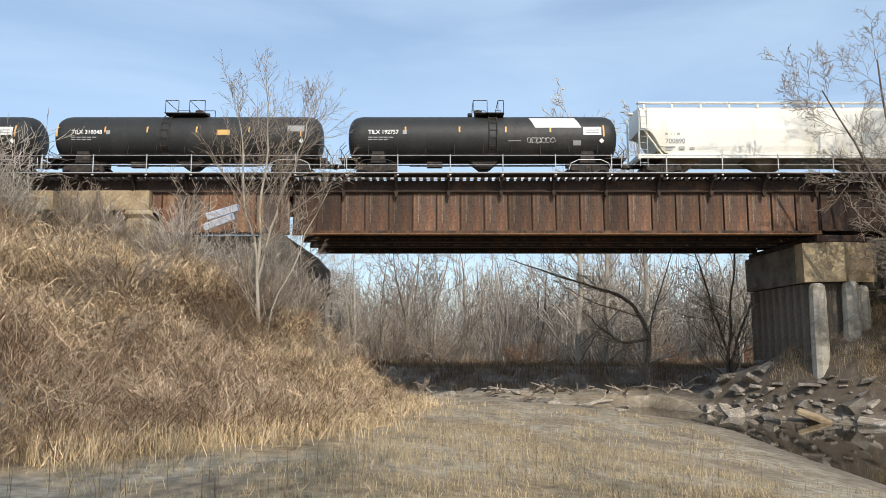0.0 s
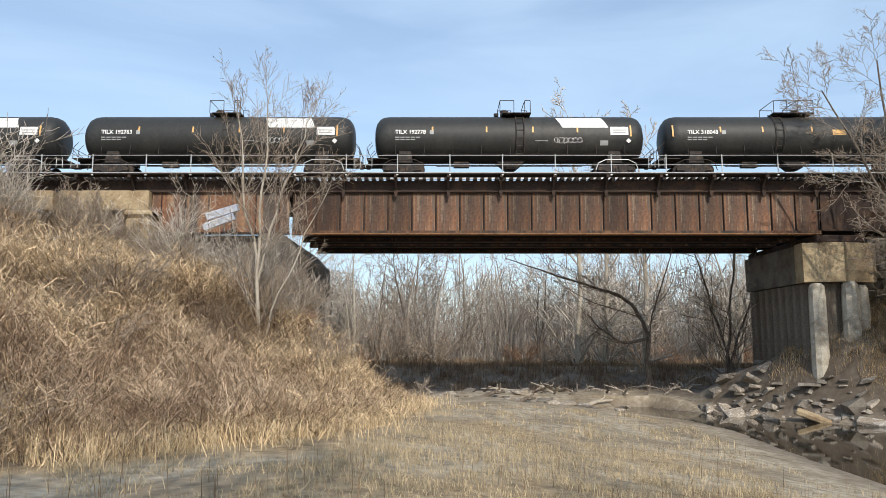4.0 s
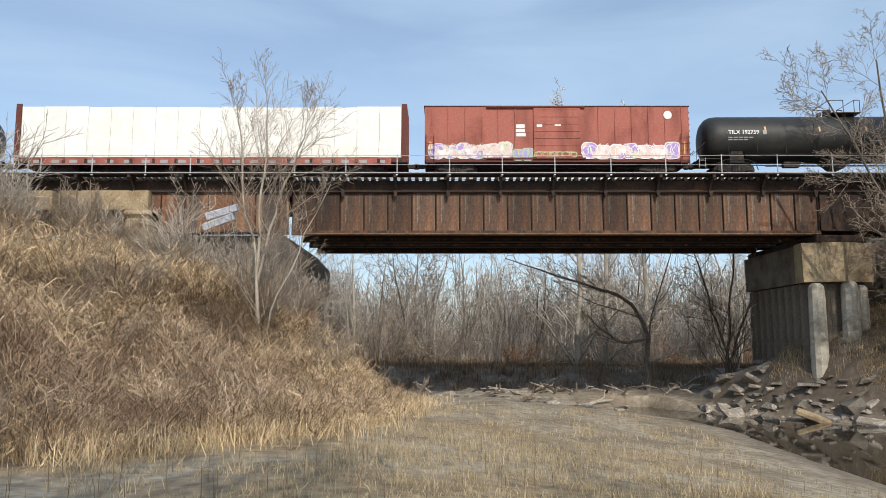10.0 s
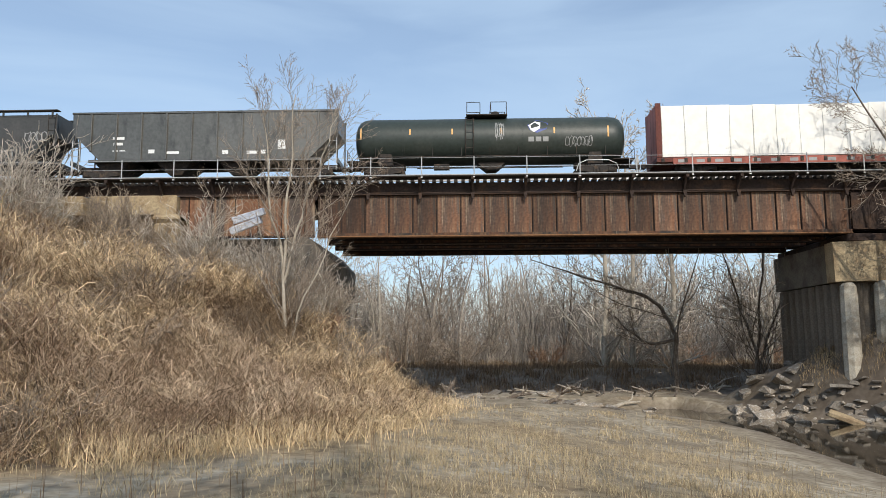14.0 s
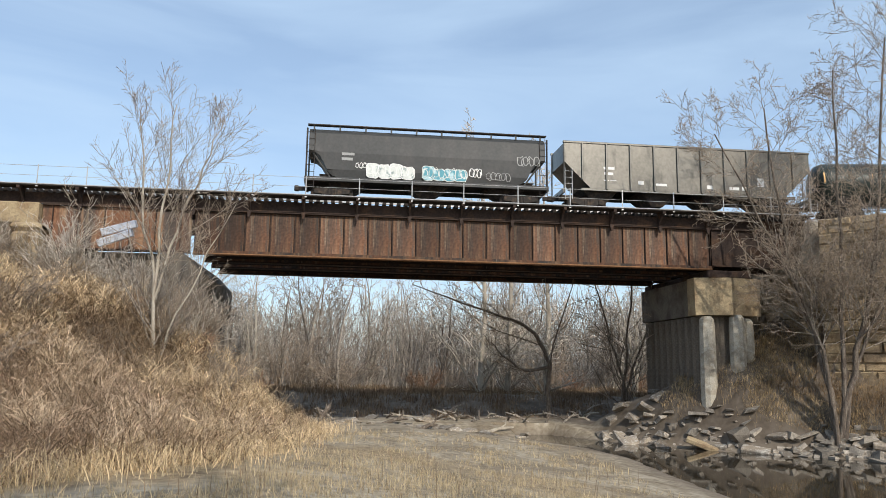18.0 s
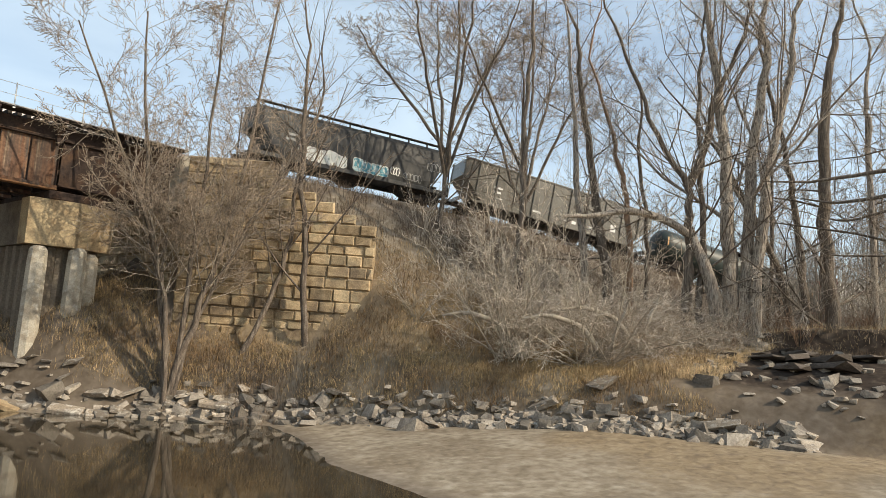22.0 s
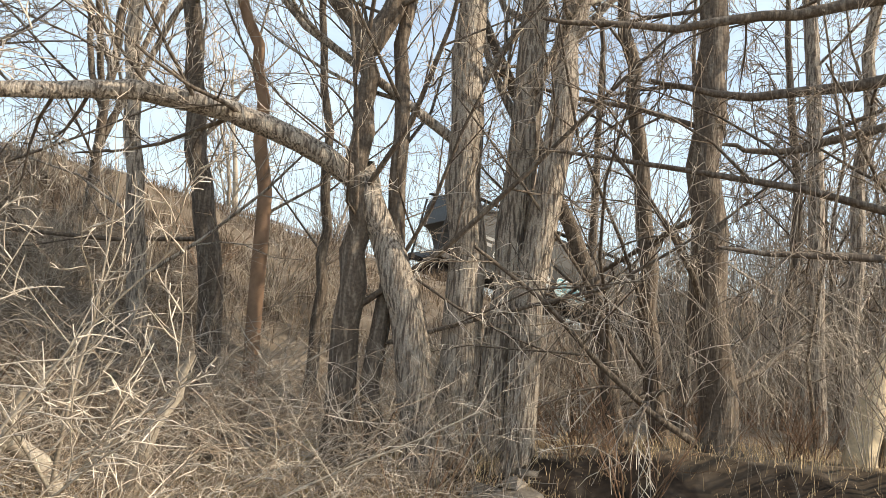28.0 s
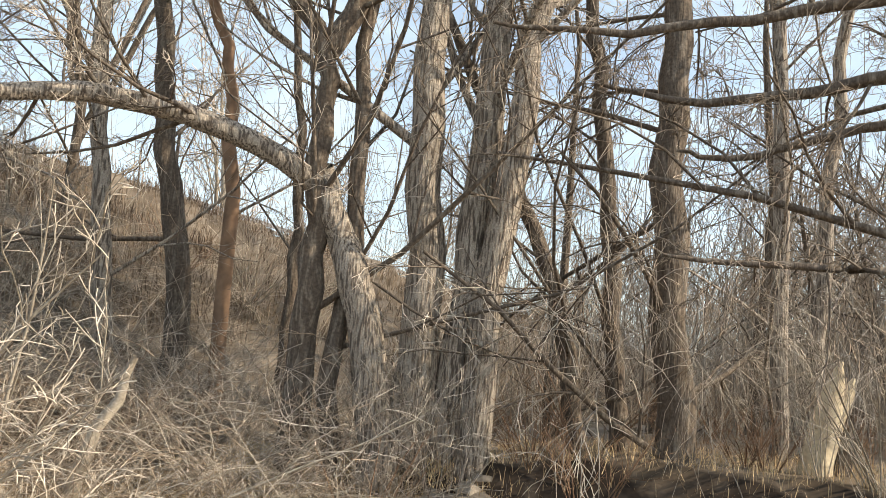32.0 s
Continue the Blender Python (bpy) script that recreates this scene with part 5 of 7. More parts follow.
GREY = (M_BARK, M_BARK, M_TWIG)
PALE = (M_BARK_PALE, M_BARK_PALE, M_TWIG_PALE)
DARK = (M_BARK_DARK, M_BARK_DARK, M_TWIG)

# woods behind the bridge: a few kinds, copied
def far_woods():
    kinds = []
    for k in range(5):
        h = (11, 13, 9.5, 12, 8)[k]
        st = [((0, 0, -.3), (.05 * (k - 2), .02, 1), h, .17, .03, .13)]
        if k in (1, 4):
            st.append(((.25, .1, -.3), (.28, -.1, 1), h * .8, .12, .025, .16))
        w = plant_meshes(100 + k, st, "far", 7)
        kinds.append(plant("bare_tree", "bare grey tree in the woods behind the bridge", "tree", w, ((M_BARK, M_BARK, M_TWIG_FAR), PALE, (M_BARK_DARK, M_BARK_DARK, M_TWIG_FAR), (M_BARK_DARK, M_TWIG, M_TWIG), (M_BARK, M_TWIG, M_TWIG_FAR))[k], pose(-6 + k * 8.3, 79 + (k * 7) % 9, 0), "bare trees of the woods"))
    rnd = random.Random(9)
    for k, t in enumerate(kinds):
        x, y = t.location.x, t.location.y
        t.location.z = gz(x, y)
    for k in range(150):
        y = rnd.uniform(75, 135)
        x = rnd.uniform(-26, 62) * (y / 80)
        _, hs, _ = seg_dist(np.array([x]), np.array([y]), TOE)
        s = rnd.uniform(.75, 1.15)
        c = copy_thing(kinds[rnd.randrange(5)], pose(x, y, gz(x, y) - .05, rnd.uniform(-5, 5), rnd.uniform(-5, 5), rnd.uniform(0, 360)))
        c.scale = (s, s, s)


far_woods()


def thicket(name, label, x, y, high, seed, material, thick=(.014, .05)):
    """A mass of far stems and twigs that closes the woods."""
    r = np.random.RandomState(seed)
    n = len(x)
    z = ground_z(x, y)
    lift = np.where(r.rand(n) < .3, 0, r.uniform(0, high, n) * (.6 + .4 * np.sin(x * .13 + 1.3) * np.sin(y * .11)))
    ln = r.uniform(1.2, 5.0, n)
    a, t = r.uniform(0, 6.283, n), np.abs(r.normal(0, .5, n))
    P = np.stack([x, y, z + lift], -1)
    Q = P + np.stack([np.cos(a) * t * ln, np.sin(a) * t * ln, ln], -1)
    w = r.uniform(*thick, n)
    k = np.arange(3) * 2.094
    off = np.stack([np.cos(k), np.sin(k), 0 * k], -1)
    V = np.concatenate([P[:, None] + off[None] * w[:, None, None], Q[:, None] + off[None] * w[:, None, None] * .4], 1).reshape(-1, 3)
    F = (np.array([[0, 1, 4, 3], [1, 2, 5, 4], [2, 0, 3, 5]])[None] + np.arange(n)[:, None, None] * 6).reshape(-1, 4)
    tagged(new(name, array_mesh(name, V, F, material)), label, "thicket", kind="stuff")


def thickets():
    r = np.random.RandomState(8)
    y = r.uniform(80, 140, 36000)
    thicket("thicket", "grey-brown leafless thicket closing the far woods", r.uniform(-.62, .9, 36000) * y, y, 12, 81, M_TWIG_FAR)
    # woods past the wooded bank
    n = 13000
    x, y = r.uniform(60, 112, n), r.uniform(-16, 26, n)
    keep = y < 26 - (x - 60) * .05
    thicket("bank_thicket", "leafless twigs of the woods behind the bank", x[keep], y[keep], 16, 82, M_TWIG_MID, (.008, .03))
    n = 9000
    s, o = r.uniform(40, 150, n), r.uniform(7, 40, n)
    P = [track(v) for v in s]
    x = np.array([p.x - math.sin(a) * q for (p, a), q in zip(P, o)])
    y = np.array([p.y + math.cos(a) * q for (p, a), q in zip(P, o)])
    thicket("line_thicket", "leafless twigs of the woods past the railway", x, y, 12, 83, M_TWIG_FAR, (.01, .03))


thickets()


# ---- abutments and stonework ----
stone_wall("wing_wall", (29.9, 45.0), (37.5, 36.9), 14.75, 10.6, 3.0, 1.6, "coursed tan sandstone wing wall in dappled sun", 3.6)
stone_wall("wall_abutment", (30.9, 59.0), (30.6, 45.2), 11.5, 11.5, 1.5, 1.2, "shaded sandstone abutment under the end span", 13.0)
part("bridge_seat", Shape().bevel_box(30.0, 31.6, 46, 59, 11.5, 14.6, .05), M_CONC, tagged(new("abutment_backwall"), "dark concrete back wall at the end of the deck", "abutment", kind="structure"))

left = tagged(new("wall_left_abutment"), "dark masonry abutment half hidden in brush", "abutment", kind="structure")
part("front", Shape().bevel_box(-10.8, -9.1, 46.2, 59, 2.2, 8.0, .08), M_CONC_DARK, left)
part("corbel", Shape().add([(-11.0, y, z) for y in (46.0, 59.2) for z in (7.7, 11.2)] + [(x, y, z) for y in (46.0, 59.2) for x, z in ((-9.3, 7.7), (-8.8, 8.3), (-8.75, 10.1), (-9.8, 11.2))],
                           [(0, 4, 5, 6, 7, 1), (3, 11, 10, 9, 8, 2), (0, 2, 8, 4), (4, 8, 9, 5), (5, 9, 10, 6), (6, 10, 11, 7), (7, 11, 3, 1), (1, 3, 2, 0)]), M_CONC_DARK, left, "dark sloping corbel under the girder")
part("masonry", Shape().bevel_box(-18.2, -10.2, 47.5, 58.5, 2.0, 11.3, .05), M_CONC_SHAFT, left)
part("pier_block", Shape().bevel_box(-19.0, -17.5, 44.9, 46.4, 7.5, 12.0, .15), M_CONC_TAN, left, "rounded tan concrete block")
part("block_cap", Shape().bevel_box(-19.15, -17.35, 44.8, 46.6, 12.0, 12.5, .2), M_CONC_TAN, left)
left_span = thing("approach_span", "rust-brown girder span behind the brush", "bridge girder")
part("web", Shape().box(-18.2, -9.6, 47.10, 47.16, 11.4, 14.0), M_RUST, left_span)
for k in range(6):
    x = -17.6 + k * 1.48
    part("stiffener", Shape().box(x - .02, x + .02, 46.95, 47.1, 11.45, 13.95), M_RUST_DARK_SHADE, left_span)
part("flange", Shape().box(-18.2, -9.6, 46.9, 47.4, 11.32, 11.42).box(-18.2, -9.6, 46.9, 47.4, 13.93, 14.03), M_RUST_DARK_SHADE, left_span)
for x0, x1 in ((-40, -24.3), (-23.9, -18.3)):
    tagged(part("concrete_beam", Shape().bevel_box(x0, x1, 46.7, 58, 12.75, 14.02, .06), M_CONC_TAN), "tan stained concrete approach span behind brush", "bridge girder", "concrete approach spans")
for k, (dz, tilt) in enumerate(((0, -22), (.62, -18))):
    tagged(part("concrete_slab", Shape().bevel_box(-.95, .95, -.5, .5, -.22, .22, .05), M_GLASSY, at=pose(-13.3 + .1 * k, 44.9 + .2 * k, 11.75 + dz, 12, tilt, 4)), "pale broken concrete slab beside the brushy abutment", "slab")


# ---- rock ----
def rock_mesh(seed, flat=.6):
    r = random.Random(seed)
    bm = bmesh.new()
    for sx in (-1, 1):
        for sy in (-1, 1):
            for sz in (-1, 1):
                bm.verts.new((sx * r.uniform(.45, 1.05), sy * r.uniform(.45, 1.05), sz * r.uniform(.4, 1.0) * flat))
    bmesh.ops.convex_hull(bm, input=bm.verts)
    bmesh.ops.delete(bm, geom=[v for v in bm.verts if not v.link_faces], context="VERTS")
    bmesh.ops.recalc_face_normals(bm, faces=bm.faces)
    me = bpy.data.meshes.new("stone")
    bm.to_mesh(me)
    bm.free()
    me.materials.append(M_ROCK)
    return me


ROCKS = [rock_mesh(k, (.45, .6, .75, .35, .5, .65)[k % 6]) for k in range(12)]


DARK_ROCKS = [me.copy() for me in ROCKS]
for me in DARK_ROCKS:
    me.materials[0] = M_ROCK_DARK


def along(poly, k):
    ls = [math.hypot(b[0] - a[0], b[1] - a[1]) for a, b in zip(poly[:-1], poly[1:])]
    d = k * sum(ls)
    for (a, b), l in zip(zip(poly[:-1], poly[1:]), ls):
        if d <= l:
            return a[0] + (b[0] - a[0]) * d / l, a[1] + (b[1] - a[1]) * d / l, (-(b[1] - a[1]) / l, (b[0] - a[0]) / l)
        d -= l
    return poly[-1][0], poly[-1][1], (0, 1)


def scatter_rocks():
    r = random.Random(3)
    bank_ = [(17.5, 51), (20, 48), (23.5, 44.1), (27.5, 40.9), (31.5, 37.1), (33.6, 32.4), (35.6, 26.9), (37.8, 20.4), (40, 13.9)]
    for k in range(190):
        x, y, n = along(bank_, r.random() ** (1.0 if k % 2 else .6))
        o = r.gauss(.7, .6)
        x, y = x + n[0] * o, y + n[1] * o
        if x < 25 and k % 3:
            continue
        s = r.choice((.13, .17, .2, .25, .32, .48)) * r.uniform(.8, 1.2)
        ob = tagged(part("stone", ROCKS[r.randrange(12)], M_ROCK, at=pose(x, y, gz(x, y) + s * .12, r.uniform(-25, 25), r.uniform(-25, 25), r.uniform(0, 360))), "grey broken stone of the rubble bank", "stone", "rubble stones")
        ob.scale = (s * r.uniform(.9, 1.9), s, s * r.uniform(.5, .9))
    # larger blocks beside the pier
    for k in range(24):
        x, y = r.gauss(19.2, 1.5), r.gauss(49.8, 2.2)
        if x + y * .8 < 54.6 or x > 22:
            continue
        s = r.uniform(.28, .62)
        ob = tagged(part("stone_block", ROCKS[r.randrange(12)], M_ROCK, at=pose(x, y, gz(x, y) + s * .15, r.uniform(-30, 30), r.uniform(-30, 30), r.uniform(0, 360))), "large grey stone block heaped beside the pier", "stone", "blocks beside the pier")
        ob.scale = (s * r.uniform(1, 1.6), s, s * .8)
    # pale slabs on the creek bed under the bridge
    for k in range(44):
        x, y = r.uniform(-.5, 15), r.gauss(54, 2.4)
        s = r.uniform(.18, .6)
        ob = tagged(part("bed_stone", ROCKS[r.randrange(12)], M_ROCK, at=pose(x, y, gz(x, y) + s * .08, r.uniform(-10, 10), r.uniform(-10, 10), r.uniform(0, 360))), "pale flat stone on the creek bed", "stone", "stones of the creek bed")
        ob.scale = (s * r.uniform(1, 2.2), s, s * .55)
    # dark ledges high on the bank
    for x, y, s, tz in ((48.3, 16.8, .8, 8), (47.4, 18.6, .7, -6), (48.6, 15.0, .6, 3), (46.6, 18.0, .9, 12), (47.8, 15.6, 1.1, -4), (46.4, 20.0, .5, 5), (49.2, 17.6, .5, 10), (47.2, 17.2, 1.0, -8), (45.4, 16.4, .8, 6), (48.9, 14.2, .9, 9), (50.0, 13.4, .7, -5), (46.2, 14.8, 1.1, 7)):
        ob = tagged(part("rock_ledge", DARK_ROCKS[int(s * 10)], M_ROCK_DARK, at=pose(x, y, gz(x, y) + .1, tz, 6, 55)), "dark flat ledge of rock in the bank", "rock", "ledges of the bank")
        ob.scale = (s * 1.3, s * .8, s * .32)


scatter_rocks()


def small_rubble():
    """The small stones of the rubble band, too many to pick apart."""
    r = np.random.RandomState(31)
    kinds = [np.array([v.co[:] for v in me.vertices]) for me in ROCKS]
    tris = [np.array([list(f.vertices) for f in me.polygons]) for me in ROCKS]
    line = [(17, 51.5), (20, 48), (23.5, 44.1), (27.5, 40.9), (31.5, 37.1), (33.6, 32.4), (35.6, 26.9), (37.8, 20.4), (40, 13.9)]
    n = 1100
    P, V = [], []
    for k in r.rand(n):
        x, y, nn = along(line, k)
        o = r.normal(.6, .5)
        if x < 26 and r.rand() < .65:
            continue
        P.append((x + nn[0] * o, y + nn[1] * o))
    m = 90
    P += list(zip(r.uniform(41.5, 50.4, m), r.uniform(12.5, 20.5, m)))
    P = np.array(P)
    s = r.uniform(.06, .26, len(P)) * np.where(r.rand(len(P)) < .12, 1.7, 1)
    z = ground_z(P[:, 0], P[:, 1]) + s * .1
    a, b = r.uniform(0, 6.283, len(P)), r.uniform(-.6, .6, len(P))
    V, F, k = [], [], 0
    for i, kind in enumerate(r.randint(0, len(kinds), len(P))):
        q = kinds[kind] * s[i] * 1.35 * r.uniform(.6, 1.4, 3)
        q = np.stack([q[:, 0], q[:, 1] * math.cos(b[i]) - q[:, 2] * math.sin(b[i]), q[:, 1] * math.sin(b[i]) + q[:, 2] * math.cos(b[i])], -1)
        q = np.stack([q[:, 0] * math.cos(a[i]) - q[:, 1] * math.sin(a[i]), q[:, 0] * math.sin(a[i]) + q[:, 1] * math.cos(a[i]), q[:, 2]], -1)
        V.append(q + np.array([P[i, 0], P[i, 1], z[i]]))
        F.append(tris[kind] + k)
        k += len(q)
    V, F = np.concatenate(V), np.concatenate(F)
    tagged(new("rubble", array_mesh("rubble", V, F, M_ROCK_J)), "small grey broken stones along the foot of the bank", "rubble", kind="stuff")


small_rubble()
for k, (x, y, a, l) in enumerate(((-1.6, 46.2, 60, 1.6), (-1.1, 46.5, 115, 1.3), (4.6, 47.5, 20, 1.2), (9.4, 52.5, 10, 2.4), (2.6, 52.8, -15, 1.8), (19.8, 37.8, 30, 1.4))):
    rr = random.Random(k)
    sn = Shape()
    e = Vector((math.cos(radians(a)), .3, .9 if k < 2 else .15)).normalized() * l
    sn.tube([(0, 0, -.1), e * .5 + Vector((0, 0, .1)), e], [.16, .13, .07], 7)
    sn.tube([e * .45, e * .6 + Vector((.3, 0, .35)), e * .6 + Vector((.35, .1, .7))], [.08, .06, .03], 6)
    tagged(part("driftwood", sn, M_BARK_DARK if k != 3 else M_BARK_PALE, at=pose(x, y, gz(x, y))), "dark weathered driftwood snag on the creek bed", "driftwood", "driftwood of the creek bed")
snag = thing("broken_stump", "pale barkless broken stump leaning over the bank", "stump", pose(53.2, 13.97, 6.6))
part("stump", Shape().tube([(0, 0, -.4), (.03, -.05, .5), (.14, -.2, 1.3), (.2, -.3, 1.9), (.27, -.4, 2.45)], [.36, .31, .3, .2, .04], 9), M_WOOD_PALE, snag, smooth=True)
part("splinter", Shape().tube([(.12, -.18, 1.1), (.32, -.5, 1.8), (.4, -.62, 2.15)], [.26, .16, .03], 7), M_WOOD_PALE, snag)
part("hollow", Shape().tube([(.22, -.4, .2), (.3, -.5, .8), (.34, -.55, 1.2)], [.2, .2, .05], 7), M_BARK_DARK, snag)
tagged(part("orange_slab", Shape().bevel_box(-.95, .95, -.4, .4, -.16, .16, .06), M_CONC_TAN, at=pose(21.6, 45.2, gz(21.6, 45.2) + .3, 8, 20, -25)), "orange-brown tilted slab against the pier", "slab")


# ---- bare trees ----
def stem_through(points, seed, n=4, jit=.12):
    rnd = random.Random(seed)
    P = [Vector(p) for p in points]
    out = []
    for i in range(len(P) - 1):
        a, b = P[max(i - 1, 0)], P[i]
        c, d = P[i + 1], P[min(i + 2, len(P) - 1)]
        for q in range(n):
            t = q / n
            v = .5 * ((2 * b) + (c - a) * t + (2 * a - 5 * b + 4 * c - d) * t * t + (3 * b - a - 3 * c + d) * t ** 3)
            out.append(v + Vector((rnd.uniform(-jit, jit), rnd.uniform(-jit, jit), 0)) * (1 if i + q else 0))
    return out + [P[-1]]


def hero(name, label, stems, mats, seed, style="tall", over=None, sides=12, sunk=1.2):
    """stems: (points, foot radius, tip radius); the first point is carried down into the ground."""
    rnd, w = random.Random(seed), Wood()
    p = dict(STYLE[style], **(over or {}))
    x0, y0, z0 = stems[0][0][0]
    zb = gz(x0, y0)
    for k, (pts, r0, r1, *kind) in enumerate(stems):
        pts = [Vector(q) - Vector((x0, y0, zb)) for q in pts]
        if k == 0 or pts[0].z < z0 - zb + 1.0:
            foot = pts[0].copy()
            low = gz(foot.x + x0, foot.y + y0) - zb - .3
            if foot.z > low + .2:
                foot = Vector((foot.x, foot.y, low))
                pts = [foot] + pts
        if r1 > .045 and kind != ["stub"] and pts[-1].z - pts[0].z > 3:
            d = (pts[-1] - pts[-2]).normalized()
            pts = pts + [pts[-1] + d * 3.5 + Vector((rnd.uniform(-.6, .6), rnd.uniform(-.6, .6), 0)), pts[-1] + d * 7.5 + Vector((rnd.uniform(-1.2, 1.2), rnd.uniform(-1.2, 1.2), 0))]
            r1 = .03
        line = stem_through(pts, seed + k)
        w.put("limbs" if kind == ["dark"] else "trunk", line, r0, r1, sides)
        if kind != ["stub"]:
            grow(w, rnd, line, r0, r1, 0, p)
    return plant(name, label, "tree", w, mats, pose(x0, y0, zb))


LIGHT = dict(count=(12, 7, 6, 3), least=.008, thin=(.27, .5, .55, .6), bend=(.26, .28, .26, .22), angle=((35, 80), (28, 65), (25, 60), (25, 60)), ratio=(.38, .5, .5, .5), **{"from": (.18, .12, .12, .12)})
# pale and dark bark paint sun and shade onto the forked tree
hero("forked_tree", "leaning bare tree, lower trunk coloured as sunlit, fork as shaded", [
    ([(49.14, 21.18, 5.86), (48.78, 21.8, 9.0), (48.42, 22.4, 11.0), (48.2, 22.7, 12.0)], .42, .22, "stub"),
    ([(48.5, 22.85, 6.3), (48.32, 22.8, 9.5), (48.1, 22.75, 12), (47.9, 22.88, 14.42), (47.0, 23.9, 16.4), (45.8, 25.0, 20)], .36, .14, "dark"),
    ([(47.9, 22.88, 14.3), (48.4, 22.3, 15.9), (49.0, 21.6, 20)], .29, .1, "dark"),
    ([(48.7, 22.3, 6.5), (48.72, 22.2, 11.7), (48.67, 22.39, 15.79), (48.6, 22.5, 21)], .25, .1, "dark"),
    ([(48.05, 22.7, 11.6), (46.37, 23.63, 12.33), (44.86, 24.27, 12.41), (43.7, 24.73, 12.28), (42.18, 25.35, 11.83), (40.6, 26.3, 11.6)], .23, .09)], (M_BARK, M_BARK_DARK, M_TWIG_PALE), 201, over=LIGHT)
hero("triple_tree", "great bare cottonwood with three furrowed grey trunks", [
    ([(49.75, 20.95, 6.4), (49.65, 21.1, 10.5), (49.53, 21.31, 16.0), (49.2, 21.9, 22)], .47, .2),
    ([(50.4, 20.4, 6.5), (50.45, 20.3, 11), (50.5, 20.2, 16.2), (50.9, 19.6, 22)], .43, .18),
    ([(50.22, 19.86, 6.5), (50.41, 19.46, 12.95), (50.51, 19.23, 16.1), (50.8, 18.2, 21)], .36, .15)], GREY, 205, over=dict(count=(12, 8, 6, 4), **{"from": (.36, .15, .15, .15)}))
hero("leaning_tree", "dark leaning bare tree on the bank", [([(52.72, 18.51, 6.68), (52.52, 19.07, 9.47), (52.11, 20.06, 12.12), (51.6, 21.4, 15)], .24, .09)], DARK, 211, over=LIGHT)
hero("bank_tree", "slender dark bare tree on the bank", [([(53.44, 17.86, 6.85), (53.35, 18.18, 9.59), (53.2, 18.64, 13.68), (53.0, 19.21, 17.2), (52.6, 20, 21)], .24, .09)], DARK, 213, over=LIGHT)
DROOP = dict(count=(17, 8, 7, 4), lift=(.0, -.12, -.2, -.22), angle=((55, 95), (25, 60), (25, 60), (25, 60)), ratio=(.27, .5, .55, .55), thin=(.24, .5, .5, .6), least=.0075, **{"from": (.14, .1, .1, .1)})
hero("drooping_tree", "bare tree with a curtain of drooping twigs", [([(52.57, 16.4, 6.77), (52.46, 16.88, 12.73), (52.46, 16.87, 16.55), (52.5, 16.6, 22)], .42, .17)], (M_BARK_DARK, M_BARK_DARK, M_TWIG_PALE), 217, over=DROOP)
hero("overhanging_tree", "spreading bare tree reaching low limbs across the bank", [
    ([(51.6, 10.2, 7.0), (51.4, 10.5, 11), (51.2, 10.6, 16), (51.0, 10.4, 21)], .4, .15),
    ([(51.2, 10.6, 14.2), (50.59, 12.0, 13.73), (50.31, 13.5, 13.51), (49.69, 15.5, 13.2), (48.88, 17.06, 13.4)], .15, .03),
    ([(51.3, 10.6, 13.5), (51.09, 11.97, 13.13), (50.91, 13.51, 12.86), (50.36, 15.11, 12.35), (49.8, 15.96, 12.4)], .11, .03),
    ([(51.3, 10.6, 10.8), (49.59, 12.06, 10.31), (49.32, 13.41, 10.32), (48.81, 14.66, 10.29), (48.33, 15.65, 10.33)], .09, .025),
    ([(51.2, 10.5, 15.4), (50.09, 12.04, 14.85), (49.58, 14.04, 14.58), (48.62, 16.54, 14.16), (47.42, 18.53, 14.16)], .14, .03)],
    (M_BARK_DARK, M_BARK_DARK, M_TWIG), 218, over=dict(DROOP, count=(10, 6, 5, 3), ratio=(.36, .5, .5, .5), thin=(.34, .5, .5, .6), lift=(-.05, -.14, -.2, -.22)))
hero("bank_tree", "thin grey bare tree behind the bank", [([(55.02, 14.92, 7.18), (54.99, 15.2, 17.4), (55, 15.3, 20)], .2, .07)], GREY, 219, over=LIGHT)
hero("bank_tree", "thin grey bare tree behind the bank", [([(57.07, 14.44, 8.0), (57.09, 14.15, 15.19), (57.3, 13.6, 20)], .2, .07)], GREY, 221, over=LIGHT)
for k, (tx, ty, th) in enumerate(((57.5, 21.5, 15), (61, 16.5, 16), (63, 20, 17), (66, 13, 16))):
    hero("bank_tree", "slender dark bare tree with a dense twiggy crown", [([(tx, ty, 6.4), (tx + .3, ty - .2, 6.4 + th * .5), (tx - .2, ty + .2, 6.4 + th)], .19, .04)], DARK, 270 + k, over=dict(LIGHT, count=(18, 8, 6, 3), least=.009))
hero("slope_tree", "grey bare tree on the embankment slope", [([(48.0, 29.04, 8.5), (47.6, 29.3, 12), (47.11, 29.67, 16.34), (46.8, 30, 21)], .25, .09)], GREY, 223, over=LIGHT)
hero("slope_tree", "dark bare tree on the embankment slope", [([(49.9, 28.8, 9.5), (49.2, 29.3, 13), (48.84, 29.66, 17.12), (48.2, 30.4, 22)], .33, .12)], DARK, 225, over=LIGHT)
hero("slope_tree", "reddish bare tree on the embankment slope", [([(50.12, 27.24, 9.4), (49.81, 27.54, 14.38), (49.25, 28.04, 17.02), (48.8, 28.6, 20)], .2, .07)], (M_TWIG_RED, M_BARK, M_TWIG), 227, over=LIGHT)
hero("slope_tree", "thin bare tree on the embankment slope", [([(52.68, 27.44, 9.8), (52.5, 27.64, 13.23), (52.2, 28, 18)], .17, .06)], DARK, 229, over=LIGHT)
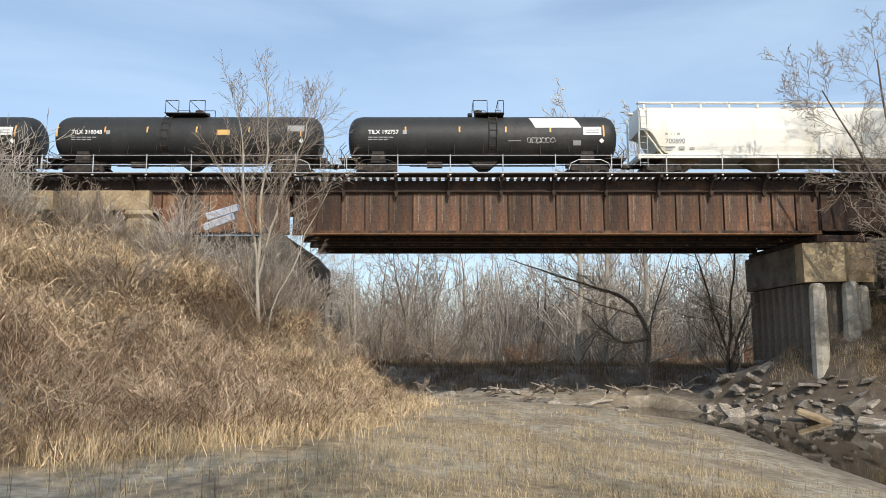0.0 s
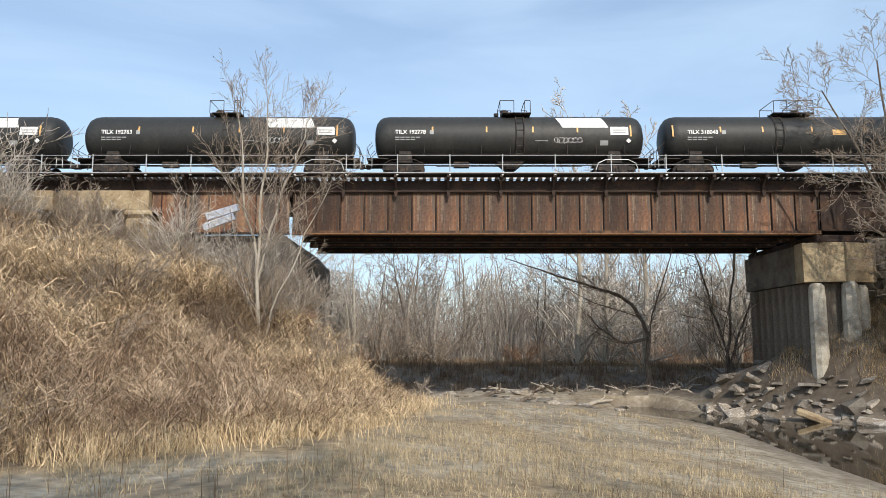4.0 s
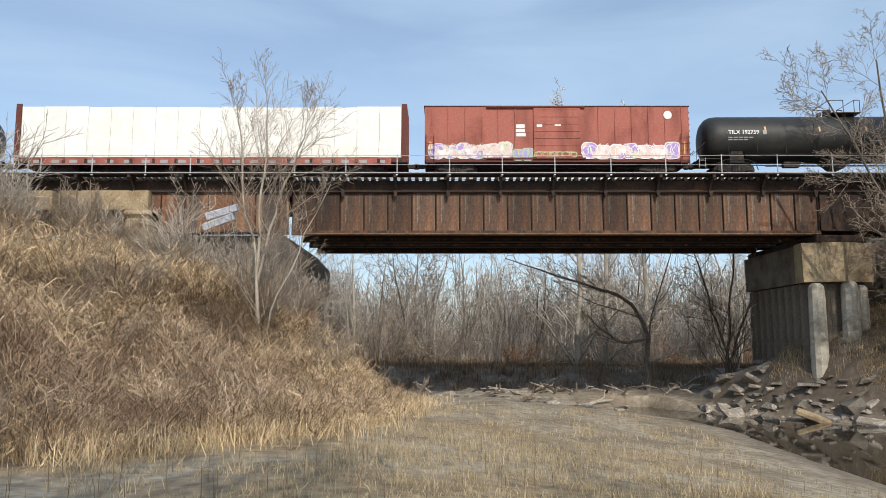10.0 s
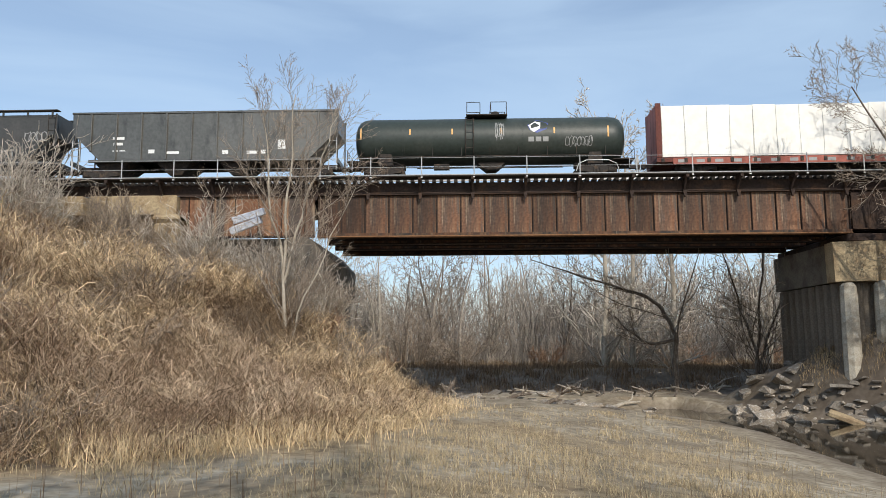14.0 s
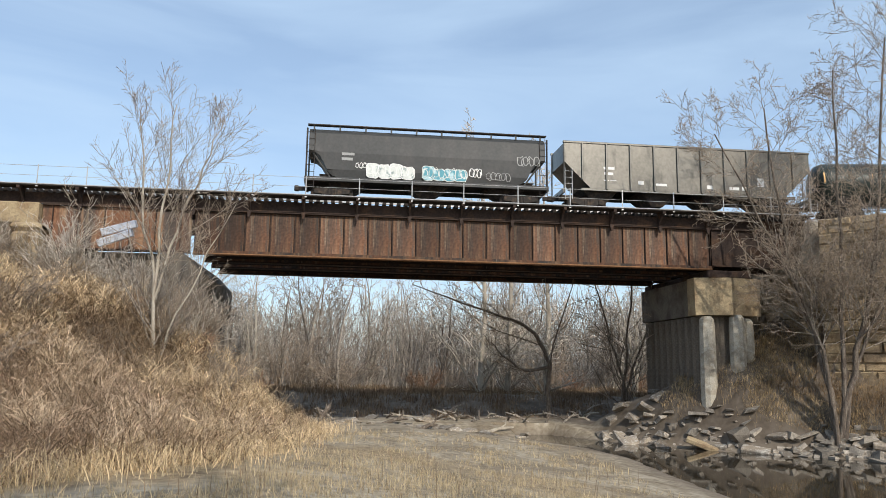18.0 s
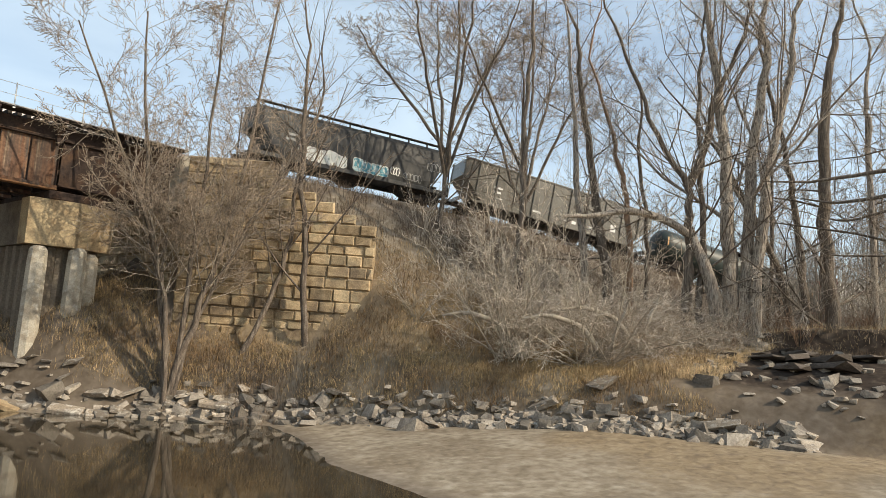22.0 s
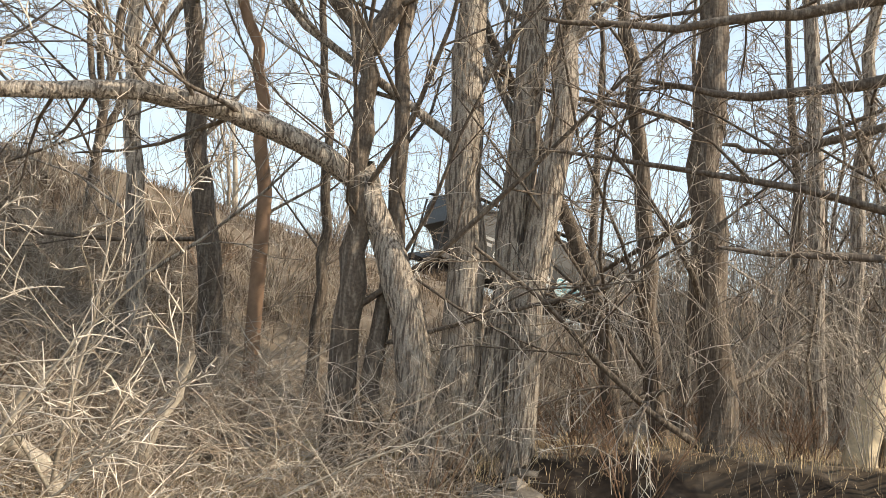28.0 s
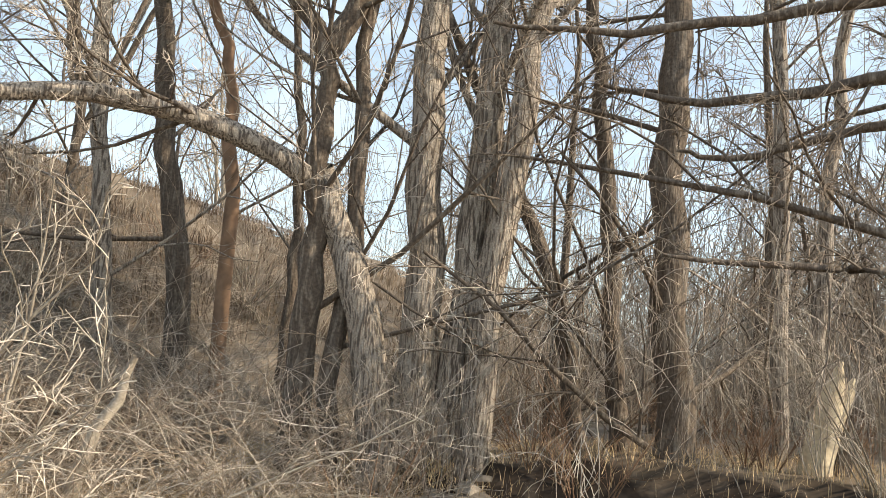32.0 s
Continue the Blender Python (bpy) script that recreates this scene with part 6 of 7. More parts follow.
hero("slope_tree", "tall dark bare tree above the brush", [([(43.58, 30.97, 9.0), (43.54, 31.02, 14), (43.5, 31.05, 18.2), (43.6, 31, 24)], .2, .07)], DARK, 231, over=LIGHT)
def crest_tree(x, y, high, wide, seed, mats, label, n=7):
    """A broad crown of many stems that part a few metres up."""
    r = random.Random(seed)
    z = gz(x, y)
    stems = [([(x, y, z), (x + .1, y, z + high * .3), (x + .3, y - .2, z + high * .62), (x + .2, y, z + high)], .2, .04)]
    for k in range(n):
        a = 6.283 * (k + r.uniform(-.3, .3)) / n
        q, h = r.uniform(.5, 1.0) * wide, r.uniform(.7, .95) * high
        z1 = z + high * r.uniform(.12, .34)
        stems.append(([(x + .1, y, z1), (x + math.cos(a) * q * .42, y + math.sin(a) * q * .42, z1 + (h - z1 + z) * .42), (x + math.cos(a) * q * .8, y + math.sin(a) * q * .8, z1 + (h - z1 + z) * .75), (x + math.cos(a) * q, y + math.sin(a) * q, z + h)], .12, .035))
    return hero("crest_tree", label, stems, mats, seed, "tall", dict(count=(10, 7, 5, 3), least=.0125, angle=((35, 75), (30, 65), (25, 60), (25, 60)), lift=(.03, .02, .03, .02), thin=(.4, .5, .6, .7), bend=(.2, .22, .22, .2), ratio=(.42, .58, .62, .6)), 7)


crest_tree(45.2, 38.8, 20, 8.0, 233, DARK, "broad-crowned bare tree beside the track", 6)
crest_tree(51.0, 36.5, 19, 6.5, 236, DARK, "tall broad-crowned bare tree beside the track", 5)
for k, (tx, ty) in enumerate(((12.3, 69.5), (15.0, 70.5), (18.2, 69))):
    hero("tall_far_tree", "tall pale bare tree behind the bridge", [([(tx, ty, 3), (tx + .2, ty, 12), (tx - .3, ty, 25.5 - k)], .34, .04)], PALE, 260 + k, "far", dict(count=(20, 9, 6), ratio=(.34, .5, .55), least=.03))
hero("creek_tree", "many-stemmed grey tree leaning over the pool", [
    ([(28.2, 41.8, 1.4), (27.6, 42.1, 6), (26.4, 42.5, 11), (25.4, 42.9, 21)], .21, .04),
    ([(28.4, 41.7, 1.4), (29.4, 41.2, 6), (30.6, 40.7, 12), (31.9, 40.2, 25)], .22, .04),
    ([(28.1, 41.5, 1.4), (27.5, 41.7, 6), (25.2, 42, 12), (21.8, 42.4, 19)], .15, .035),
    ([(28.5, 41.6, 1.4), (28.6, 41.4, 7), (28.8, 41.2, 13), (28.9, 41, 23)], .17, .04),
    ([(28.6, 41.5, 1.4), (29.6, 41.1, 6), (32.2, 40.3, 12), (35.0, 39.6, 18)], .13, .035)], (M_BARK_DARK, M_BARK, M_TWIG), 237, "tall", dict(count=(22, 9, 5, 3), least=.0125, ratio=(.31, .56, .6, .6), thin=(.36, .5, .6, .7), bend=(.2, .22, .22, .2), angle=((28, 60), (28, 60), (25, 60), (25, 60)), lift=(.06, .03, .03, .02), **{"from": (.48, .12, .12, .12)}))
hero("wall_tree", "thin dark tree against the sandstone wall", [([(34.6, 38.9, 4.6), (34.4, 39.2, 9), (33.9, 39.6, 14), (33.8, 39.7, 18)], .2, .06)], DARK, 241, "slender")
hero("wall_tree", "leaning dark tree against the sandstone wall", [([(31.9, 40.9, 3.2), (33.2, 40.4, 6.4), (33.9, 40.2, 10), (34.2, 40, 14.5)], .15, .05)], DARK, 243, "slender")
hero("slender_tree", "pale slender bare tree on the grassy slope", [
    ([(-9.0, 36.9, 5.6), (-9.0, 36.9, 9), (-8.8, 37, 13), (-8.6, 37, 17.2)], .11, .02),
    ([(-9.0, 36.95, 7.6), (-8.2, 37, 11), (-7.2, 37.1, 14), (-6.4, 37.2, 16.6)], .07, .015),
    ([(-9.05, 36.9, 8.2), (-9.8, 37, 12), (-10.3, 37, 16.8)], .07, .015),
    ([(-8.5, 37.2, 5.4), (-7.2, 37.4, 9), (-5.6, 37.6, 12.5)], .06, .015)], (M_BARK_PALE, M_BARK, M_TWIG), 245, "slender", dict(count=(18, 8, 5), least=.009, ratio=(.46, .5, .5), **{"from": (.15, .12, .12)}), 8)
hero("bent_tree", "dark bent tree on the far bank", [
    ([(16.0, 60, 3.2), (16.0, 59.9, 5.2), (15.4, 60, 6.8), (14.2, 60.3, 8.2), (12.6, 60.5, 8.8)], .2, .06),
    ([(15.9, 59.9, 4.9), (14.2, 60, 4.6), (12.8, 60.2, 5.4), (11.4, 60.3, 6.8)], .13, .04)], DARK, 249, "far", dict(count=(8, 6, 5)))
hero("far_bank_tree", "dark many-stemmed tree behind the pier", [
    ([(21.5, 58, 3.2), (21.8, 58, 7), (22.4, 58, 12)], .14, .04), ([(21.6, 58.2, 3.2), (20.6, 58.2, 7), (19.4, 58.4, 11.5)], .13, .04),
    ([(21.8, 58.1, 3.2), (23.0, 58.2, 6.5), (24.6, 58.4, 10)], .12, .04)], DARK, 251, "far")


# more of the woods: past the wooded bank, and two trees by the camera whose shade falls on the bar
def more_woods():
    rnd = random.Random(19)
    kinds = [o for o in bpy.data.objects if o.name.split(".")[0] == "bare_tree" and o.parent is None][:5]
    for k in range(34):
        x, y = rnd.uniform(63, 90), rnd.uniform(-4, 27)
        if k > 22:
            p, a = track(rnd.uniform(45, 120))
            o = rnd.uniform(7, 20)
            x, y = p.x - math.sin(a) * o, p.y + math.cos(a) * o
        s = rnd.uniform(.8, 1.25)
        c = copy_thing(kinds[rnd.randrange(5)], pose(x, y, gz(x, y) - .1, rnd.uniform(-6, 6), rnd.uniform(-6, 6), rnd.uniform(0, 360)))
        c.scale = (s, s, s)
        tagged(c, "bare grey tree in the woods behind the bank", "tree", "bare trees behind the bank")
    for x, y, s in ((-3.5, -6.5, 1.5), (.5, -8, 1.6), (-9, -6, 1.45), (7, -7, 1.5), (15, -5, 1.35), (20, -3.5, 1.3), (25, -2, 1.25)):
        c = copy_thing(kinds[1], pose(x, y, gz(x, y) - .1, 0, 0, 40 * s))
        c.scale = (s, s, s)
        tagged(c, "bare grey tree beside the sandy bar", "tree", "bare trees beside the bar")


more_woods()


# ---- brush ----
def brush_kind(seed, stems, length, spread, mats, droop=0.0, r0=.018, least=.005):
    rnd, w = random.Random(seed), Wood()
    p = dict(STYLE["brush"], lift=(.05 - droop, .03 - droop), least=least, count=(7, 4) if least > .01 else (5, 2))
    for k in range(stems):
        a = rnd.uniform(0, 6.283)
        way = Vector((math.cos(a) * spread, math.sin(a) * spread, 1))
        pts, _ = limb_points(rnd, (math.cos(a) * .25 * rnd.random(), math.sin(a) * .25 * rnd.random(), -.1), way, length * rnd.uniform(.6, 1.1), .12, 5, .02 - droop * .6)
        w.put("limbs", pts, r0, r0 * .35, 3)
        grow(w, rnd, pts, r0, r0 * .35, 0, p)
    return plant("bush", "", "bush", w, mats, None)


BUSH = [brush_kind(300, 9, 2.6, .35, GREY), brush_kind(301, 8, 3.4, .3, PALE), brush_kind(302, 12, 1.7, .5, (M_TWIG_RED, M_TWIG_RED, M_TWIG_RED)),
        brush_kind(303, 10, 2.2, .7, (M_TWIG_RED, M_TWIG_RED, M_TWIG)), brush_kind(304, 14, 3.0, .8, PALE, .06),
        brush_kind(305, 11, 3.2, .3, (M_TWIG, M_TWIG, M_TWIG), 0, .032, .013), brush_kind(306, 8, 4.2, .22, PALE, 0, .036, .013), brush_kind(307, 15, 2.0, .6, (M_TWIG_RED, M_TWIG_RED, M_TWIG_RED), .02, .028, .013),
        brush_kind(308, 13, 2.4, .8, (M_TWIG, M_TWIG, M_TWIG), .07, .028, .012)]


def scatter_brush():
    r = random.Random(12)
    spots = []
    for k in range(110):     # top and face of the left slope
        x = r.uniform(-44, -8)
        spots.append((x, 45.8 - abs(r.gauss(0, 2.6)), (5, 6, 5, 7, 5)[k % 5], "tangled brown brush on the grassy embankment"))
    for k in range(22):
        spots.append((r.uniform(-34, -9.5), r.uniform(13, 34), (8, 8, 7)[k % 3], "tangled brown brush on the grassy embankment"))
    for k in range(8):
        spots.append((r.uniform(-19, -8.5), r.uniform(13, 20), 8, "tangled brown brush on the grassy embankment"))
    for k in range(12):
        spots.append((r.uniform(-44, -24), r.uniform(36, 43), 6, "tall leafless saplings on the grassy embankment"))
    for k in range(18):
        spots.append((r.uniform(-22, -5), r.uniform(34, 44), (7, 8, 5)[k % 3], "tangled brown brush on the grassy embankment"))
    for k in range(34):     # saplings before the abutment
        spots.append((r.uniform(-16.5, -7.6), r.uniform(37.5, 45), (6, 5, 6, 7)[k % 4], "leafless saplings crowding the old abutment"))
    for k in range(80):     # wooded embankment
        x, y, n = along([(37, 35.5), (41, 29), (44, 23), (48, 15), (50, 9)], r.random())
        o = r.uniform(-1, 14)
        spots.append((x + n[0] * o, y + n[1] * o, (2, 3, 0, 4, 1)[k % 5], "brown leafless brush on the wooded bank"))
    for k in range(60):     # under the far woods
        y = r.uniform(73, 96)
        spots.append((r.uniform(-14, 36) * y / 62, y, (5, 8, 6, 7)[k % 4], "leafless undergrowth of the far woods"))
    for x, y, k, label in spots:
        s = r.uniform(.7, 1.25) * (1.5 if "far woods" in label or "tall" in label else 1)
        c = copy_thing(BUSH[k], pose(x, y, gz(x, y) - .05, r.uniform(-8, 8), r.uniform(-8, 8), r.uniform(0, 360)))
        c.scale = (s, s, s)
        tagged(c, label, "bush", label.split(" brush")[0].replace("leafless undergrowth of the", "undergrowth of") + " bushes")
    for b in BUSH:
        for o in list(b.children):
            bpy.data.objects.remove(o)
        bpy.data.objects.remove(b)


scatter_brush()


def sprawling_shrub(at, seed, stems, reach, up, name_label, least=.011, mats=PALE):
    rnd, w = random.Random(seed), Wood()
    p = dict(STYLE["brush"], count=(7, 5, 2), angle=((18, 50), (25, 60), (25, 60)), ratio=(.5, .5, .5), thin=(.5, .6, .7), bend=(.2, .26, .28), lift=(.0, -.03, -.05), twig_level=1, least=least, **{"from": (.15, .1, .1)})
    right = Vector((.6, -.8, 0))
    for k in range(stems):
        u = rnd.uniform(-1, 1)
        way = right * u * reach + Vector((-.55 * rnd.random(), -.35 * rnd.random(), rnd.uniform(.3, 1.0) * up))
        ft = right * rnd.uniform(-1.0, 1.0) + Vector((0, 0, -.1))
        pts, _ = limb_points(rnd, ft, way, rnd.uniform(.6, 1.05) * (4.4 + 3.6 * up * (1 - abs(u) * .5)), .1, 6, -.012)
        w.put("limbs", pts, .042, .011, 5)
        grow(w, rnd, pts, .03, .01, 0, p)
    w.put("trunk", stem_through([(.9, -.6, -.3), (-.3, .2, 1.6), (-1.9, 1.2, 2.3), (-3.0, 2.2, 2.1)], 5), .17, .06, 8)
    w.put("trunk", stem_through([(.5, -.4, -.3), (.8, -.9, 1.8), (1.0, -1.4, 3.4)], 6), .14, .05, 8)
    return plant("sprawling_shrub", name_label, "shrub", w, mats, pose(at[0], at[1], gz(*at)))


sprawling_shrub((39.6, 28.4), 77, 20, .8, 1.45, "tall pale shrub of fine leafless twigs on the bank")
sprawling_shrub((41.0, 24.4), 78, 15, 1.15, .85, "wide pale shrub of arching leafless twigs above the rubble")
sprawling_shrub((43.2, 23.8), 79, 13, .9, .8, "low pale leafless shrub beside the forked tree", .0055)


def strand(rnd, at, way, length, droop, n=5):
    pts, p, d = [Vector(at)], Vector(at), Vector(way).normalized()
    for _ in range(n):
        d = (d + Vector((rnd.uniform(-1, 1), rnd.uniform(-1, 1), rnd.uniform(-1, 1))) * .3 + Vector((0, 0, droop))).normalized()
        p = p + d * (length / n)
        pts.append(p.copy())
    return pts


def brush_tangle():
    """Fine twigs crossing one another over the bank."""
    rnd = random.Random(91)
    for name, label, n, material in (("pale_tangle", "pale bare twigs tangled over the bank", 1700, M_TWIG_PALE), ("brown_twig_tangle", "brown bare twigs tangled over the bank", 1800, M_TWIG), ("slope_twig_tangle", "grey thin canes on the slope below the track", 2000, M_TWIG_MID)):
        w = Wood()
        far = material is M_TWIG_MID
        for _ in range(n):
            a, o = rnd.random(), rnd.uniform(1.5, 11) if far else abs(rnd.gauss(0, 2.6))
            x, y = 39.4 + 8.2 * a + .58 * o + rnd.gauss(0, .5), 29.4 - 7.2 * a + .81 * o + rnd.gauss(0, .5)
            if not far and rnd.random() < .45:
                x, y = 40.5 + 7.6 * a + rnd.gauss(0, .5), 24.6 - 4.2 * a + rnd.gauss(0, 1.0)
            elif not far and x > 47.6 and y < 24:
                continue
            h = abs(rnd.gauss(0, 1.0))
            q = rnd.uniform(0, 6.283)
            pts = strand(rnd, (x, y, gz_grid(x, y) + h), (math.cos(q), math.sin(q), rnd.uniform(-.1, 1.2)), rnd.uniform(.7, 2.4), rnd.uniform(-.12, .03))
            w.put("twigs", pts, rnd.uniform(.005, .012), .0035, 3)
            for _ in range(2):
                at, d = at_along(pts, rnd.uniform(.2, .8))
                w.put("twigs", strand(rnd, at, d + Vector((rnd.uniform(-1, 1), rnd.uniform(-1, 1), rnd.uniform(-.3, .8))), rnd.uniform(.3, .9), -.03, 3), .005, .002, 3)
        tagged(new(name, w.mesh("twigs", material)), label, "brush", kind="stuff")


GRID_X, GRID_Y = np.arange(30, 70.1, .5), np.arange(0, 50.1, .5)
GRID = ground_z(*[g.ravel() for g in np.meshgrid(GRID_X, GRID_Y)]).reshape(len(GRID_Y), len(GRID_X))


def gz_grid(x, y):
    return float(GRID[min(max(int(round((y - 0) * 2)), 0), len(GRID_Y) - 1), min(max(int(round((x - 30) * 2)), 0), len(GRID_X) - 1)])


brush_tangle()


def hanging_twigs():
    """A curtain of long drooping twigs over the lip of the cut bank."""
    rnd, w = random.Random(92), Wood()
    for _ in range(75):
        b = rnd.random()
        x, y = 51.6 - 1.2 * b + rnd.gauss(0, .5), 13.4 + 4.4 * b + rnd.gauss(0, .6)
        q = rnd.uniform(0, 6.283)
        pts = strand(rnd, (x, y, rnd.uniform(9.0, 13.2)), (math.cos(q), math.sin(q), -.2), rnd.uniform(2.4, 4.6), -.28, 8)
        w.put("twigs", pts, .0085, .003, 3)
        for _ in range(4):
            at, d = at_along(pts, rnd.uniform(.1, .9))
            w.put("twigs", strand(rnd, at, d + Vector((rnd.uniform(-.8, .8), rnd.uniform(-.8, .8), -.2)), rnd.uniform(.5, 1.5), -.2, 4), .005, .0025, 3)
    tagged(new("hanging_twigs", w.mesh("twigs", M_TWIG_MID)), "curtain of long grey drooping twigs over the bank", "brush", kind="stuff")


hanging_twigs()


# ---- grass ----
def blades(name, label, xs, ys, hs, widths, material, seed, lean=.5, category="grass"):
    r = np.random.RandomState(seed)
    n = len(xs)
    z = ground_z(xs, ys) - .03
    a, b = r.uniform(0, 6.283, n), r.uniform(0, 6.283, n)
    tilt = np.abs(r.normal(0, lean, n))
    dx, dy = np.cos(b) * tilt, np.sin(b) * tilt
    wx, wy = np.cos(a) * widths / 2, np.sin(a) * widths / 2
    P = np.stack([xs, ys, z], -1)
    side = np.stack([wx, wy, 0 * wx], -1)
    mid = P + np.stack([dx * hs * .35, dy * hs * .35, hs * .6], -1)
    tip = P + np.stack([dx * hs * 1.0, dy * hs * 1.0, hs * np.clip(1.05 - tilt * .45, .25, 1)], -1)
    V = np.stack([P - side, P + side, mid - side * .8, mid + side * .8, tip], 1).reshape(-1, 3)
    k = np.arange(n)[:, None, None] * 5
    F = (np.array([[0, 1, 3], [0, 3, 2], [2, 3, 4]])[None] + k).reshape(-1, 3)
    me = array_mesh(name, V, F, material)
    return tagged(new(name, me), label, category, kind="stuff")


def clumped(r, n, clumps, spread, region):
    """Random places in clumps; region gives centres."""
    cx, cy = region(r, clumps)
    i = r.randint(0, clumps, n)
    return cx[i] + r.normal(0, spread, n), cy[i] + r.normal(0, spread, n), i


def on_hill(r, n):
    x, y = r.uniform(-46, 0, n * 4), r.uniform(9, 46, n * 4)
    d, s, _ = seg_dist(x, y, TOE)
    ok = (s > 0)
    near = np.where(r.rand(len(x)) < np.clip(1.2 - (-x - 20) / 40, .3, 1), ok, False)
    x, y = x[near][:n], y[near][:n]
    k = n - len(x)
    return (np.concatenate([x, x[:k]]), np.concatenate([y, y[:k]]))


def build_grass():
    r = np.random.RandomState(4)
    x, y, i = clumped(r, 22000, 1900, .28, on_hill)
    hh = r.uniform(.3, .75, 1900)[i] * r.uniform(.6, 1.15, len(x))
    blades("hill_grass", "long dry tan grass matted over the slope", x, y, hh, r.uniform(.01, .022, len(x)), M_GRASS, 5, 1.6)
    x, y, i = clumped(r, 30000, 1300, .35, on_hill)
    hh = r.uniform(.5, 1.35, 1300)[i] * r.uniform(.6, 1.15, len(x))
    blades("hill_weeds", "brown dead weeds tangled over the slope", x, y, hh, r.uniform(.008, .02, len(x)), M_GRASS_RED, 6, 1.3)

    def on_bar(r, n):
        y = 5 + 38 * r.rand(n) ** 1.4
        return r.uniform(-.75, .55, n) * (y + 4), y

    x, y, i = clumped(r, 48000, 900, .36, on_bar)
    pd, _, _ = seg_dist(x, y, POOL, True)
    keep = ~inside(x, y, POOL) & (pd > 2.5)
    x, y, i = x[keep], y[keep], i[keep]
    blades("bar_grass", "thin pale dry grass on the sandy bar", x, y, r.uniform(.08, .34, 900)[i] * r.uniform(.5, 1.2, len(x)), r.uniform(.006, .012, len(x)) * (1 + y / 30), M_GRASS_PALE, 7, 1.0)
    x, y = on_bar(r, 900)
    pd, _, _ = seg_dist(x, y, POOL, True)
    keep = ~inside(x, y, POOL) & (pd > 3)
    x, y = x[keep], y[keep]
    blades("weed_stalks", "thin dark dead weed stalks on the bar", x, y, r.uniform(.3, .9, len(x)), np.full(len(x), .014), M_GRASS_RED, 8, .15)

    def on_bank(r, n):
        k = r.rand(n)
        P = np.array([along([(20, 48.5), (24, 44.5), (28, 41), (32, 37), (36, 27), (38, 20.5), (41, 10)], v)[:2] for v in k])
        N = np.array([along([(20, 48.5), (24, 44.5), (28, 41), (32, 37), (36, 27), (38, 20.5), (41, 10)], v)[2] for v in k])
        o = 1.3 + 7.5 * r.rand(n) ** 1.3
        return P[:, 0] + N[:, 0] * o, P[:, 1] + N[:, 1] * o

    x, y, i = clumped(r, 42000, 1900, .35, on_bank)
    ok = ~((x > 40.5) & (x < 50.6) & (y < 20.3))
    x, y, i = x[ok], y[ok], i[ok]
    blades("bank_grass", "dry brown grass on the wooded bank", x, y, r.uniform(.2, .6, 1900)[i] * r.uniform(.6, 1.2, len(x)), r.uniform(.01, .026, len(x)), M_GRASS, 9, .6)

    def on_far(r, n):
        y = r.uniform(60, 80, n)
        return r.uniform(-16, 30, n) * y / 60, y

    x, y, i = clumped(r, 30000, 700, .5, on_far)
    blades("far_grass", "dry grass and weeds on the far bank", x, y, r.uniform(.3, .9, 700)[i] * r.uniform(.6, 1.2, len(x)), r.uniform(.02, .05, len(x)), M_GRASS_RED, 10, .5)

    def on_slope(r, n):
        k = r.uniform(30, 110, n)
        P = [track(v) for v in k]
        o = r.uniform(1.9, 12, n)
        return np.array([p.x + math.sin(a) * q for (p, a), q in zip(P, o)]), np.array([p.y - math.cos(a) * q for (p, a), q in zip(P, o)])

    x, y, i = clumped(r, 42000, 1200, .4, on_slope)
    wd, ws, wa = seg_dist(x, y, [(29.9, 45.0), (37.5, 36.9)])
    ok = (wd > 1.2)
    x, y, i = x[ok], y[ok], i[ok]
    blades("embankment_weeds", "dead brown weeds on the railway embankment", x, y, r.uniform(.3, .9, 1200)[i] * r.uniform(.6, 1.2, len(x)), r.uniform(.012, .03, len(x)), M_WEED_GREY, 11, .6)


build_grass()


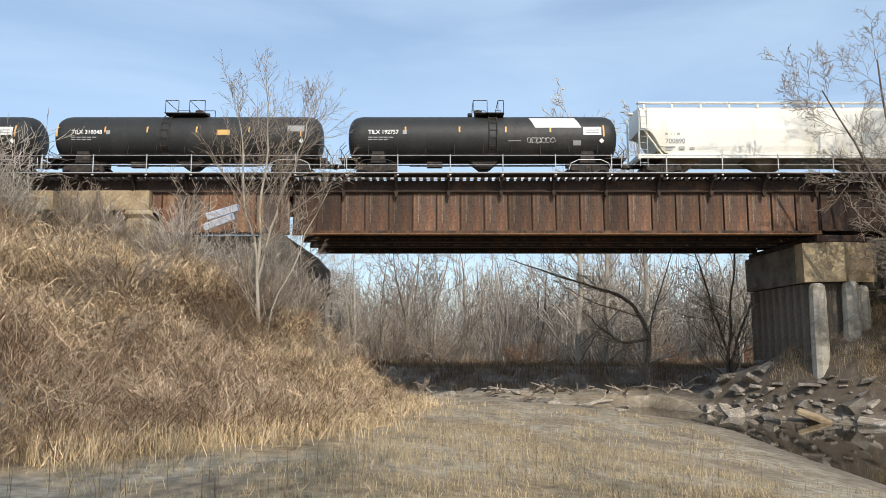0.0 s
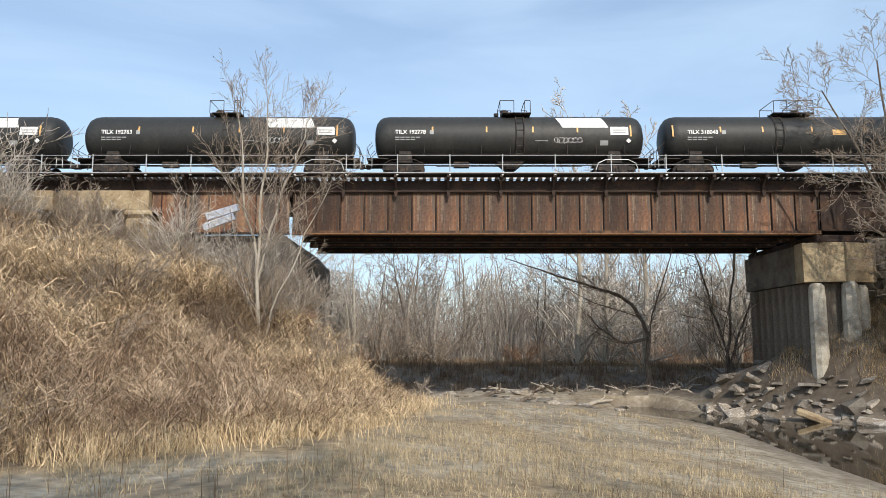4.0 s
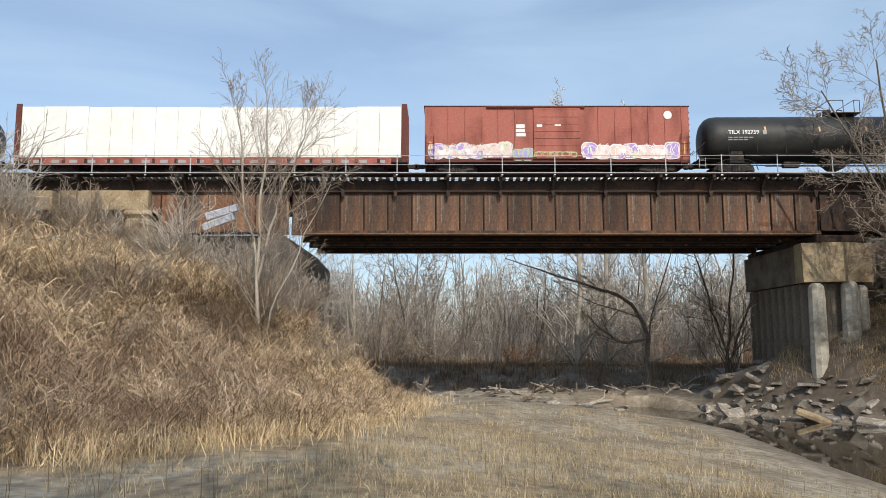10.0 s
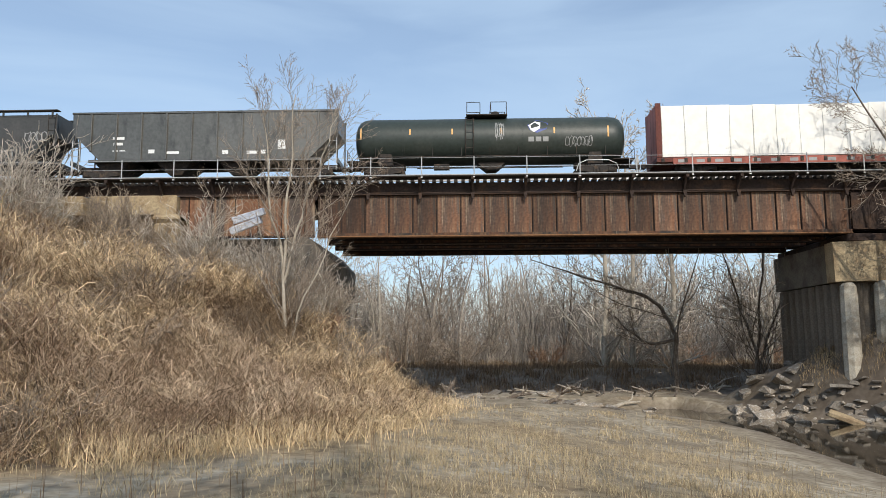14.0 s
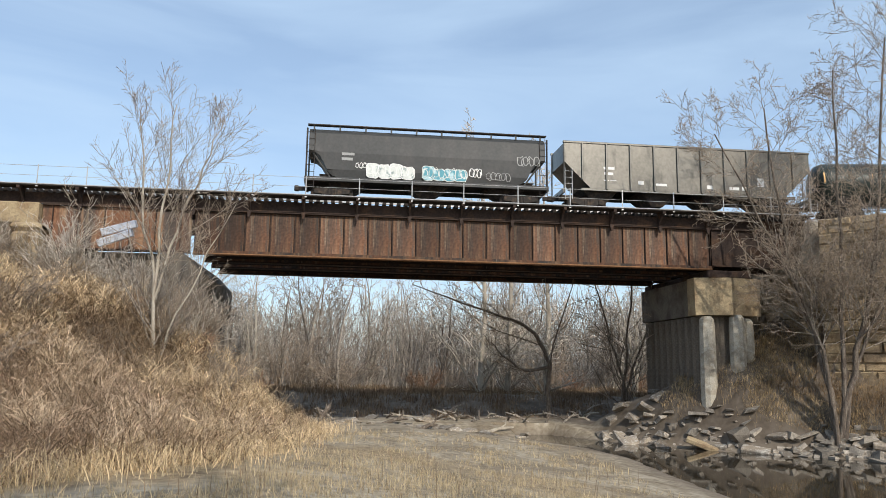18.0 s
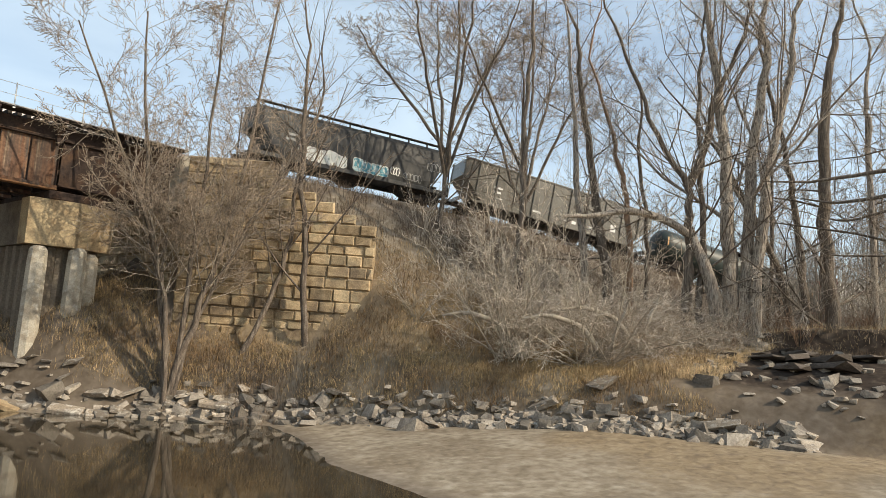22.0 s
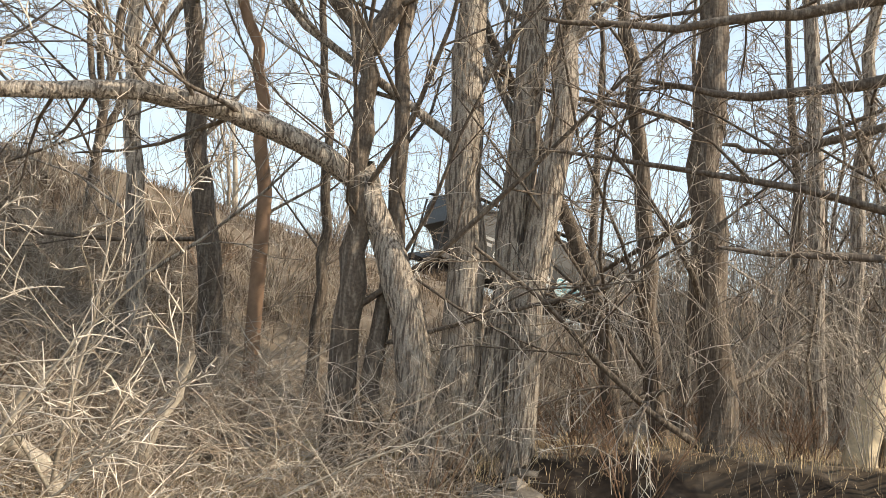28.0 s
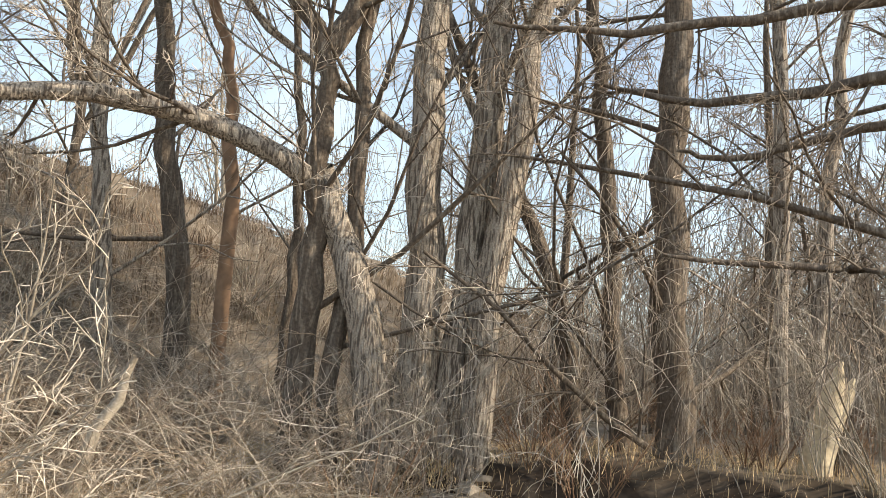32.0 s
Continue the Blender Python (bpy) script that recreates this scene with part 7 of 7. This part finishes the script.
def tangle():
    """Mounds of dead grass and vines that arch over one another on the slope."""
    r = np.random.RandomState(21)
    cx, cy = r.uniform(-42, 0, 9000), r.uniform(9, 43, 9000)
    d, s, _ = seg_dist(cx, cy, TOE)
    dist = np.hypot(cx, cy)
    ok = (s > 0) & (d > .2) & (r.rand(9000) < np.clip(26 / dist, .3, 1) ** 2) & (np.abs(cx) < cy * .72 + 4) & (cy < 43.5 - 3 * r.rand(9000))
    cx, cy, d = cx[ok][:260], cy[ok][:260], d[ok][:260]
    m = len(cx)
    R = r.uniform(1.0, 2.8, m)
    H = np.minimum(R, 2.2) * r.uniform(.4, 1.1, m) * np.clip(.35 + d / 3, .35, 1)
    # the low dark brown strands put the mounds' inner shade into colour
    for name, label, n, material, low, seed in (("golden_tangle", "sunlit golden grass arching over the slope", 82000, M_GRASS_GOLD, .68, 1), ("vine_tangle", "matted grey-brown dead vines heaped over the slope", 88000, M_VINE, .62, 3), ("brown_tangle", "dark brown vines and weeds under the grass, darkening it like shade", 36000, M_GRASS_RED, .0, 2)):
        q = np.random.RandomState(seed)
        i = q.randint(0, m, n)
        th, u = q.uniform(0, 6.283, n), np.sqrt(q.rand(n))
        x, y = cx[i] + np.cos(th) * u * R[i], cy[i] + np.sin(th) * u * R[i]
        if low > 0:
            patch = wobble(x, y, 1.9, 61) + .25 * q.normal(0, 1, n) < -.12 + .6 * smooth(-8.5, -4.5, x) + .5 * smooth(26, 32, y)
            keep = (patch == (material is M_GRASS_GOLD)) & (wobble(x, y, 1.5, 62) < .42)
            x, y, i, th, u = x[keep], y[keep], i[keep], th[keep], u[keep]
            n = len(x)
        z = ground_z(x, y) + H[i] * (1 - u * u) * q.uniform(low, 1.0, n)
        a = th + q.normal(0, 1.3, n)
        L = q.uniform(.35, 1.25, n)
        out = np.stack([np.cos(a), np.sin(a), 0 * a], -1)
        side = np.stack([-np.sin(a), np.cos(a), q.normal(0, .5, n)], -1) * (q.uniform(.008, .02, n) * (.6 + np.hypot(x, y) / 50))[:, None] / 2
        up = np.array([0, 0, 1.0])
        P = np.stack([x, y, z], -1)
        M1 = P + out * (L * .38)[:, None] + up * (L * q.uniform(.05, .55, n))[:, None]
        b = a + q.normal(0, .9, n)
        T = M1 + np.stack([np.cos(b), np.sin(b), 0 * b], -1) * (L * q.uniform(.2, .5, n))[:, None] + up * (L * q.uniform(-.35, .4, n))[:, None]
        c = b + q.normal(0, 1.1, n)
        E = T + np.stack([np.cos(c), np.sin(c), 0 * c], -1) * (L * q.uniform(.15, .4, n))[:, None] + up * (L * q.uniform(-.55, .15, n))[:, None]
        V = np.stack([P - side, P + side, M1 - side * .9, M1 + side * .9, T - side * .7, T + side * .7, E], 1).reshape(-1, 3)
        F = (np.array([[0, 1, 3], [0, 3, 2], [2, 3, 5], [2, 5, 4], [4, 5, 6]])[None] + np.arange(n)[:, None, None] * 7).reshape(-1, 3)
        tagged(new(name, array_mesh(name, V, F, material)), label, "grass", kind="stuff")


tangle()


def litter():
    r = np.random.RandomState(33)
    line = [(24, 44.5), (28, 41), (32, 37), (34, 31), (36, 26.5), (38, 20.5)]
    A = [along(line, v) for v in r.rand(36000)]
    o = 1.0 + 7 * r.rand(36000) ** 1.3
    x, y = np.array([a[0] + a[2][0] * q for a, q in zip(A, o)]), np.array([a[1] + a[2][1] * q for a, q in zip(A, o)])
    wd, _, _ = seg_dist(x, y, [(29.9, 45.0), (37.5, 36.9)])
    x, y = x[wd > .6], y[wd > .6]
    keep = wobble(x, y, .9, 41) > -.45
    x, y = x[keep], y[keep]
    blades("bank_litter", "short dry grass and fallen leaves on the bank", x, y, r.uniform(.1, .4, len(x)), r.uniform(.012, .035, len(x)), M_GRASS, 34, 1.4)
    n = 17000
    x, y = r.uniform(41.5, 50, n), r.uniform(18.6, 25, n)
    blades("tree_foot_grass", "pale dry grass round the feet of the trees", x, y, r.uniform(.12, .5, n), r.uniform(.008, .02, n), M_GRASS_BRIGHT, 36, .9)
    n = 4200
    x, y = r.uniform(49.8, 55.5, n), r.uniform(11.5, 22, n)
    blades("fringe_grass", "reddish dry grass at the feet of the trees", x, y, r.uniform(.1, .5, n), r.uniform(.006, .014, n), M_GRASS_GOLD, 35, .9)


litter()


def straw():
    r = np.random.RandomState(52)
    n = 24000
    A = [along([(-9, 16.6), (-4.9, 21.5), (-3.2, 28), (-2.4, 36), (-2.4, 44)], v) for v in r.rand(n)]
    o = r.normal(1.1, 1.3, n)
    x, y = np.array([a[0] + a[2][0] * q for a, q in zip(A, o)]), np.array([a[1] + a[2][1] * q for a, q in zip(A, o)])
    blades("foot_grass", "bright straw-coloured grass at the foot of the slope", x, y, r.uniform(.3, 1.0, n), r.uniform(.01, .024, n), M_GRASS_BRIGHT, 53, 1.0)

    def near_bar(r, n):
        return r.uniform(-2.5, 9, n), r.uniform(9, 27, n)

    x, y, i = clumped(r, 15000, 240, .45, near_bar)
    _, hs, _ = seg_dist(x, y, TOE)
    x, y = x[hs <= 0], y[hs <= 0]
    blades("straw_tufts", "tufts of pale straw on the sandy bar", x, y, r.uniform(.08, .3, len(x)), r.uniform(.008, .016, len(x)), M_GRASS_PALE, 54, .8)


straw()


# wrack left by high water along the far bank, and slabs at the water's edge
def wrack():
    r = random.Random(51)
    for k in range(34):
        x, y = r.uniform(-2, 19), r.uniform(55.5, 61)
        l = r.uniform(.8, 2.6)
        a = r.uniform(0, 6.283)
        e = Vector((math.cos(a), math.sin(a), r.uniform(.0, .5))).normalized() * l
        s = Shape().tube([(0, 0, -.05), e * .5 + Vector((0, 0, r.uniform(.05, .25))), e], [.09, .07, .03], 6)
        s.tube([e * .4 + Vector((0, 0, .08)), e * .55 + Vector((r.uniform(-.4, .4), r.uniform(-.4, .4), .35))], [.05, .02], 5)
        tagged(part("fallen_branch", s, (M_BARK_DARK, M_BARK, M_BARK_PALE)[k % 3], at=pose(x, y, gz(x, y) + .05)), "weathered fallen branch on the far bank", "branch", "wrack of the far bank")
    for x, y, z0, a, lx, ly, tx in SLABS:
        tagged(part("flat_slab", Shape().bevel_box(-lx, lx, -ly, ly, -.14, .14, .05), M_ROCK, at=pose(x, y, max(gz(x, y), 0) + z0, tx, 6, a)), "flat pale stone slab at the water's edge", "slab", "slabs at the water's edge")


SLABS = ((29.98, 39.83, 0.12, -35, 0.85, 0.45, 14), (23.96, 43.23, 0.12, -40, 0.8, 0.4, 18), (22.45, 45.3, 0.12, -30, 0.7, 0.4, 12), (32.14, 36.78, 0.12, -50, 0.55, 0.4, 20))
wrack()


# ---- what moves ----
# the tail's place on the track: steady on the bridge, easing as the line bends away
TAIL = [(0, -180.1), (20, 16.55), (20.5, 21.2), (21, 25.9), (21.5, 30.7), (22, 35.6), (22.5, 39.5), (23, 43.3), (23.5, 47), (24, 50.3), (24.5, 52.4), (25, 53.8), (25.5, 54.6), (26, 55.6), (26.5, 57.8), (28.5, 75.5), (29, 79.5), (30, 89), (31, 99.5), (32, 110)]


def tail_at(t):
    for (a, p), (b, q) in zip(TAIL[:-1], TAIL[1:]):
        if t <= b:
            return p + (q - p) * (t - a) / (b - a)


def car_pose(mid, gap):
    p, _ = track(mid - gap)
    q, _ = track(mid + gap)
    d = q - p
    c = (p + q) / 2
    return pose(c.x, c.y, c.z, 0, -math.degrees(math.asin(d.z / d.length)), math.degrees(math.atan2(d.y, d.x)))


def motions():
    times = [0, .1, .25] + [.5 * k for k in range(1, 64)] + [31.75, 31.9, 32]
    for car, rear, front in TRAIN:
        mid, gap = (rear + front) / 2, (front - rear) / 2 - 2.0
        walk(car, [(t, car_pose(tail_at(t) + mid, gap)) for t in times])


motions()
